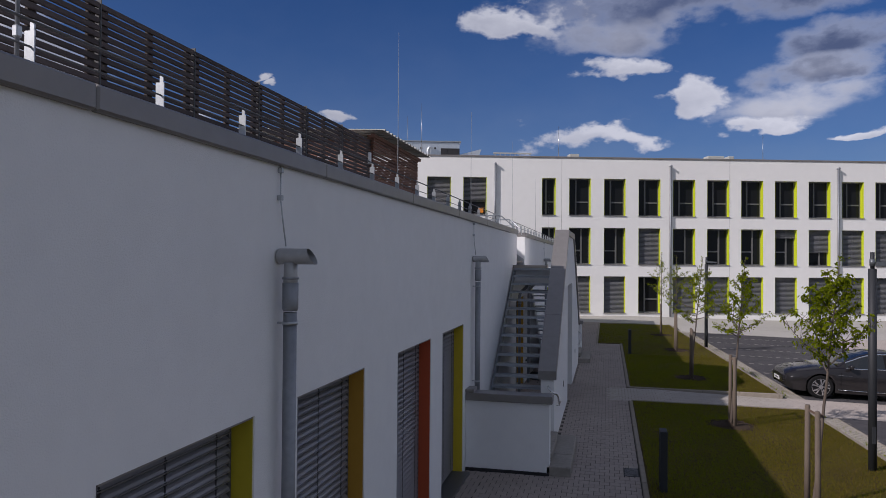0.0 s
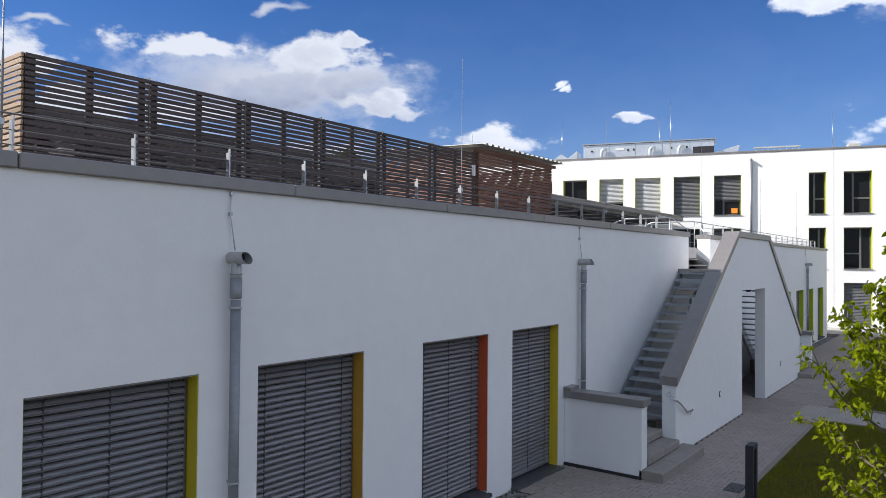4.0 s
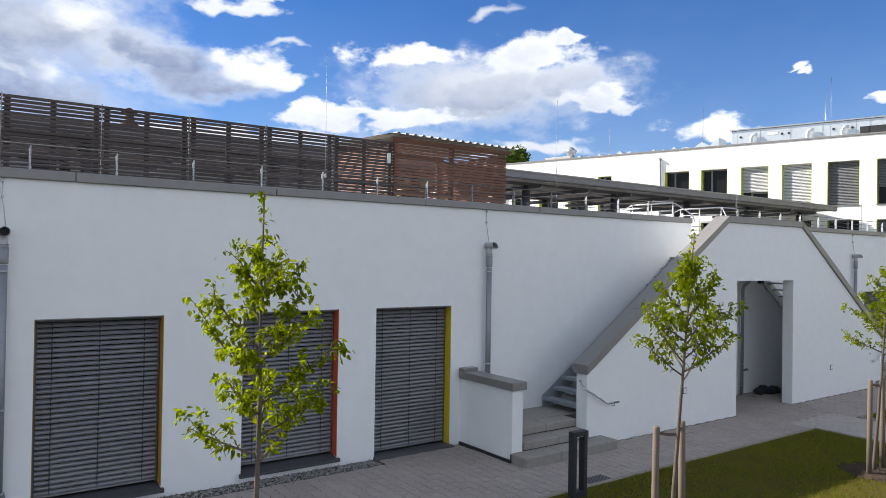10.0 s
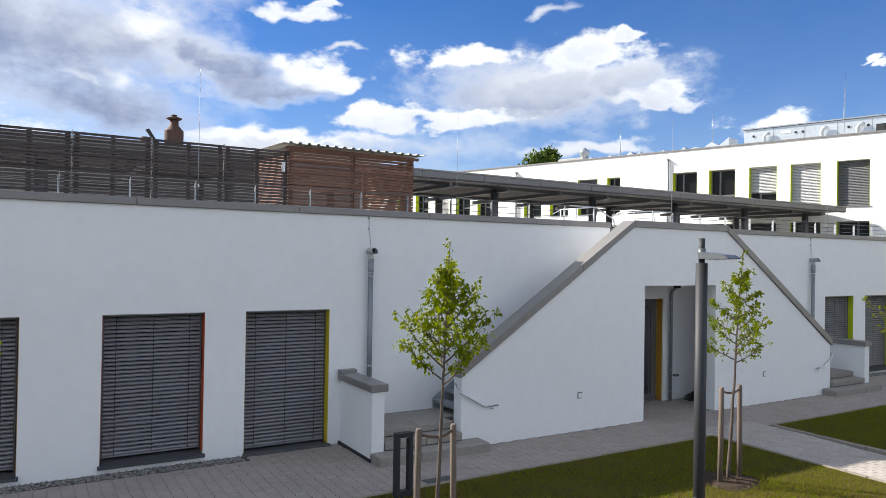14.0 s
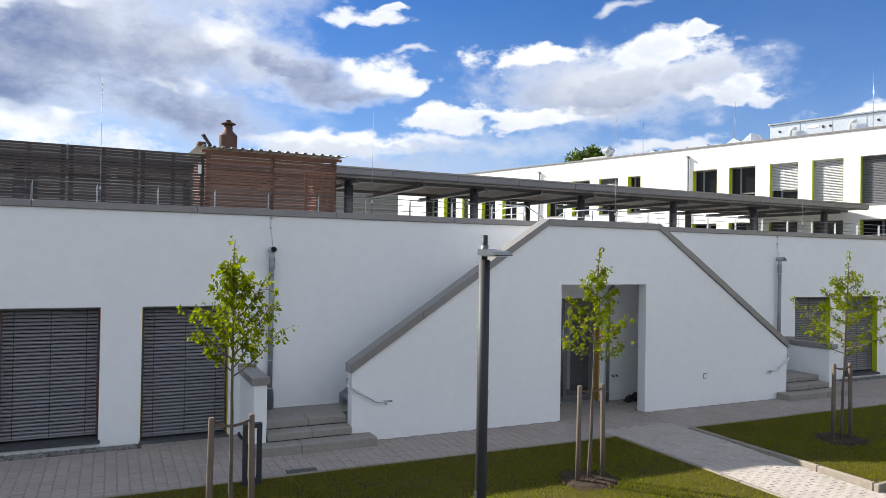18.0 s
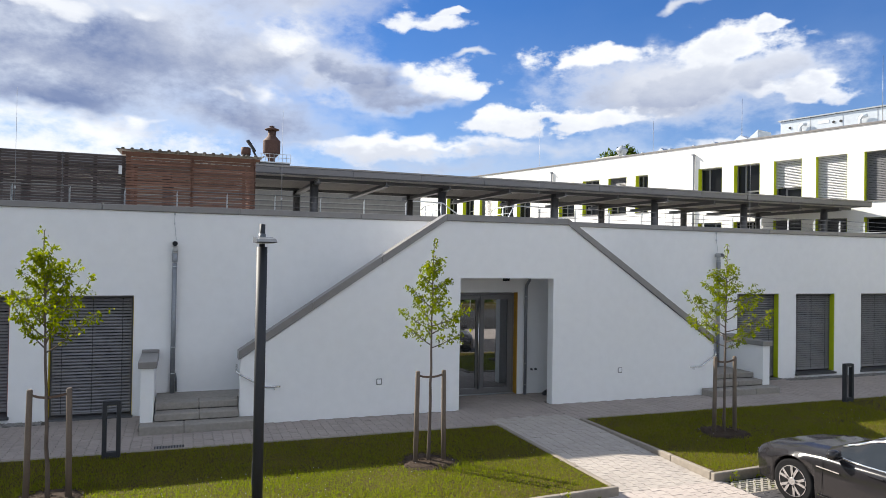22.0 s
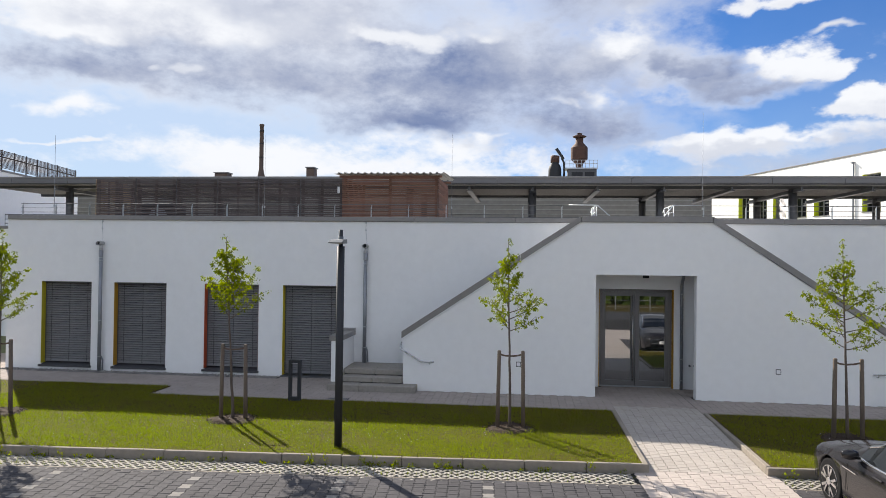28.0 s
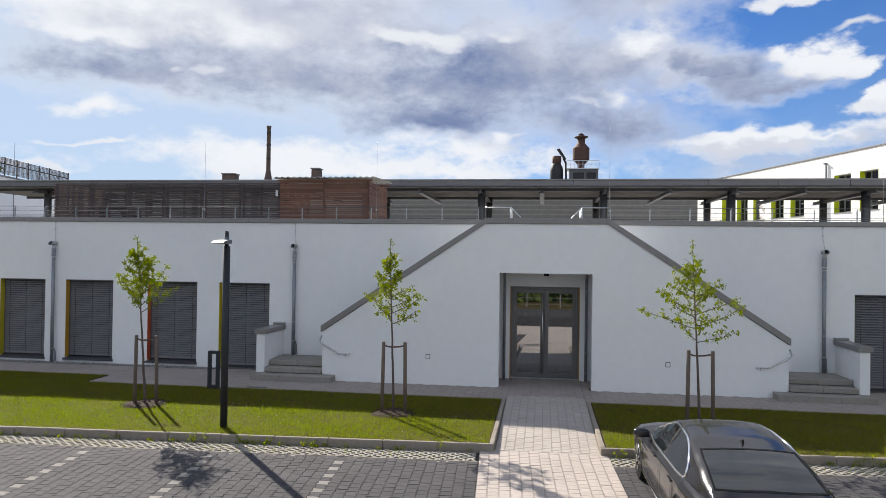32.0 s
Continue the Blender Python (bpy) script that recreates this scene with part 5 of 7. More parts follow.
part("hood", Shape().prism([(4.76, 10.3), (6.2, 11.2), (6.35, 11.6), (6.2, 11.6), (4.76, 11.2)], 4.2, 5.9), DUCT, ahu)
part("name_plate", Shape().box(-1.75, -1.15, 3.88, 3.9, 11.6, 11.75), PLATE, ahu)
dz = thing("roof_ducts", "faceted galvanised ducts along the office roof edge", "duct", x=BG.x, y=BG.y, rz=BANG)
for i, (a, b_, h) in enumerate([(-6.2, -4.02, 0.9), (-7.6, -6.25, 0.75), (-9.0, -7.65, 0.7), (-11.5, -10.0, 0.8), (-13.0, -11.55, 0.7), (-14.6, -13.1, 0.7)]):
    z = BTOP - 0.25
    m = (a + b_) / 2
    s = Shape().prism([(a, z), (b_, z), (b_, z + h * (1.2 if i == 0 else 0.9)), (m + (b_ - a) * 0.22, z + h * 0.68), (m, z + h * 1.0), (m - (b_ - a) * 0.25, z + h * 0.6), (a, z + h * 0.75)], 1.4, 2.9)
    part("duct_piece", s, DUCT, dz)
t = thing("extract_fan", "galvanised roof extract fan with conical hood", "roof fan", x=BG.x, y=BG.y, rz=BANG)
part("base", Shape().box(-17.4, -15.2, 2.6, 4.4, BTOP - 0.25, 11.15, 0.03), CORRUG, t)
part("cone", Shape().lathe([(0.26, 11.15), (0.30, 11.35), (0.45, 11.62), (0.42, 11.68), (0.16, 11.9), (0.12, 11.95)], -15.6, 3.4, 18), STEEL, t)
t = thing("roof_guard_rail", "pale guard railing around a roof hatch", "guard rail", x=BG.x, y=BG.y, rz=BANG)
for i in range(8):
    part("bar", Shape().box(7.3 + i * 0.36, 7.36 + i * 0.36, 4.0, 4.06, BTOP - 0.25, 11.3), CORRUG, t)
part("top_rail", Shape().box(7.2, 9.95, 3.95, 4.1, 11.3, 11.38), CORRUG, t)
for x, y, top in ((-5.07, 1.5, 13.3), (-11.8, 2.0, 13.0), (2.0, 3.0, 14.6), (11.5, 2.0, 13.0), (1.0, 7.0, 14.5), (26.0, 2.0, 12.6)):
    t = thing("lightning_rod", "thin lightning rod on the office roof", "lightning rod", "lightning rods", x=BG.x, y=BG.y, rz=BANG)
    part("rod", Shape().ring_tube([(x, y, BTOP - 0.3), (x, y, top)], [0.025, 0.012], 6), INOX, t)
t = thing("office_desk_box", "orange box on a desk behind the office window", "box", x=BG.x, y=BG.y, rz=BANG)
part("box", Shape().box(5.75, 6.1, 0.19, 0.225, 6.78, 7.1, 0.01), ORANGE, t)
for x, w in ((22.5, 1.2), (24.0, 0.4), (12.5, 0.7)):
    t = thing("roof_vent", "small grey vent box on the office roof", "roof vent", "roof vents", x=BG.x, y=BG.y, rz=BANG)
    part("box", Shape().box(x, x + w, 3, 3.8, BTOP - 0.25, BTOP + 0.75, 0.03), CORRUG, t)

# ---- works behind: rusty vessels, stack ----
plant = thing("process_vessel", "rust-brown industrial vessel with rain cap above the roofs", "vessel", x=7.47, y=102.8, z=-0.74)
plant.scale = (1.22, 1.22, 1.22)
part("shell", Shape().lathe([(0.45, 15.9), (0.5, 16.6), (0.52, 16.65), (1.12, 17.25), (1.15, 17.3), (1.15, 17.35), (1.15, 18.85), (1.15, 18.9), (1.1, 18.95), (0.57, 19.55), (0.54, 19.6), (0.52, 20.3)], 0, 0, 20), RUST, plant)
part("cap", Shape().lathe([(0.78, 20.32), (0.95, 20.42), (0.95, 20.5), (0.35, 20.72), (0.3, 20.8), (0.42, 20.86), (0.1, 21.0)], 0, 0, 18), RUST, plant)
part("platform", Shape().box(-2.0, 2.4, -1.2, 1.2, 15.85, 16.0), STEEL, plant)
part("house", Shape().box(-1.6, 2.3, -1.0, 1.0, 11.9, 15.84), RAILGREY, plant)
part("house_door", Shape().box(-1.1, 0.4, -1.03, -1.0, 12.5, 15.4), BLACKISH, plant)
part("house_door", Shape().box(0.7, 2.0, -1.03, -1.0, 12.5, 15.4), BLACKISH, plant)
for i in range(9):
    x = -2.0 + i * 0.55
    part("rail_post", Shape().box(x - 0.03, x + 0.03, -1.2, -1.14, 16.0, 17.0), STEEL, plant)
for z in (16.5, 17.0):
    part("guard_rail", Shape().box(-2.0, 2.4, -1.2, -1.14, z, z + 0.06), STEEL, plant)
v2 = thing("process_vessel", "dark upright vessel with bent outlet pipe", "vessel", x=3.4, y=102.8, z=-1.45)
v2.scale = (1.22, 1.22, 1.22)
part("shell", Shape().lathe([(0.9, 12.4), (0.9, 16.4), (0.8, 16.9), (0.55, 17.3), (0.5, 18.2)], 0, 0, 20), BLACKISH, v2)
part("outlet_flap", Shape().prism([(0.0, 19.3), (0.35, 19.45), (1.3, 18.0), (1.1, 17.8)], -0.35, 0.35), BLACKISH, v2)
part("neck", Shape().ring_tube([(0.9, 0, 18.1), (1.25, 0, 17.4), (1.3, 0, 15.0)], 0.14, 8), BLACKISH, v2)
part("neck_ring", Shape().lathe([(0.52, 17.4), (0.62, 17.45), (0.62, 18.35), (0.5, 18.4)], 0, 0, 18), RUST, v2)
stk = thing("steel_stack", "slim dark weathered steel chimney stack behind the roofs", "chimney", x=-51.4, y=110.2, z=-1.05)
stk.scale = (0.98, 0.98, 1.31)
part("shaft", Shape().lathe([(0.78, 11.3), (0.75, 14.6), (0.42, 15.9), (0.38, 22.1), (0.46, 22.12), (0.46, 22.4)], 0, 0, 16), STACK, stk)
for z in (17.5, 19.5, 21.3):
    part("band", Shape().lathe([(0.43, z), (0.43, z + 0.15)], 0, 0, 16), BLACKISH, stk)
for x, y, w, h, lab in ((-39.3, 103, 1.4, 18.9, "grey"), (-55.7, 103, 2.4, 18.0, "white")):
    t = thing("works_roof_house", "small %s plant house on the works roof" % lab, "plant house", "works roof houses", x=x, y=y)
    part("house", Shape().box(-w / 2, w / 2, -1, 1, 13.8, h, 0.1), STACK, t)
    part("cap", Shape().box(-w / 2 - 0.15, w / 2 + 0.15, -1.15, 1.15, h, h + 0.2, 0.03), COPING, t)
works = thing("works_hall", "long low grey works hall behind the terraces", "hall", x=-15, y=92)
part("hall_wall", Shape().box(-60, 45, -13, 30, -0.08, 13.4), HALLWALL, works)
for i in range(14):
    part("cladding_rib", Shape().box(-60, 45, -13.06, -13.0, 4.2 + i * 0.65, 4.35 + i * 0.65), HALLRIB, works)
part("hall_roof", Shape().box(-60.5, 45.5, -13.5, 30.5, 13.4, 13.8), COPING, works)

# ---- entrance ----
door = thing("entrance_door", "grey-framed double glass entrance door, closed", "door")
tagged(door, kind="structure")
DX0, DX1, DY, DH = 0.24, 2.14, 1.60, 2.58
s = Shape().box(DX0, DX0 + 0.06, DY, DY + 0.08, 0, DH).box(DX1 - 0.06, DX1, DY, DY + 0.08, 0, DH).box(DX0 + 0.06, DX1 - 0.06, DY, DY + 0.08, DH - 0.06, DH)
part("door_frame", s, DOORGREY, door)
mid = (DX0 + DX1) / 2
for a, b_ in ((DX0 + 0.065, mid - 0.004), (mid + 0.004, DX1 - 0.065)):
    leaf = part("door_leaf", Shape().box(a, a + 0.11, DY - 0.01, DY + 0.06, 0.02, DH - 0.065, 0.004).box(b_ - 0.11, b_, DY - 0.01, DY + 0.06, 0.02, DH - 0.065, 0.004).box(a + 0.11, b_ - 0.11, DY - 0.01, DY + 0.06, 0.02, 0.16, 0.004).box(a + 0.11, b_ - 0.11, DY - 0.01, DY + 0.06, DH - 0.17, DH - 0.065, 0.004), DOORGREY, door)
    part("pane", Shape().box(a + 0.11, b_ - 0.11, DY + 0.02, DY + 0.032, 0.16, DH - 0.17), DOORGLASS, leaf)
part("push_bar", Shape().ring_tube([(mid - 0.06, DY - 0.06, 0.15), (mid - 0.06, DY - 0.06, DH - 0.15)], 0.017, 10), INOX, door)
for z in (0.4, 1.3, 2.2):
    part("bar_bracket", Shape().ring_tube([(mid - 0.06, DY - 0.06, z), (mid - 0.06, DY - 0.005, z)], 0.01, 8), INOX, door)
part("threshold", Shape().box(DX0, DX1, DY - 0.06, DY + 0.08, -0.01, 0.018, 0.004), STEEL, door)
for x in (0.222, 2.142):
    part("reveal", Shape().box(x, x + 0.016, WY + 0.03, DY - 0.002, 0.0, 2.598), OCHRE, door, "ochre painted reveal")
structure("trim", Shape().box(0.03, 0.2, WY - 0.004, WY + 0.0, 2.62, 2.63), PLASTER, "thin white trim over the entrance door", "trim")
for x in (0.075, 2.33):
    t = thing("porch_downpipe", "slim zinc downpipe in the entrance porch", "downpipe", "porch downpipes", x=x, y=1.28)
    part("pipe", Shape().ring_tube([(0, -0.2, 2.998), (0, -0.17, 2.92), (0, -0.03, 2.80), (0, 0, 2.70), (0, 0, 0.0)], 0.04, 10), ZINC, t)
    for z in (0.25, 0.8, 2.5):
        part("pipe_clip", Shape().ring_tube([(0, 0, z - 0.012), (0, 0, z + 0.012)], 0.05, 10), STEEL, t)
t = thing("ceiling_sensor", "small black sensor under the porch ceiling", "sensor")
part("body", Shape().box(1.15, 1.29, 0.10, 0.2, 2.93, 2.998, 0.01), CARBLACK, t)
t = thing("fabric_heap", "black crumpled bags and cloths lying by the porch wall", "bags", x=2.98, y=1.14)
rr = random.Random(9)
for i in range(9):
    x, y = rr.uniform(-0.20, 0.42), rr.uniform(-0.14, 0.12)
    r = rr.uniform(0.07, 0.11) + (0.07 if x > 0.1 else 0.0)
    sh = Shape().lathe([(r * 0.8, 0.0), (r * 1.15, 0.02), (r, r * 0.6), (r * 0.55, r * 1.05), (0.02, r * 1.15)], x, y, 8)
    sh.v = [(a + rr.uniform(-0.02, 0.02), b_ + rr.uniform(-0.02, 0.02), max(0.0, c + rr.uniform(-0.02, 0.02))) for a, b_, c in sh.v]
    part("bag", sh, BLACKISH, t)
t = thing("wall_tap", "small metal wall taps low on the porch wall", "tap", x=2.62, y=WY)
for dx in (-0.06, 0.06):
    part("tap", Shape().ring_tube([(dx, 0.0, 0.62), (dx, -0.05, 0.62), (dx, -0.07, 0.60)], [0.03, 0.022, 0.012], 8), FRAME, t)
# side walls of the porch under the stair landings
for x in (-1.88, 4.30):
    t = thing("wall_socket", "small square flap box set into the white wall", "socket", "flap boxes", x=x, y=0, z=0.737)
    part("frame", Shape().box(-0.06, 0.06, -0.012, 0.0, -0.065, 0.065, 0.004), FRAME, t)
    part("flap", Shape().box(-0.045, 0.045, -0.018, -0.0125, -0.048, 0.048, 0.003), PLASTER, t)


# ---- street furniture ----
def lamp_post(x, y, arm=0):
    t = thing("street_lamp", "anthracite round lamp post with flat grey head", "street lamp", "lamp posts", x=x, y=y, rz=arm)
    part("post", Shape().ring_tube([(0, 0, 0.0), (0, 0, 3.55)], 0.068, 18), ANTHRACITE, t)
    part("upper_post", Shape().ring_tube([(0, 0, 3.55), (0, 0, 3.84)], 0.036, 14), ANTHRACITE, t)
    part("collar", Shape().ring_tube([(0, 0, 3.60), (0, 0, 3.72)], 0.046, 14), LAMPHEAD, t)
    head = part("head", Shape().prism([(0.03, 3.60), (0.12, 3.595), (0.42, 3.60), (0.44, 3.608), (0.36, 3.645), (0.05, 3.675)], -0.12, 0.12), LAMPHEAD, t)
    part("lens", Shape().box(0.14, 0.38, -0.09, 0.09, 3.588, 3.594), PLATE, head)
    part("base_hatch", Shape().box(-0.03, 0.03, -0.072, -0.06, 0.5, 0.8, 0.003), ANTHRACITE, t)
    return t


lamp_post(-4.99, -5.53, -88)
lamp_post(12.8, -5.10, -88)


def bollard(x, y):
    t = thing("bollard_light", "anthracite square-frame bollard light at the lawn edge", "bollard light", "bollard lights", x=x, y=y)
    part("frame", Shape().box(-0.14, -0.075, -0.055, 0.055, 0, 0.97, 0.004).box(0.075, 0.14, -0.055, 0.055, 0, 0.97, 0.004).box(-0.075, 0.075, -0.055, 0.055, 0.90, 0.97, 0.004).box(-0.075, 0.075, -0.055, 0.055, 0.0, 0.12, 0.004), ANTHRACITE, t)
    part("lens", Shape().box(-0.073, 0.073, -0.03, 0.03, 0.888, 0.898), PLATE, t)


for x in (-7.0, 9.75):
    bollard(x, -1.88)
t = thing("drain_grate", "dark iron drain grate set in the pavers", "drain", x=-6.1, y=-1.42)
part("frame", Shape().box(-0.25, 0.25, -0.13, 0.13, -0.02, 0.004), BITUMEN, t)
for i in range(10):
    part("bar", Shape().box(-0.23 + i * 0.047, -0.205 + i * 0.047, -0.11, 0.11, 0.004, 0.010), FRAME, t)


# ---- young trees ----
def leaf_at(s, p, d, size, rnd):
    """One pointed, slightly folded leaf hanging from p."""
    d = d.normalized()
    side = d.cross(Vector((rnd.uniform(-1, 1), rnd.uniform(-1, 1), rnd.uniform(0.2, 1)))).normalized()
    up = side.cross(d).normalized()
    w = size * 0.27
    n = len(s.v)
    tip = p + d * size - up * size * 0.16
    mid1, mid2 = p + d * size * 0.30, p + d * size * 0.68 - up * size * 0.04
    s.v += [tuple(p), tuple(mid1 + side * w + up * w * 0.35), tuple(mid2 + side * w * 0.75 + up * w * 0.2), tuple(tip), tuple(mid2 - side * w * 0.75 + up * w * 0.2), tuple(mid1 - side * w + up * w * 0.35), tuple((mid1 + mid2) / 2)]
    s.f += [(n, n + 1, n + 6), (n + 1, n + 2, n + 6), (n + 2, n + 3, n + 6), (n + 3, n + 4, n + 6), (n + 4, n + 5, n + 6), (n + 5, n, n + 6)]


def young_tree(name, x, y, height, crown_base, spread, seed, leaves, label, lean=(0.0, 0.0), stakes=True, turn=0, limbs=15, rise=0.55, widest=0.22, leaf=0.055, skew=(0.0, 0.0), taper=0.8):
    """A young standard tree: straight stem, rising limbs with side twigs, and tufts of hanging leaves."""
    rnd = random.Random(seed)
    t = thing(name, label, "tree", "young trees along the lawn", x=x, y=y, z=0.0, rz=turn)
    trunk = []
    steps = 14
    wob = [rnd.uniform(-0.008, 0.008) for _ in range(steps + 1)]
    for i in range(steps + 1):
        f = i / steps
        trunk.append(Vector((lean[0] * f ** 1.15 + wob[i] * (1 if i else 0), lean[1] * f ** 1.15 + (wob[-i] * 0.8 if i else 0), height * f)))
    part("trunk", Shape().ring_tube(trunk, [0.034 - 0.029 * (i / steps) ** 0.85 for i in range(steps + 1)], 9), BARK, t)

    def on_trunk(z):
        f = max(0, min(0.999, z / height)) * steps
        i = int(f)
        return trunk[i].lerp(trunk[i + 1], f - i)
    limb_shape, twig_ends = Shape(), []
    for i in range(limbs):
        f = (i + rnd.uniform(-0.3, 0.3)) / limbs
        f = max(0.0, f)
        z = crown_base + (height - crown_base) * (0.01 + 0.78 * f)
        p = on_trunk(z)
        a = i * 2.39996 + rnd.uniform(-0.5, 0.5)
        profile = 0.75 + 0.25 * f / widest if f < widest else 1.0 - 0.86 * ((f - widest) / (1 - widest)) ** taper
        ln = spread * profile * rnd.uniform(0.78, 1.18) * (1 + skew[0] * math.cos(a) + skew[1] * math.sin(a)) / math.cos(rise * 0.75)
        tilt = rise * rnd.uniform(0.45, 1.1) + f * 0.25
        d = Vector((math.cos(a) * math.cos(tilt), math.sin(a) * math.cos(tilt), math.sin(tilt)))
        pts = [p]
        n = 7
        for k in range(1, n + 1):
            d = (d + Vector((rnd.uniform(-0.13, 0.13), rnd.uniform(-0.13, 0.13), rnd.uniform(-0.06, 0.15)))).normalized()
            pts.append(pts[-1] + d * ln / n)
        limb_shape.ring_tube(pts, [0.0115 - 0.0013 * k for k in range(n + 1)], 5)
        for k in range(2, n + 1):
            twig_ends.append((pts[k], d, 0.7))
            for _ in range(2 if ln > 0.4 else 1):
                e = pts[k] + (d * 0.6 + Vector((rnd.uniform(-1, 1), rnd.uniform(-1, 1), rnd.uniform(-0.3, 0.9)))).normalized() * rnd.uniform(0.07, 0.20) * (1.15 - f * 0.5)
                limb_shape.ring_tube([pts[k], (pts[k] + e) / 2 + Vector((0, 0, 0.012)), e], [0.004, 0.003, 0.002], 4)
                twig_ends.append((e, (e - pts[k]).normalized(), rnd.choice((0.2, 0.8, 1.2, 1.7))))
    for k in range(9):
        z = height * (0.80 + 0.20 * k / 8)
        twig_ends.append((on_trunk(z) + Vector((rnd.uniform(-0.05, 0.05), rnd.uniform(-0.05, 0.05), 0)), Vector((rnd.uniform(-0.4, 0.4), rnd.uniform(-0.4, 0.4), 0.6)), 0.9))
    part("branch", limb_shape, BARK, t)
    crown = Shape()
    per = leaves / sum(w for _, _, w in twig_ends)
    for e, d, w in twig_ends:
        for _ in range(max(1, round(per * w * rnd.uniform(0.6, 1.4)))):
            q = e + Vector((rnd.gauss(0, 0.022), rnd.gauss(0, 0.022), rnd.gauss(-0.005, 0.022)))
            dd = d * 0.35 + Vector((rnd.uniform(-0.8, 0.8), rnd.uniform(-0.8, 0.8), rnd.uniform(-1.5, 0.1)))
            leaf_at(crown, q, dd, leaf * rnd.uniform(0.65, 1.2), rnd)
    part("crown", crown, LEAF, t, "fresh yellow-green spring leaves", kind="stuff")
    if stakes:
        tops = []
        for sx in (-0.25, 0.25):
            lx = sx + rnd.uniform(-0.02, 0.02)
            ly = rnd.uniform(-0.05, 0.05)
            part("stake", Shape().ring_tube([(lx, ly, 0.0), (lx - sx * 0.04, ly, 0.8), (lx - sx * 0.08, ly, 1.54), (lx - sx * 0.08, ly, 1.56)], [0.042, 0.04, 0.038, 0.03], 10), STAKE, t, "round wooden stake")
            tops.append((lx - sx * 0.07, ly))
        c = on_trunk(1.44)
        for lx, ly in tops:
            pa, pc = Vector((lx, ly, 1.49)), Vector((c.x, c.y, 1.46))
            mid = pa.lerp(pc, 0.5) - Vector((0, 0, 0.012))
            strap = Shape()
            for q0, q1 in ((pa, mid), (mid, pc)):
                strap.face_strip([q0 + Vector((0, 0, dz)) for dz in (-0.017, 0.017)], [q1 + Vector((0, 0, dz)) for dz in (-0.017, 0.017)])
                strap.face_strip([q1 + Vector((0, 0.008, dz)) for dz in (-0.017, 0.017)], [q0 + Vector((0, 0.008, dz)) for dz in (-0.017, 0.017)])
            part("strap", strap, STRAP, t, "brown coir tie strap")
    s = Shape()
    k = 18
    ring0 = [(0.52 * (1 + 0.15 * math.sin(3 * w + seed)) * math.cos(w), 0.52 * (1 + 0.15 * math.sin(3 * w + seed)) * math.sin(w)) for w in [2 * math.pi * i / k for i in range(k)]]
    n0 = len(s.v)
    s.v += [(a * 1.05, b_ * 1.05, 0.0) for a, b_ in ring0] + [(a * 0.7, b_ * 0.7, 0.062) for a, b_ in ring0] + [(0, 0, 0.07)]
    for i in range(k):
        j = (i + 1) % k
        s.f += [(n0 + i, n0 + j, n0 + k + j, n0 + k + i), (n0 + k + i, n0 + k + j, n0 + 2 * k)]
    for i in range(240):
        r, w = 0.53 * math.sqrt(rnd.random()), rnd.uniform(0, 6.28)
        cx, cy, cz = r * math.cos(w), r * math.sin(w), 0.035 + 0.045 * (1 - r / 0.53)
        l, a = rnd.uniform(0.015, 0.04), rnd.uniform(0, 3.14)
        dx, dy = l * math.cos(a), l * math.sin(a)
        s.face([(cx - dx - dy * 0.3, cy - dy + dx * 0.3, cz), (cx + dx - dy * 0.3, cy + dy + dx * 0.3, cz + 0.012), (cx + dx + dy * 0.3, cy + dy - dx * 0.3, cz + 0.02), (cx - dx + dy * 0.3, cy - dy - dx * 0.3, cz + 0.008)])
    part("mulch_ring", s, SOIL, t, "dark bark-mulch ring")
    return t


young_tree("young_tree", -12.62, -4.12, 3.86, 1.92, 0.56, 11, 3400, "young tree with fresh light-green leaves and open crown", (0.02, 0.0), True, 15, 17, 0.60, 0.34, 0.050, taper=1.35)
young_tree("young_tree", -7.62, -3.90, 3.73, 2.06, 0.72, 23, 3500, "slender young tree between two wooden stakes on a mulch ring", (-0.06, -0.33), limbs=26, rise=0.62, widest=0.14, leaf=0.052, skew=(0.14, 0.0), taper=0.85)
young_tree("young_tree", -2.02, -3.70, 3.76, 1.92, 0.74, 34, 2300, "slender sparsely leafed young tree between two wooden stakes", (-0.06, -0.28), limbs=19, rise=0.42, widest=0.14, leaf=0.054, taper=0.62)
young_tree("young_tree", 4.32, -3.56, 3.78, 1.70, 1.24, 47, 3100, "young tree with thin wide crown between two stakes near a car", (-0.24, -0.30), limbs=22, rise=0.24, widest=0.25, leaf=0.052, skew=(-0.10, 0.0), taper=0.60)
young_tree("young_tree", 11.3, -3.75, 3.9, 1.8, 0.85, 58, 800, "sparsely leafed young tree between two stakes on the far lawn", limbs=14)
young_tree("young_tree", 17.2, -3.6, 4.1, 1.8, 0.85, 63, 800, "sparsely leafed young tree on the far lawn", limbs=14)


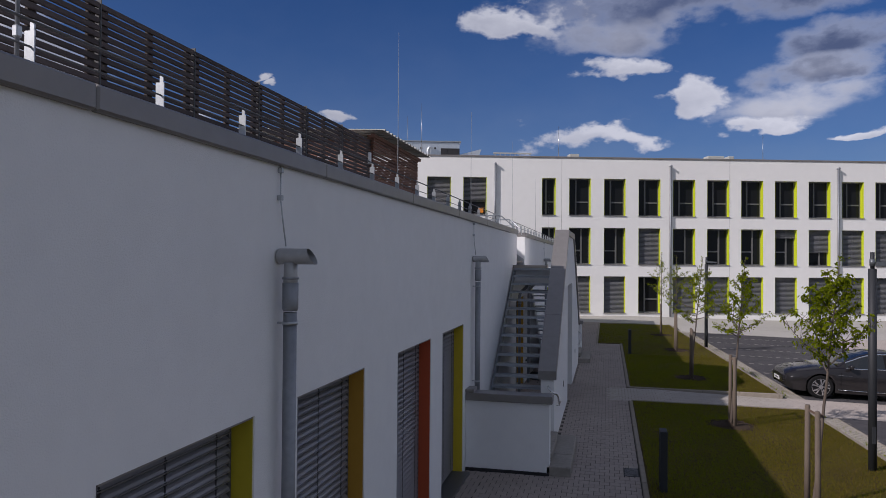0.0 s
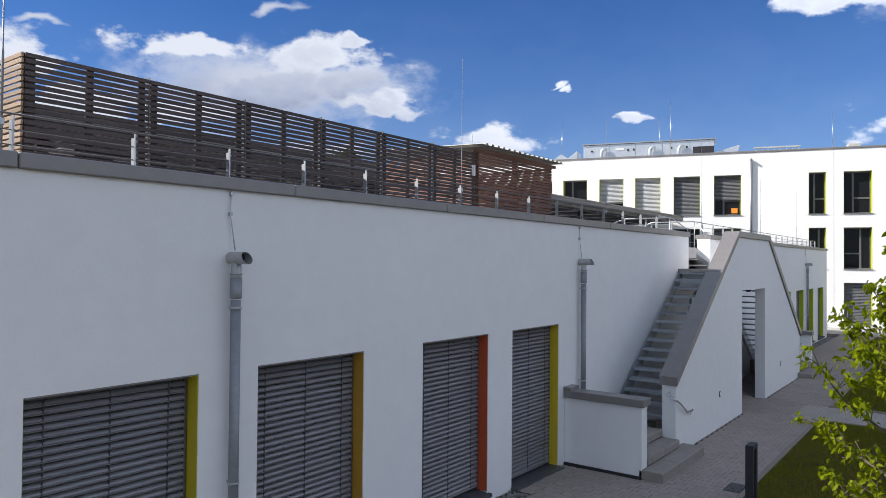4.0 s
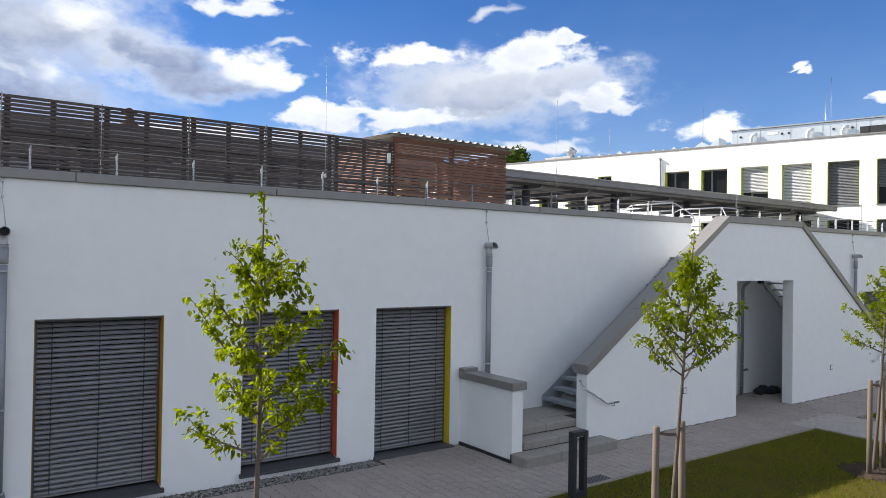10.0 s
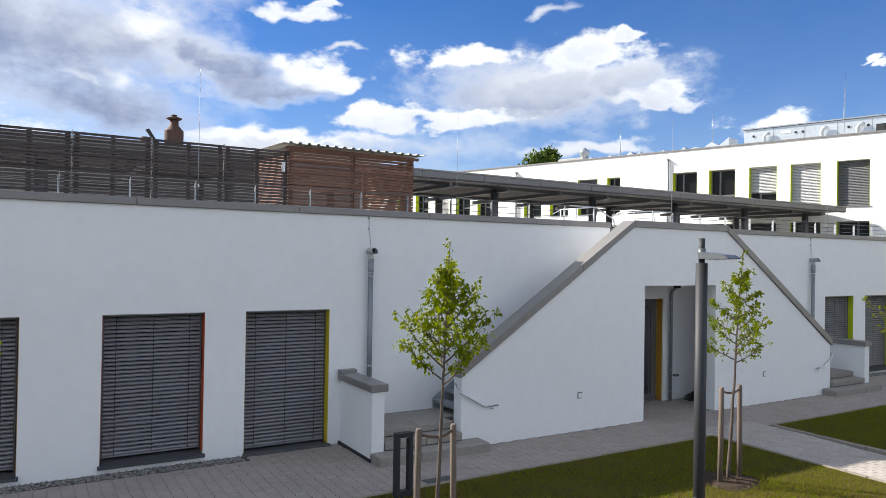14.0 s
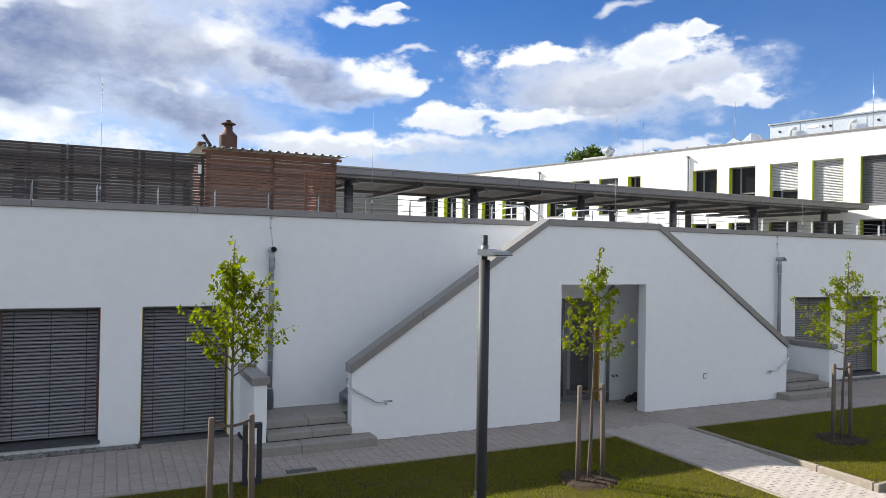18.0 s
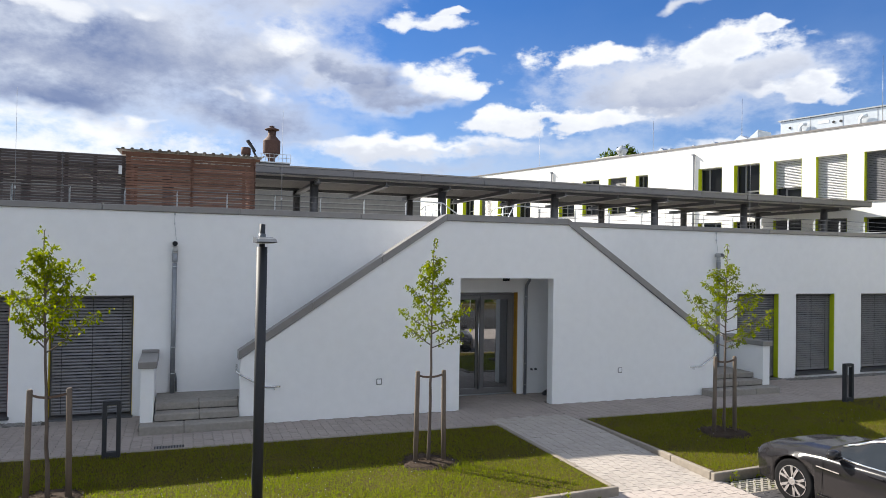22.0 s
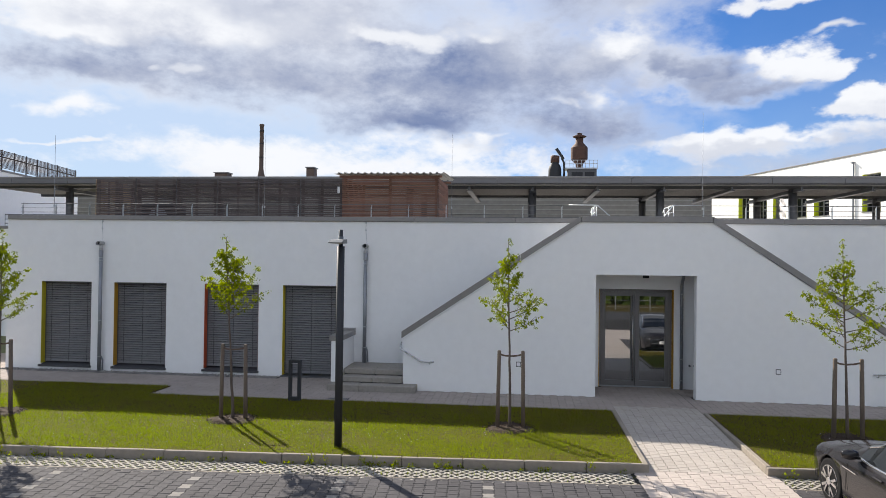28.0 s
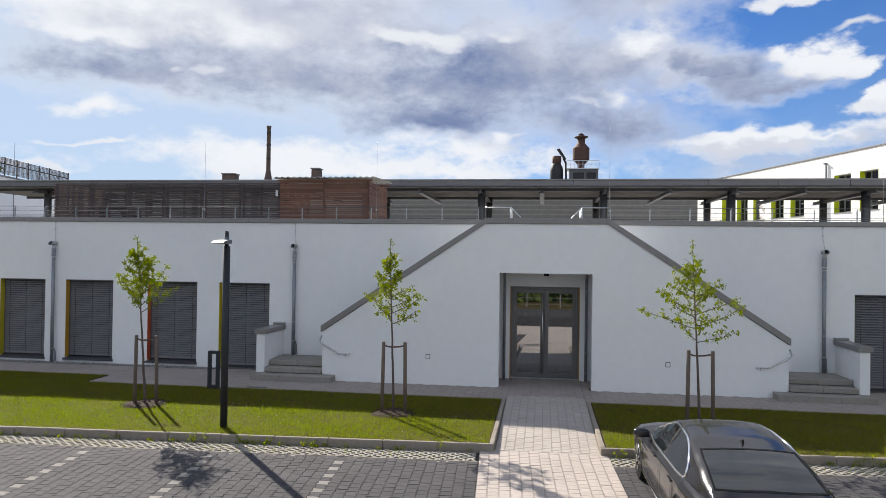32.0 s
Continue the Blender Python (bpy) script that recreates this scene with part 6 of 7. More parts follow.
def big_tree(x, y, height, radius, seed, label, z=0.0, count=5200, leaf=0.34):
    rnd = random.Random(seed)
    t = thing("tree", label, "tree", "far trees", x=x, y=y, z=z)
    part("trunk", Shape().ring_tube([(0, 0, -0.1), (0.1, 0, height * 0.3), (0, 0.1, height * 0.65)], [radius * 0.07, radius * 0.055, radius * 0.02], 8), BARK, t)
    cl = []
    for i in range(26):
        a, f = rnd.uniform(0, 6.28), rnd.random()
        r = radius * math.sqrt(rnd.random()) * (0.95 - 0.55 * f)
        cl.append((Vector((r * math.cos(a), r * math.sin(a), height * (0.42 + 0.5 * f))), radius * rnd.uniform(0.2, 0.36)))
    s, lim = Shape(), Shape()
    for c, r in cl:
        lim.ring_tube([(0, 0, height * 0.35), tuple(c * 0.6 + Vector((0, 0, height * 0.12))), tuple(c)], [radius * 0.03, radius * 0.018, 0.01], 5)
    for i in range(count):
        c, r = rnd.choice(cl)
        d = Vector((rnd.gauss(0, 1), rnd.gauss(0, 1), rnd.gauss(0, 1))).normalized()
        p = c + d * r * rnd.uniform(0.55, 1.08)
        a = Vector((rnd.uniform(-1, 1), rnd.uniform(-1, 1), rnd.uniform(-1, 1))).normalized() * leaf * rnd.uniform(0.5, 1.1)
        b_ = a.cross(d).normalized() * leaf * 0.4
        s.face([p - a, p + b_, p + a, p - b_])
    part("branch", lim, BARK, t)
    part("crown", s, LEAF_DARK, t, kind="stuff")


big_tree(45.6, 61.0, 18.4, 4.2, 3, "broad dark-green tree rising behind the office roof")
big_tree(-44.5, 33, 11.3, 3.0, 8, "dark-green tree behind the far wing", count=3000)


# greenery across the road, behind the camera's way
def far_hedge():
    rnd = random.Random(77)
    s = Shape()
    for i in range(9000):
        x = rnd.uniform(-70, 70)
        h = 2.2 + 1.6 * math.sin(x * 0.21) + 1.2 * math.sin(x * 0.53 + 1)
        z = rnd.uniform(0, max(1.2, h))
        y = -39 + rnd.gauss(0, 0.7)
        a = Vector((rnd.uniform(-1, 1), rnd.uniform(-0.4, 0.4), rnd.uniform(-1, 1))).normalized() * 0.42
        b_ = Vector((-a.z, 0.2, a.x)) * 0.6
        p = Vector((x, y, z - 0.3))
        s.face([p - a, p + b_, p + a, p - b_])
    o = part("hedge", s, LEAF_DARK)
    tagged(o, "dense green hedge across the access road", "hedge", kind="stuff")


far_hedge()
fe = thing("mesh_fence", "grey mesh fence along the far side of the road", "fence")
for i in range(40):
    x = -50 + i * 2.5
    part("post", Shape().box(x - 0.03, x + 0.03, -32.03, -31.97, -0.33, 1.3), STEEL, fe)
for z in (-0.1, 0.4, 0.9, 1.25):
    part("wire", Shape().box(-50, 47.5, -32.01, -31.99, z, z + 0.02), STEEL, fe)
g = Shape().box(-80, 24, -60, -30.001, -0.45, -0.32)
structure("verge", g, TURF, "rough green verge across the access road", "verge")


# ---- parked car ----
def lerp_list(pts, y):
    pts = sorted(pts)
    if y <= pts[0][0]:
        return pts[0][1]
    for (a, va), (b_, vb) in zip(pts, pts[1:]):
        if y <= b_:
            f = (y - a) / (b_ - a)
            f = f * f * (3 - 2 * f) * 0.35 + f * 0.65
            return va + (vb - va) * f
    return pts[-1][1]


def parked_car(x, y, turn):
    t = thing("parked_car", "dark grey metallic fastback saloon parked nose to the lawn", "car", x=x, y=y, z=fall(y) - 0.004, rz=turn)
    t.scale = (0.94, 0.97, 0.93)
    t.rotation_euler = (math.atan(SLOPE), 0, radians(turn))
    YF, YR, R = 1.42, -1.42, 0.345
    half = [(-2.51, 0.62), (-2.47, 0.72), (-2.3, 0.83), (-1.9, 0.905), (-1.42, 0.93), (-0.5, 0.925), (0.6, 0.93), (1.42, 0.935), (1.9, 0.90), (2.15, 0.83), (2.30, 0.70), (2.35, 0.55)]
    low = [(-2.51, 0.42), (-2.4, 0.28), (-1.9, 0.22), (0, 0.19), (1.9, 0.2), (2.25, 0.24), (2.35, 0.36)]
    shoulder = [(-2.51, 0.90), (-2.3, 0.96), (-1.42, 0.965), (0, 0.93), (0.8, 0.895), (1.42, 0.83), (2.0, 0.72), (2.25, 0.64), (2.35, 0.56)]
    top = [(-2.51, 0.97), (-2.42, 1.06), (-2.2, 1.08), (-1.9, 1.06), (0.6, 0.98), (0.95, 1.005), (1.42, 0.955), (2.0, 0.84), (2.25, 0.73), (2.35, 0.62)]

    def bottom(yy):
        z = lerp_list(low, yy)
        for yw in (YF, YR):
            dd = abs(yy - yw)
            if dd < 0.385:
                z = max(z, R + math.sqrt(0.385 ** 2 - dd * dd))
        return z
    ys = sorted({round(-2.51 + 4.86 * i / 66, 4) for i in range(67)} | {round(yw + 0.385 * math.cos(a * math.pi / 14), 4) for yw in (YF, YR) for a in range(15)})
    s = Shape()
    rings = []
    for yy in ys:
        w, zb, zs, zt = lerp_list(half, yy), bottom(yy), lerp_list(shoulder, yy), lerp_list(top, yy)
        zm = max(zb + 0.02, 0.58)
        zm = min(zm, zs - 0.03)
        prof = [(w * 0.955, zb), (w * 0.985, zb + (zm - zb) * 0.45), (w, zm), (w * 0.99, zs - 0.09 if zs - 0.09 > zm else zm + 0.01), (w * 0.955, zs), (w * 0.86, zs + (zt - zs) * 0.55), (w * 0.55, zs + (zt - zs) * 0.92), (0, zt)]
        ring = [(px, yy, pz) for px, pz in prof] + [(-px, yy, pz) for px, pz in prof[-2::-1]]
        n = len(s.v)
        s.v += ring
        rings.append([n + i for i in range(len(ring))])
    for a, b_ in zip(rings, rings[1:]):
        for i in range(len(a) - 1):
            s.smooth.add(len(s.f))
            s.f.append((a[i], a[i + 1], b_[i + 1], b_[i]))
    s.f.append(tuple(rings[0]))
    s.f.append(tuple(reversed(rings[-1])))
    body = part("body", s, CARPAINT, t)
    part("underbody", Shape().box(-0.80, 0.80, -2.3, 2.15, 0.2, 0.62), CARBLACK, t)
    # cabin
    roof = [(-2.45, 0.98), (-2.25, 1.075), (-2.0, 1.165), (-1.6, 1.295), (-1.2, 1.385), (-0.8, 1.435), (-0.4, 1.452), (0.0, 1.43), (0.3, 1.34), (0.6, 1.205), (0.95, 1.01)]
    rail = [(-2.45, 0.64), (-2.25, 0.71), (-1.6, 0.675), (-1.1, 0.635), (-0.6, 0.60), (0.0, 0.575), (0.5, 0.63), (0.95, 0.72)]
    belt = [(-2.45, 0.66), (-2.25, 0.74), (-1.8, 0.80), (-1.0, 0.845), (0.4, 0.85), (0.95, 0.80)]
    beltz = [(-2.45, 0.93), (-2.25, 1.0), (-1.8, 1.03), (-1.0, 0.975), (0.4, 0.93), (0.95, 0.94)]
    cy = [-2.45 + 3.4 * i / 42 for i in range(43)]
    cab, rear, wind = Shape(), Shape(), Shape()
    cab.weld = rear.weld = wind.weld = True

    def pt(yy, row, sgn, out=0.0):
        zr, wr, wb, zb = lerp_list(roof, yy), lerp_list(rail, yy), lerp_list(belt, yy), lerp_list(beltz, yy)
        zrail = zr - 0.05 * min(1, (zr - zb) / 0.3) if zr > zb else zr
        tab = [(wb, zb), (wb + (wr - wb) * 0.45, zb + (zrail - zb) * 0.52), (wr + 0.02, zrail - 0.02), (wr - 0.05, zrail + 0.022), (wr * 0.5, zr - 0.006), (0, zr)]
        px, pz = tab[row]
        return (sgn * (px + out), yy, pz + out * 0.5)
    for i in range(42):
        a, b_ = cy[i], cy[i + 1]
        m = (a + b_) / 2
        for sgn in (-1, 1):
            for row in range(5):
                q = [pt(a, row, sgn), pt(b_, row, sgn), pt(b_, row + 1, sgn), pt(a, row + 1, sgn)]
                if row >= 3 and m > 0.02:
                    wind.face(q, True)
                elif row >= 3 and -2.12 < m < -1.22:
                    rear.face(q, True)
                else:
                    cab.face(q, True)
    part("cabin", cab, CARPAINT, t)
    part("rear_window", rear, CARGLASS, t)
    part("windscreen", wind, CARGLASS, t)
    panes = [yy for yy in cy if -2.12 - 0.041 < yy < -1.22 + 0.041]
    for sgn in (-1, 1):
        part("window_seal", Shape().face_strip([pt(yy, 3, sgn, 0.006) for yy in panes], [Vector(pt(yy, 3, sgn, 0.006)).lerp(Vector(pt(yy, 4, sgn, 0.006)), 0.09) for yy in panes]), CARBLACK, t)
    for yy, dy in ((panes[0], 0.03), (panes[-1], -0.035)):
        part("window_seal", Shape().face_strip(*[[pt(y2, r, sg, 0.0065) for r, sg in ((3, -1), (4, -1), (5, -1), (4, 1), (3, 1))] for y2 in (yy, yy + dy)]), CARBLACK, t)

    def edge(yy, f, sgn, out):
        """A point on the cabin side, the share f of the way from belt to roof rail."""
        f *= 1.0 if yy > -0.7 else math.sqrt(max(0.0, 1 - ((-0.7 - yy) / 0.70) ** 2)) * 0.97 + 0.03
        p0, p1, p2 = (Vector(pt(yy, r, sgn, out)) for r in range(3))
        return p0.lerp(p1, f * 2) if f < 0.5 else p1.lerp(p2, f * 2 - 1)
    for sgn in (-1, 1):
        for y0, y1 in ((-1.40, -0.34), (-0.26, 0.74)):
            gl = Shape()
            gl.weld = True
            ny = 22
            for i in range(ny):
                ya, yb = y0 + (y1 - y0) * i / ny, y0 + (y1 - y0) * (i + 1) / ny
                for fa, fb in ((0.0, 0.33), (0.33, 0.66), (0.66, 1.0)):
                    gl.face([edge(ya, fa, sgn, 0.004), edge(yb, fa, sgn, 0.004), edge(yb, fb, sgn, 0.004), edge(ya, fb, sgn, 0.004)], True)
            part("side_window", gl, CARGLASS, t)
        part("door_pillar", Shape().face_strip([edge(-0.34, f, sgn, 0.004) for f in (0, 0.5, 1)], [edge(-0.26, f, sgn, 0.004) for f in (0, 0.5, 1)]), CARBLACK, t)
        run = [-1.40 + 2.14 * i / 30 for i in range(31)]
        part("chrome_strip", Shape().ring_tube([edge(yy, 0, sgn, 0.006) for yy in run], 0.019, 6), CHROME, t, "bright chrome window strip")
        part("chrome_strip", Shape().ring_tube([edge(yy, 1, sgn, 0.006) for yy in run], 0.019, 6), CHROME, t, "bright chrome window strip")
        part("sill_strip", Shape().ring_tube([(sgn * 0.925, -1.0, 0.30), (sgn * 0.93, 0.0, 0.285), (sgn * 0.93, 0.98, 0.30)], 0.011, 6), CHROME, t, "chrome sill strip")
        part("side_vent", Shape().box(sgn * 0.925, sgn * 0.945, 0.62, 1.0, 0.72, 0.735), CHROME, t)
        mir = part("door_mirror", Shape().lathe([(0.02, -0.085), (0.085, -0.06), (0.105, 0.0), (0.09, 0.06), (0.02, 0.085)], 0, 0, 12), CARPAINT, t)
        mir.matrix_basis = pose(sgn * 1.0, 0.67, 1.0) @ Matrix.Diagonal((1.25, 0.75, 0.9, 1))
        part("mirror_arm", Shape().box(sgn * 0.86, sgn * 0.96, 0.63, 0.69, 0.94, 0.97, 0.005), CARBLACK, t)
        for yy in (0.08, -0.98):
            part("door_handle", Shape().box(sgn * 0.915, sgn * 0.945, yy - 0.11, yy + 0.11, 0.835, 0.86, 0.008), CARPAINT, t)
        for yy in (0.9, -0.31, -1.15):
            part("door_gap", Shape().box(sgn * 0.9335, sgn * 0.9365, yy - 0.003, yy + 0.003, 0.40, 0.84), CARBLACK, t)
        part("headlight", Shape().box(sgn * 0.52, sgn * 0.76, 2.06, 2.20, 0.60, 0.67, 0.03), HEADLIGHT, t)
        part("tail_light", Shape().box(sgn * 0.42, sgn * 0.80, -2.46, -2.34, 0.86, 0.96, 0.03), REDLIGHT, t)
    part("grille", Shape().box(-0.55, 0.55, 2.30, 2.358, 0.40, 0.60, 0.02), CARBLACK, t)
    for i in range(4):
        part("grille_bar", Shape().box(-0.62, 0.62, 2.35, 2.366, 0.42 + i * 0.05, 0.432 + i * 0.05), CHROME, t)
    part("number_plate", Shape().box(-0.26, 0.26, 2.366, 2.376, 0.40, 0.51, 0.004), PLATE, t)
    part("plate_print", Shape().box(-0.18, 0.18, 2.376, 2.378, 0.43, 0.48), BAR, t)
    part("roof_antenna", Shape().prism([(-1.1, 1.395), (-1.0, 1.415), (-1.08, 1.45)], -0.012, 0.012, "x"), CARBLACK, t)
    part("bonnet_line", Shape().ring_tube([(0.5, 1.0, 0.985), (0.48, 1.6, 0.92), (0.42, 2.1, 0.79)], 0.004, 4), CARPAINT, t)
    tyre_me = Shape().ring_tube([(-0.115, 0, 0), (-0.105, 0, 0), (0.105, 0, 0), (0.115, 0, 0)], [R - 0.03, R, R, R - 0.03], 32).mesh("tyre", TYRE)
    rim_s = Shape().ring_tube([(0.112, 0, 0), (0.119, 0, 0)], [0.245, 0.245], 32)
    hub_dark = Shape().ring_tube([(0.10, 0, 0), (0.1225, 0, 0)], [0.232, 0.232], 32)
    spokes = Shape()
    for i in range(5):
        a = 2 * math.pi * i / 5
        ca, sa = math.cos(a), math.sin(a)
        for off in (-0.24, 0.24):
            a2 = a + off
            c2, s2 = math.cos(a2), math.sin(a2)
            w = 0.021
            p = [(0.06 * ca, 0.06 * sa), (0.236 * c2, 0.236 * s2)]
            nx, ny = -(p[1][1] - p[0][1]), p[1][0] - p[0][0]
            nl = math.hypot(nx, ny)
            nx, ny = nx / nl * w, ny / nl * w
            q = [(p[0][0] - nx, p[0][1] - ny), (p[1][0] - nx, p[1][1] - ny), (p[1][0] + nx, p[1][1] + ny), (p[0][0] + nx, p[0][1] + ny)]
            spokes.prism(q, 0.1235, 0.134, "x")
    spokes.ring_tube([(0.1235, 0, 0), (0.137, 0, 0)], [0.07, 0.06], 16)
    rim_me, dark_me, spoke_me = rim_s.mesh("rim", RIM), hub_dark.mesh("wheel_well", CARBLACK), spokes.mesh("spokes", RIM)
    for sgn in (-1, 1):
        for yw in (YF, YR):
            wh = part("wheel", tyre_me, None, t)
            wh.matrix_basis = pose(sgn * 0.80, yw, R, random.uniform(0, 30), 0, 0 if sgn > 0 else 180)
            for nm, me in (("rim", rim_me), ("brake_disc", dark_me), ("spokes", spoke_me)):
                part(nm, me, None, wh)


parked_car(3.58, -8.12, 2.2)


# ---- pavings, gravel, grass: pieces by the thousand ----
def paver_shape(amp=0.0125, a=0.0875, h=0.165, jt=0.0036):
    """Outline of one waisted interlocking paver, about its middle."""
    w, k = a + amp - jt, a - amp - jt
    y = h / 2 - jt
    return [(-w, -y), (w, -y), (k, 0), (w, y), (-w, y), (-k, 0)]


OUT = paver_shape()


def paver_field(name, x0, x1, y0, y1, mat, label, yard=False, skip=None, mark=None, seed=1, zoff=0.0):
    """Interlocking pavers over a rectangle, joined into one mesh; mark picks those that go into a second, paler mesh."""
    rnd = np.random.default_rng(seed)
    vs, fs, vs2, fs2 = [], [], [], []
    nx = int((x1 - x0) / 0.175)
    for i in range(nx):
        cx = x0 + (i + 0.5) * (x1 - x0) / nx
        kx = (x1 - x0) / nx / 0.175
        ny = int((y1 - y0) / 0.165)
        off = 0.0825 if i % 2 else 0.0
        for j in range(ny + 2):
            cy = y0 + (j + 0.5) * 0.165 - off
            if cy - 0.0825 > y1 - 0.02 or (skip and skip(cx, cy)):
                continue
            V, F = (vs2, fs2) if mark and mark(cx, cy, i, j) else (vs, fs)
            z = zoff + fall(cy) + rnd.normal(0, 0.0012)
            tx, ty = rnd.normal(0, 0.004, 2)
            ty += SLOPE if -12.2 < cy < BREAK else 0.0
            n = len(V)
            for px, py in OUT:
                V.append((cx + px * kx, min(max(cy + py, y0), y1), z - 0.005 + tx * px + ty * py))
            for px, py in OUT:
                V.append((cx + px * 0.97 * kx, min(max(cy + py * 0.97, y0), y1), z + tx * px + ty * py))
            F.append(tuple(n + 6 + k for k in range(6)))
            for k in range(6):
                m = (k + 1) % 6
                F.append((n + k, n + m, n + 6 + m, n + 6 + k))
    made = []
    for V, F, mt in ((vs, fs, mat), (vs2, fs2, PAVERMARK)):
        if V:
            me = bpy.data.meshes.new(name)
            me.from_pydata(V, [], F)
            me.materials.append(mt)
            o = new(name, me)
            tagged(o, label if mt is mat else "pale pavers marking the parking bays", "pavers", kind="stuff")
            if yard:
                o.matrix_world = YARD
            made.append(o)
    return made


PATH_X0, PATH_X1, PATH_Y0 = 0.30, 2.17, -5.74


def in_steps(x, y):
    return (-6.58 < x < -4.50 or 6.90 < x < 8.98) and y > -0.33 or (0.0 < y < 0.27 and (-4.75 < x < 0.0 or 2.4 < x < 7.15))


paver_field("pavers", -16.8, PATH_X0, -1.55, 1.02, PAVER, "grey interlocking concrete pavers of the footpath", skip=in_steps, seed=3)
paver_field("pavers", PATH_X1, 23.9, -1.55, 1.02, PAVER, "grey interlocking concrete pavers of the footpath", skip=in_steps, seed=4)
paver_field("pavers", PATH_X0, PATH_X1, -1.30, 1.52, PAVER, "grey interlocking concrete pavers before the entrance door", seed=5, zoff=-0.003)
paver_field("pavers", -4.15, PATH_X0, 1.02, 1.38, PAVER, "grey interlocking concrete pavers under the stairs", seed=14)
paver_field("pavers", PATH_X1, 6.55, 1.02, 1.38, PAVER, "grey interlocking concrete pavers under the stairs", seed=15)
paver_field("pavers", -8.45, -6.7, 1.02, 1.375, PAVER, "grey interlocking concrete pavers before the tall window", seed=12)
paver_field("pavers", 9.1, 11.0, 1.02, 1.375, PAVER, "grey interlocking concrete pavers before the tall window", seed=13)
paver_field("pavers", -32, -16.8, -1.55, 4, PAVER, "grey interlocking concrete pavers beside the building", seed=6)

BAYS = [-2.32 - 2.29 * k for k in range(6)] + [4.62 + 2.29 * k for k in range(7)]


def bay_mark(x, y, i, j):
    return any(abs(x - b_) < 0.088 for b_ in BAYS) and j % 2 == 0 and y < -6.5 and y > -11.4


paver_field("pavers", -17, 0.03, -12.2, -6.28, PAVERD, "dark grey interlocking pavers of the parking bays", True, mark=bay_mark, seed=7)
paver_field("pavers", 2.31, 20.6, -12.2, -6.28, PAVERD, "dark grey interlocking pavers of the parking bays", True, mark=bay_mark, seed=8)
paver_field("pavers", 0.03, 2.31, -12.2, -5.57, PAVERL, "pale sand-grey pavers of the path through the bays", True, seed=9, zoff=-0.004)
paver_field("pavers", -17, 20.6, -16.5, -12.2, PAVERL, "pale pavers of the drive behind the bays", True, seed=10)

# the nearest pavers of the entrance path, one by one
pave = bpy.data.objects["pavement"]
s = Shape()
KX = (PATH_X1 - PATH_X0) / 11 / 0.175
s.v = [(px * KX, py, -0.005) for px, py in OUT] + [(px * 0.97 * KX, py * 0.97, 0.0) for px, py in OUT]
s.f = [tuple(range(6, 12))] + [(k, (k + 1) % 6, 6 + (k + 1) % 6, 6 + k) for k in range(6)]
pm = s.mesh("paver", PAVERO)
s.v = [(x_, max(y_, 0.002), z_) for x_, y_, z_ in s.v]
pm_half = s.mesh("paver", PAVERO)
nx = 11
for i in range(nx):
    cx = PATH_X0 + (i + 0.5) * (PATH_X1 - PATH_X0) / nx
    for j in range(29):
        cy = -5.70 + (j + 0.5) * 0.165 - (0.0825 if i % 2 else 0)
        if cy > -1.05:
            continue
        o = part("paver", pm_half if j == 0 and i % 2 else pm, None, pave)
        o.location = (cx, cy, fall(cy) + random.gauss(0, 0.0012))
        o.rotation_euler = (random.gauss(0, 0.004) + (SLOPE if cy < BREAK else 0.0), random.gauss(0, 0.004), random.gauss(0, 0.006))

# lattice stones between kerb and bays
s = Shape()
for x0, x1 in ((-17.0, 0.02), (2.32, 20.5)):
    n = int((x1 - x0) / 0.16)
    for i in range(n):
        x = x0 + (i + 0.5) * 0.16
        for r in range(4):
            y = -6.265 + r * 0.15
            for d in (-1, 1):
                dx, dy, w = 0.08, 0.077 * d, 0.018
                q = [(x - dx - w * 0.7 * d, y - dy + w * 0.7), (x - dx + w * 0.7 * d, y - dy - w * 0.7), (x + dx + w * 0.7 * d, y + dy - w * 0.7), (x + dx - w * 0.7 * d, y + dy + w * 0.7)]
                m = len(s.v)
                z = fall(y) - 0.004 + 0.001 * d
                s.v += [(a, b_, z) for a, b_ in q] + [(a, b_, z - 0.03) for a, b_ in q]
                s.f += [(m, m + 1, m + 2, m + 3), (m, m + 4, m + 5, m + 1), (m + 1, m + 5, m + 6, m + 2), (m + 2, m + 6, m + 7, m + 3), (m + 3, m + 7, m + 4, m)]
me = bpy.data.meshes.new("lattice_stones")
me.from_pydata(s.v, [], s.f)
me.materials.append(GRIDSTONE)
lattice = new("lattice_stones", me)
lattice.matrix_world = YARD
tagged(lattice, "pale concrete grass-grid stones between kerb and parking bays", "grid stones", kind="stuff")
kerb_run("kerb_bay_1", -17, -6.26, 0.02, -6.26, "flush pale edging row along the grid stones", width=0.05, z1=fall(-6.26) + 0.004).matrix_world = YARD
kerb_run("kerb_bay_2", 2.32, -6.26, 20.6, -6.26, "flush pale edging row along the grid stones", width=0.05, z1=fall(-6.26) + 0.004).matrix_world = YARD

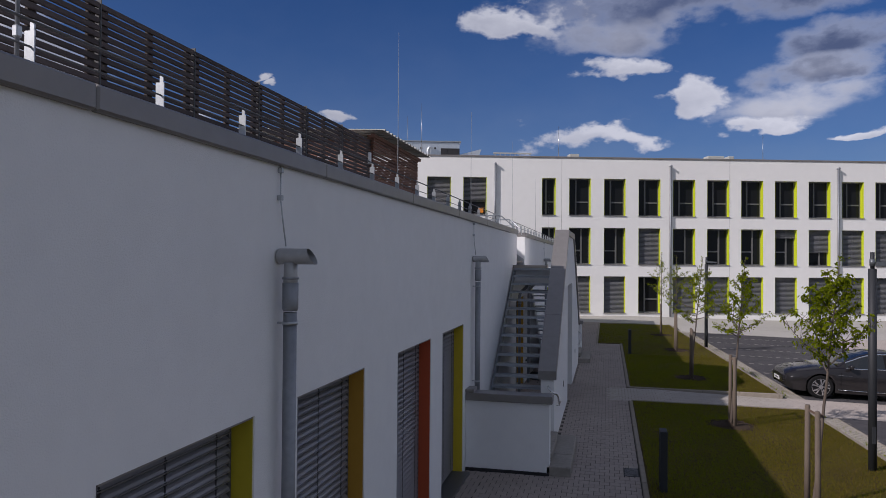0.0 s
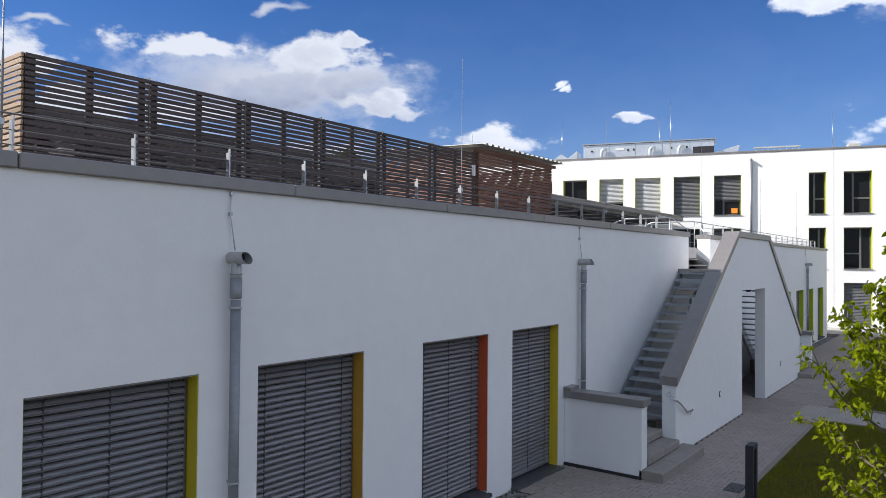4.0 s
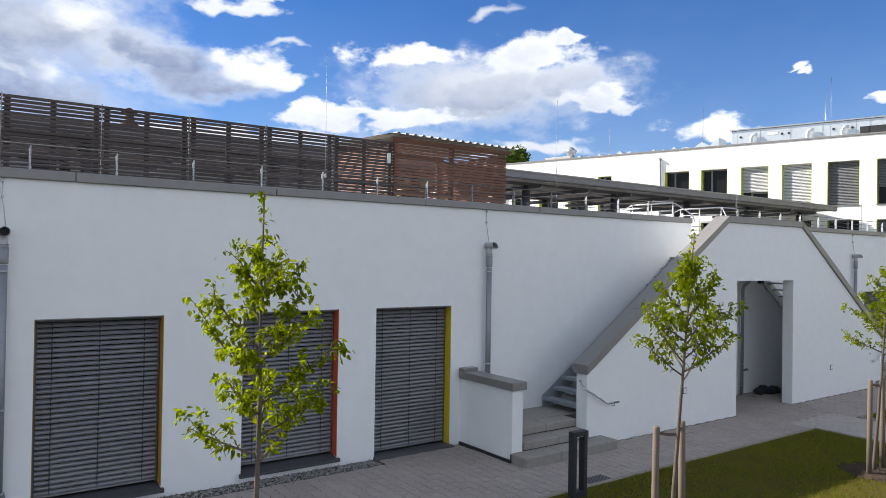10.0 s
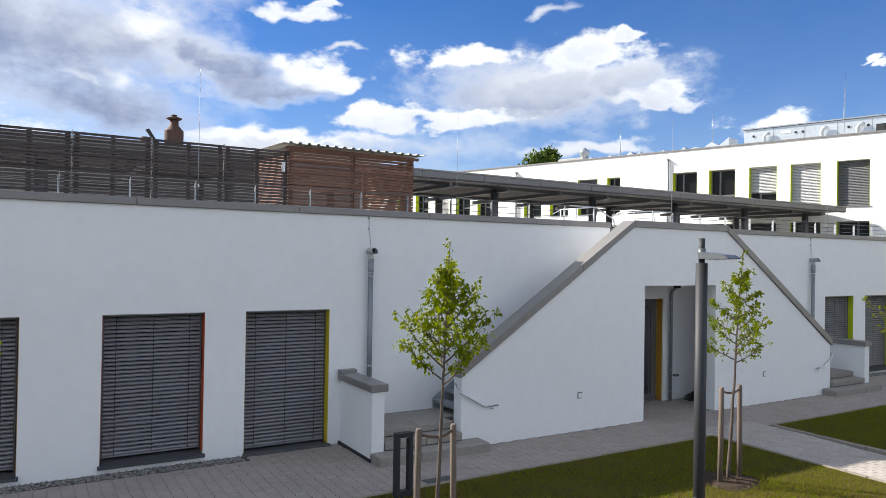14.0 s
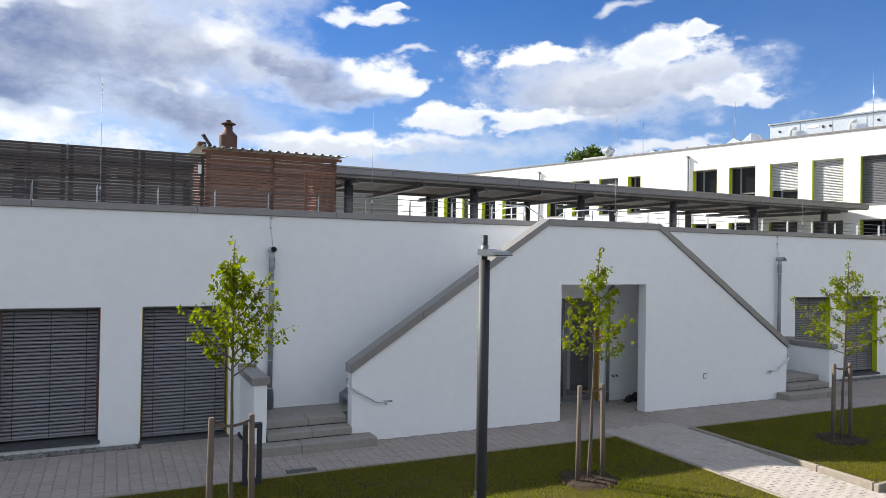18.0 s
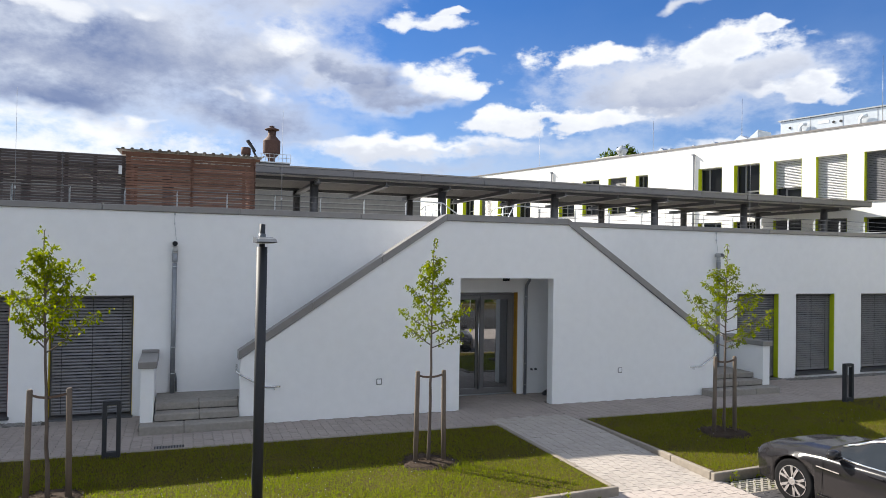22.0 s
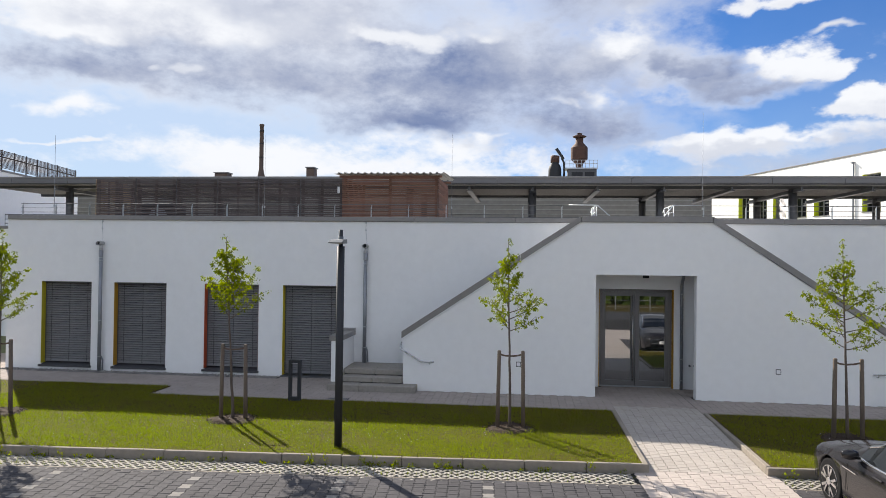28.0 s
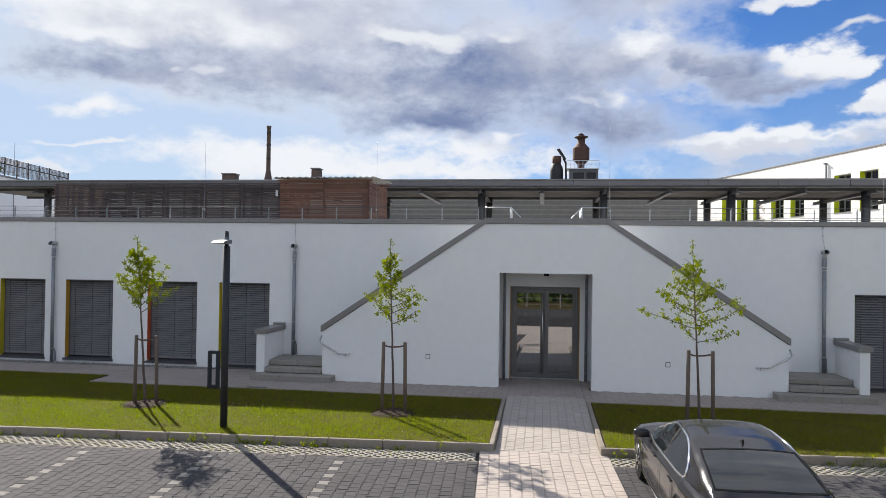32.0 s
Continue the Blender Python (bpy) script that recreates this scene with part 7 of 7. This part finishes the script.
# gravel strip along the wall
rnd = np.random.default_rng(21)
V, F = [], []
for x0, x1 in ((-16.8, -8.5), (11.0, 21.8)):
    for i in range(int((x1 - x0) * 260)):
        cx, cy = rnd.uniform(x0, x1), rnd.uniform(1.03, 1.37)
        r = rnd.uniform(0.012, 0.026)
        n = len(V)
        a = rnd.uniform(0, 6.28)
        for k in range(4):
            V.append((cx + r * math.cos(a + k * 1.57) * rnd.uniform(0.7, 1.2), cy + r * math.sin(a + k * 1.57) * rnd.uniform(0.7, 1.2), rnd.uniform(-0.01, 0.006)))
        V.append((cx + rnd.normal(0, r * 0.2), cy + rnd.normal(0, r * 0.2), r * 0.9))
        F += [(n, n + 1, n + 4), (n + 1, n + 2, n + 4), (n + 2, n + 3, n + 4), (n + 3, n, n + 4)]
me = bpy.data.meshes.new("gravel_strip")
me.from_pydata(V, [], F)
me.materials.append(GRAVEL)
tagged(new("gravel_strip", me), "grey gravel splash strip along the foot of the wall", "gravel", kind="stuff")


# grass blades
TREES = ((-12.62, -4.12), (-7.62, -3.90), (-2.02, -3.70), (4.32, -3.56), (11.3, -3.75), (17.2, -3.6))


def blades(name, rects, density, seed, hmin, hmax, mat, label, base=0.016, yard=False):
    rg = np.random.default_rng(seed)
    P = []
    for x0, x1, y0, y1 in rects:
        k = int((x1 - x0) * (y1 - y0) * density)
        P.append(np.column_stack([rg.uniform(x0, x1, k), rg.uniform(y0, y1, k)]))
    P = np.vstack(P)
    if not yard:
        P = P[P[:, 1] > kerb_line(P[:, 0]) + 0.10]
    for tx, ty in TREES:
        P = P[np.hypot(P[:, 0] - tx, P[:, 1] - ty) > 0.45]
    k = len(P)
    patch = 0.5 + 0.5 * np.sin(P[:, 0] * 1.7 + np.sin(P[:, 1] * 2.3)) * np.sin(P[:, 1] * 2.9 + P[:, 0] * 0.6)
    h = rg.uniform(hmin, hmax, k) * (0.7 + 0.6 * patch)
    a = rg.uniform(0, 6.283, k)
    lean = rg.normal(0, 0.45, (k, 2)) * h[:, None]
    w = rg.uniform(0.003, 0.006, k)
    dx, dy = np.cos(a) * w, np.sin(a) * w
    v = np.empty((k * 3, 3))
    v[0::3] = np.column_stack([P[:, 0] - dx, P[:, 1] - dy, np.full(k, base)])
    v[1::3] = np.column_stack([P[:, 0] + dx, P[:, 1] + dy, np.full(k, base)])
    v[2::3] = np.column_stack([P[:, 0] + lean[:, 0], P[:, 1] + lean[:, 1], base + h])
    me = bpy.data.meshes.new(name)
    me.from_pydata(v.tolist(), [], np.arange(k * 3).reshape(-1, 3).tolist())
    me.materials.append(mat)
    o = new(name, me)
    if yard:
        o.matrix_world = YARD
    tagged(o, label, "grass", kind="stuff")


blades("grass", [(-14, 0.17, -6.6, -1.68), (2.3, 9.5, -5.8, -1.68), (-14, -10.7, -1.68, -0.64)], 2600, 31, 0.022, 0.055, BLADE, "short lawn grass, yellow-green in the sun")
blades("grass", [(9.5, 23, -5.56, -1.68), (13.1, 23, -1.68, -0.64), (-24, -14, -7.1, -0.64)], 700, 32, 0.03, 0.065, BLADE, "short lawn grass of the farther strips")
blades("grass", [(-16, 0.0, -6.2, -5.66), (2.32, 20, -6.2, -5.66)], 190, 33, 0.025, 0.085, BLADE, "sparse grass in the grid stones", fall(-5.9) - 0.025, True)
blades("grass", [(-7.6 + dx, -7.6 + dx + 0.9, -4.3, -3.2) for dx in (-0.5, 5.3, 11.7)], 420, 35, 0.06, 0.14, BLADE, "longer grass tufts round the young trees")

# daisies and weeds
rnd = random.Random(41)
s = Shape()
for i in range(260):
    x = rnd.choice([rnd.gauss(-5.3, 0.8), rnd.gauss(-8.5, 1.6), rnd.uniform(-12, 0.1), rnd.uniform(2.4, 9)])
    y = kerb_line(x) + rnd.uniform(0.2, 2.6)
    if not (-14 < x < 0.15 or 2.35 < x < 20):
        continue
    z = 0.06 + rnd.uniform(0, 0.02)
    r = 0.005
    s.face([(x + r * math.cos(k * 1.047), y + r * math.sin(k * 1.047), z + 0.004 * math.sin(k)) for k in range(6)])
o = part("daisies", s, PLATE)
tagged(o, "tiny white daisies scattered in the lawn", "daisies", kind="stuff")
weeds = Shape()
for i in range(120):
    x = rnd.uniform(-15, 10)
    if -0.1 < x < 2.4:
        continue
    tall = rnd.choice((0.05, 0.07, 0.10, 0.18))
    root = Vector((x, kerb_line(x) - rnd.uniform(0.02, 0.12), fall(-5.8) - 0.015))
    for k in range(rnd.randint(10, 26)):
        leaf_at(weeds, root + Vector((rnd.gauss(0, 0.035), rnd.gauss(0, 0.025), rnd.uniform(0.0, tall))), Vector((rnd.uniform(-1, 1), rnd.uniform(-1, 1), rnd.uniform(0.3, 2.0))), rnd.uniform(0.02, 0.05), rnd)
tagged(part("weeds", weeds, LEAF), "small yellow-green weeds growing along the kerb joint", "weeds", kind="stuff")
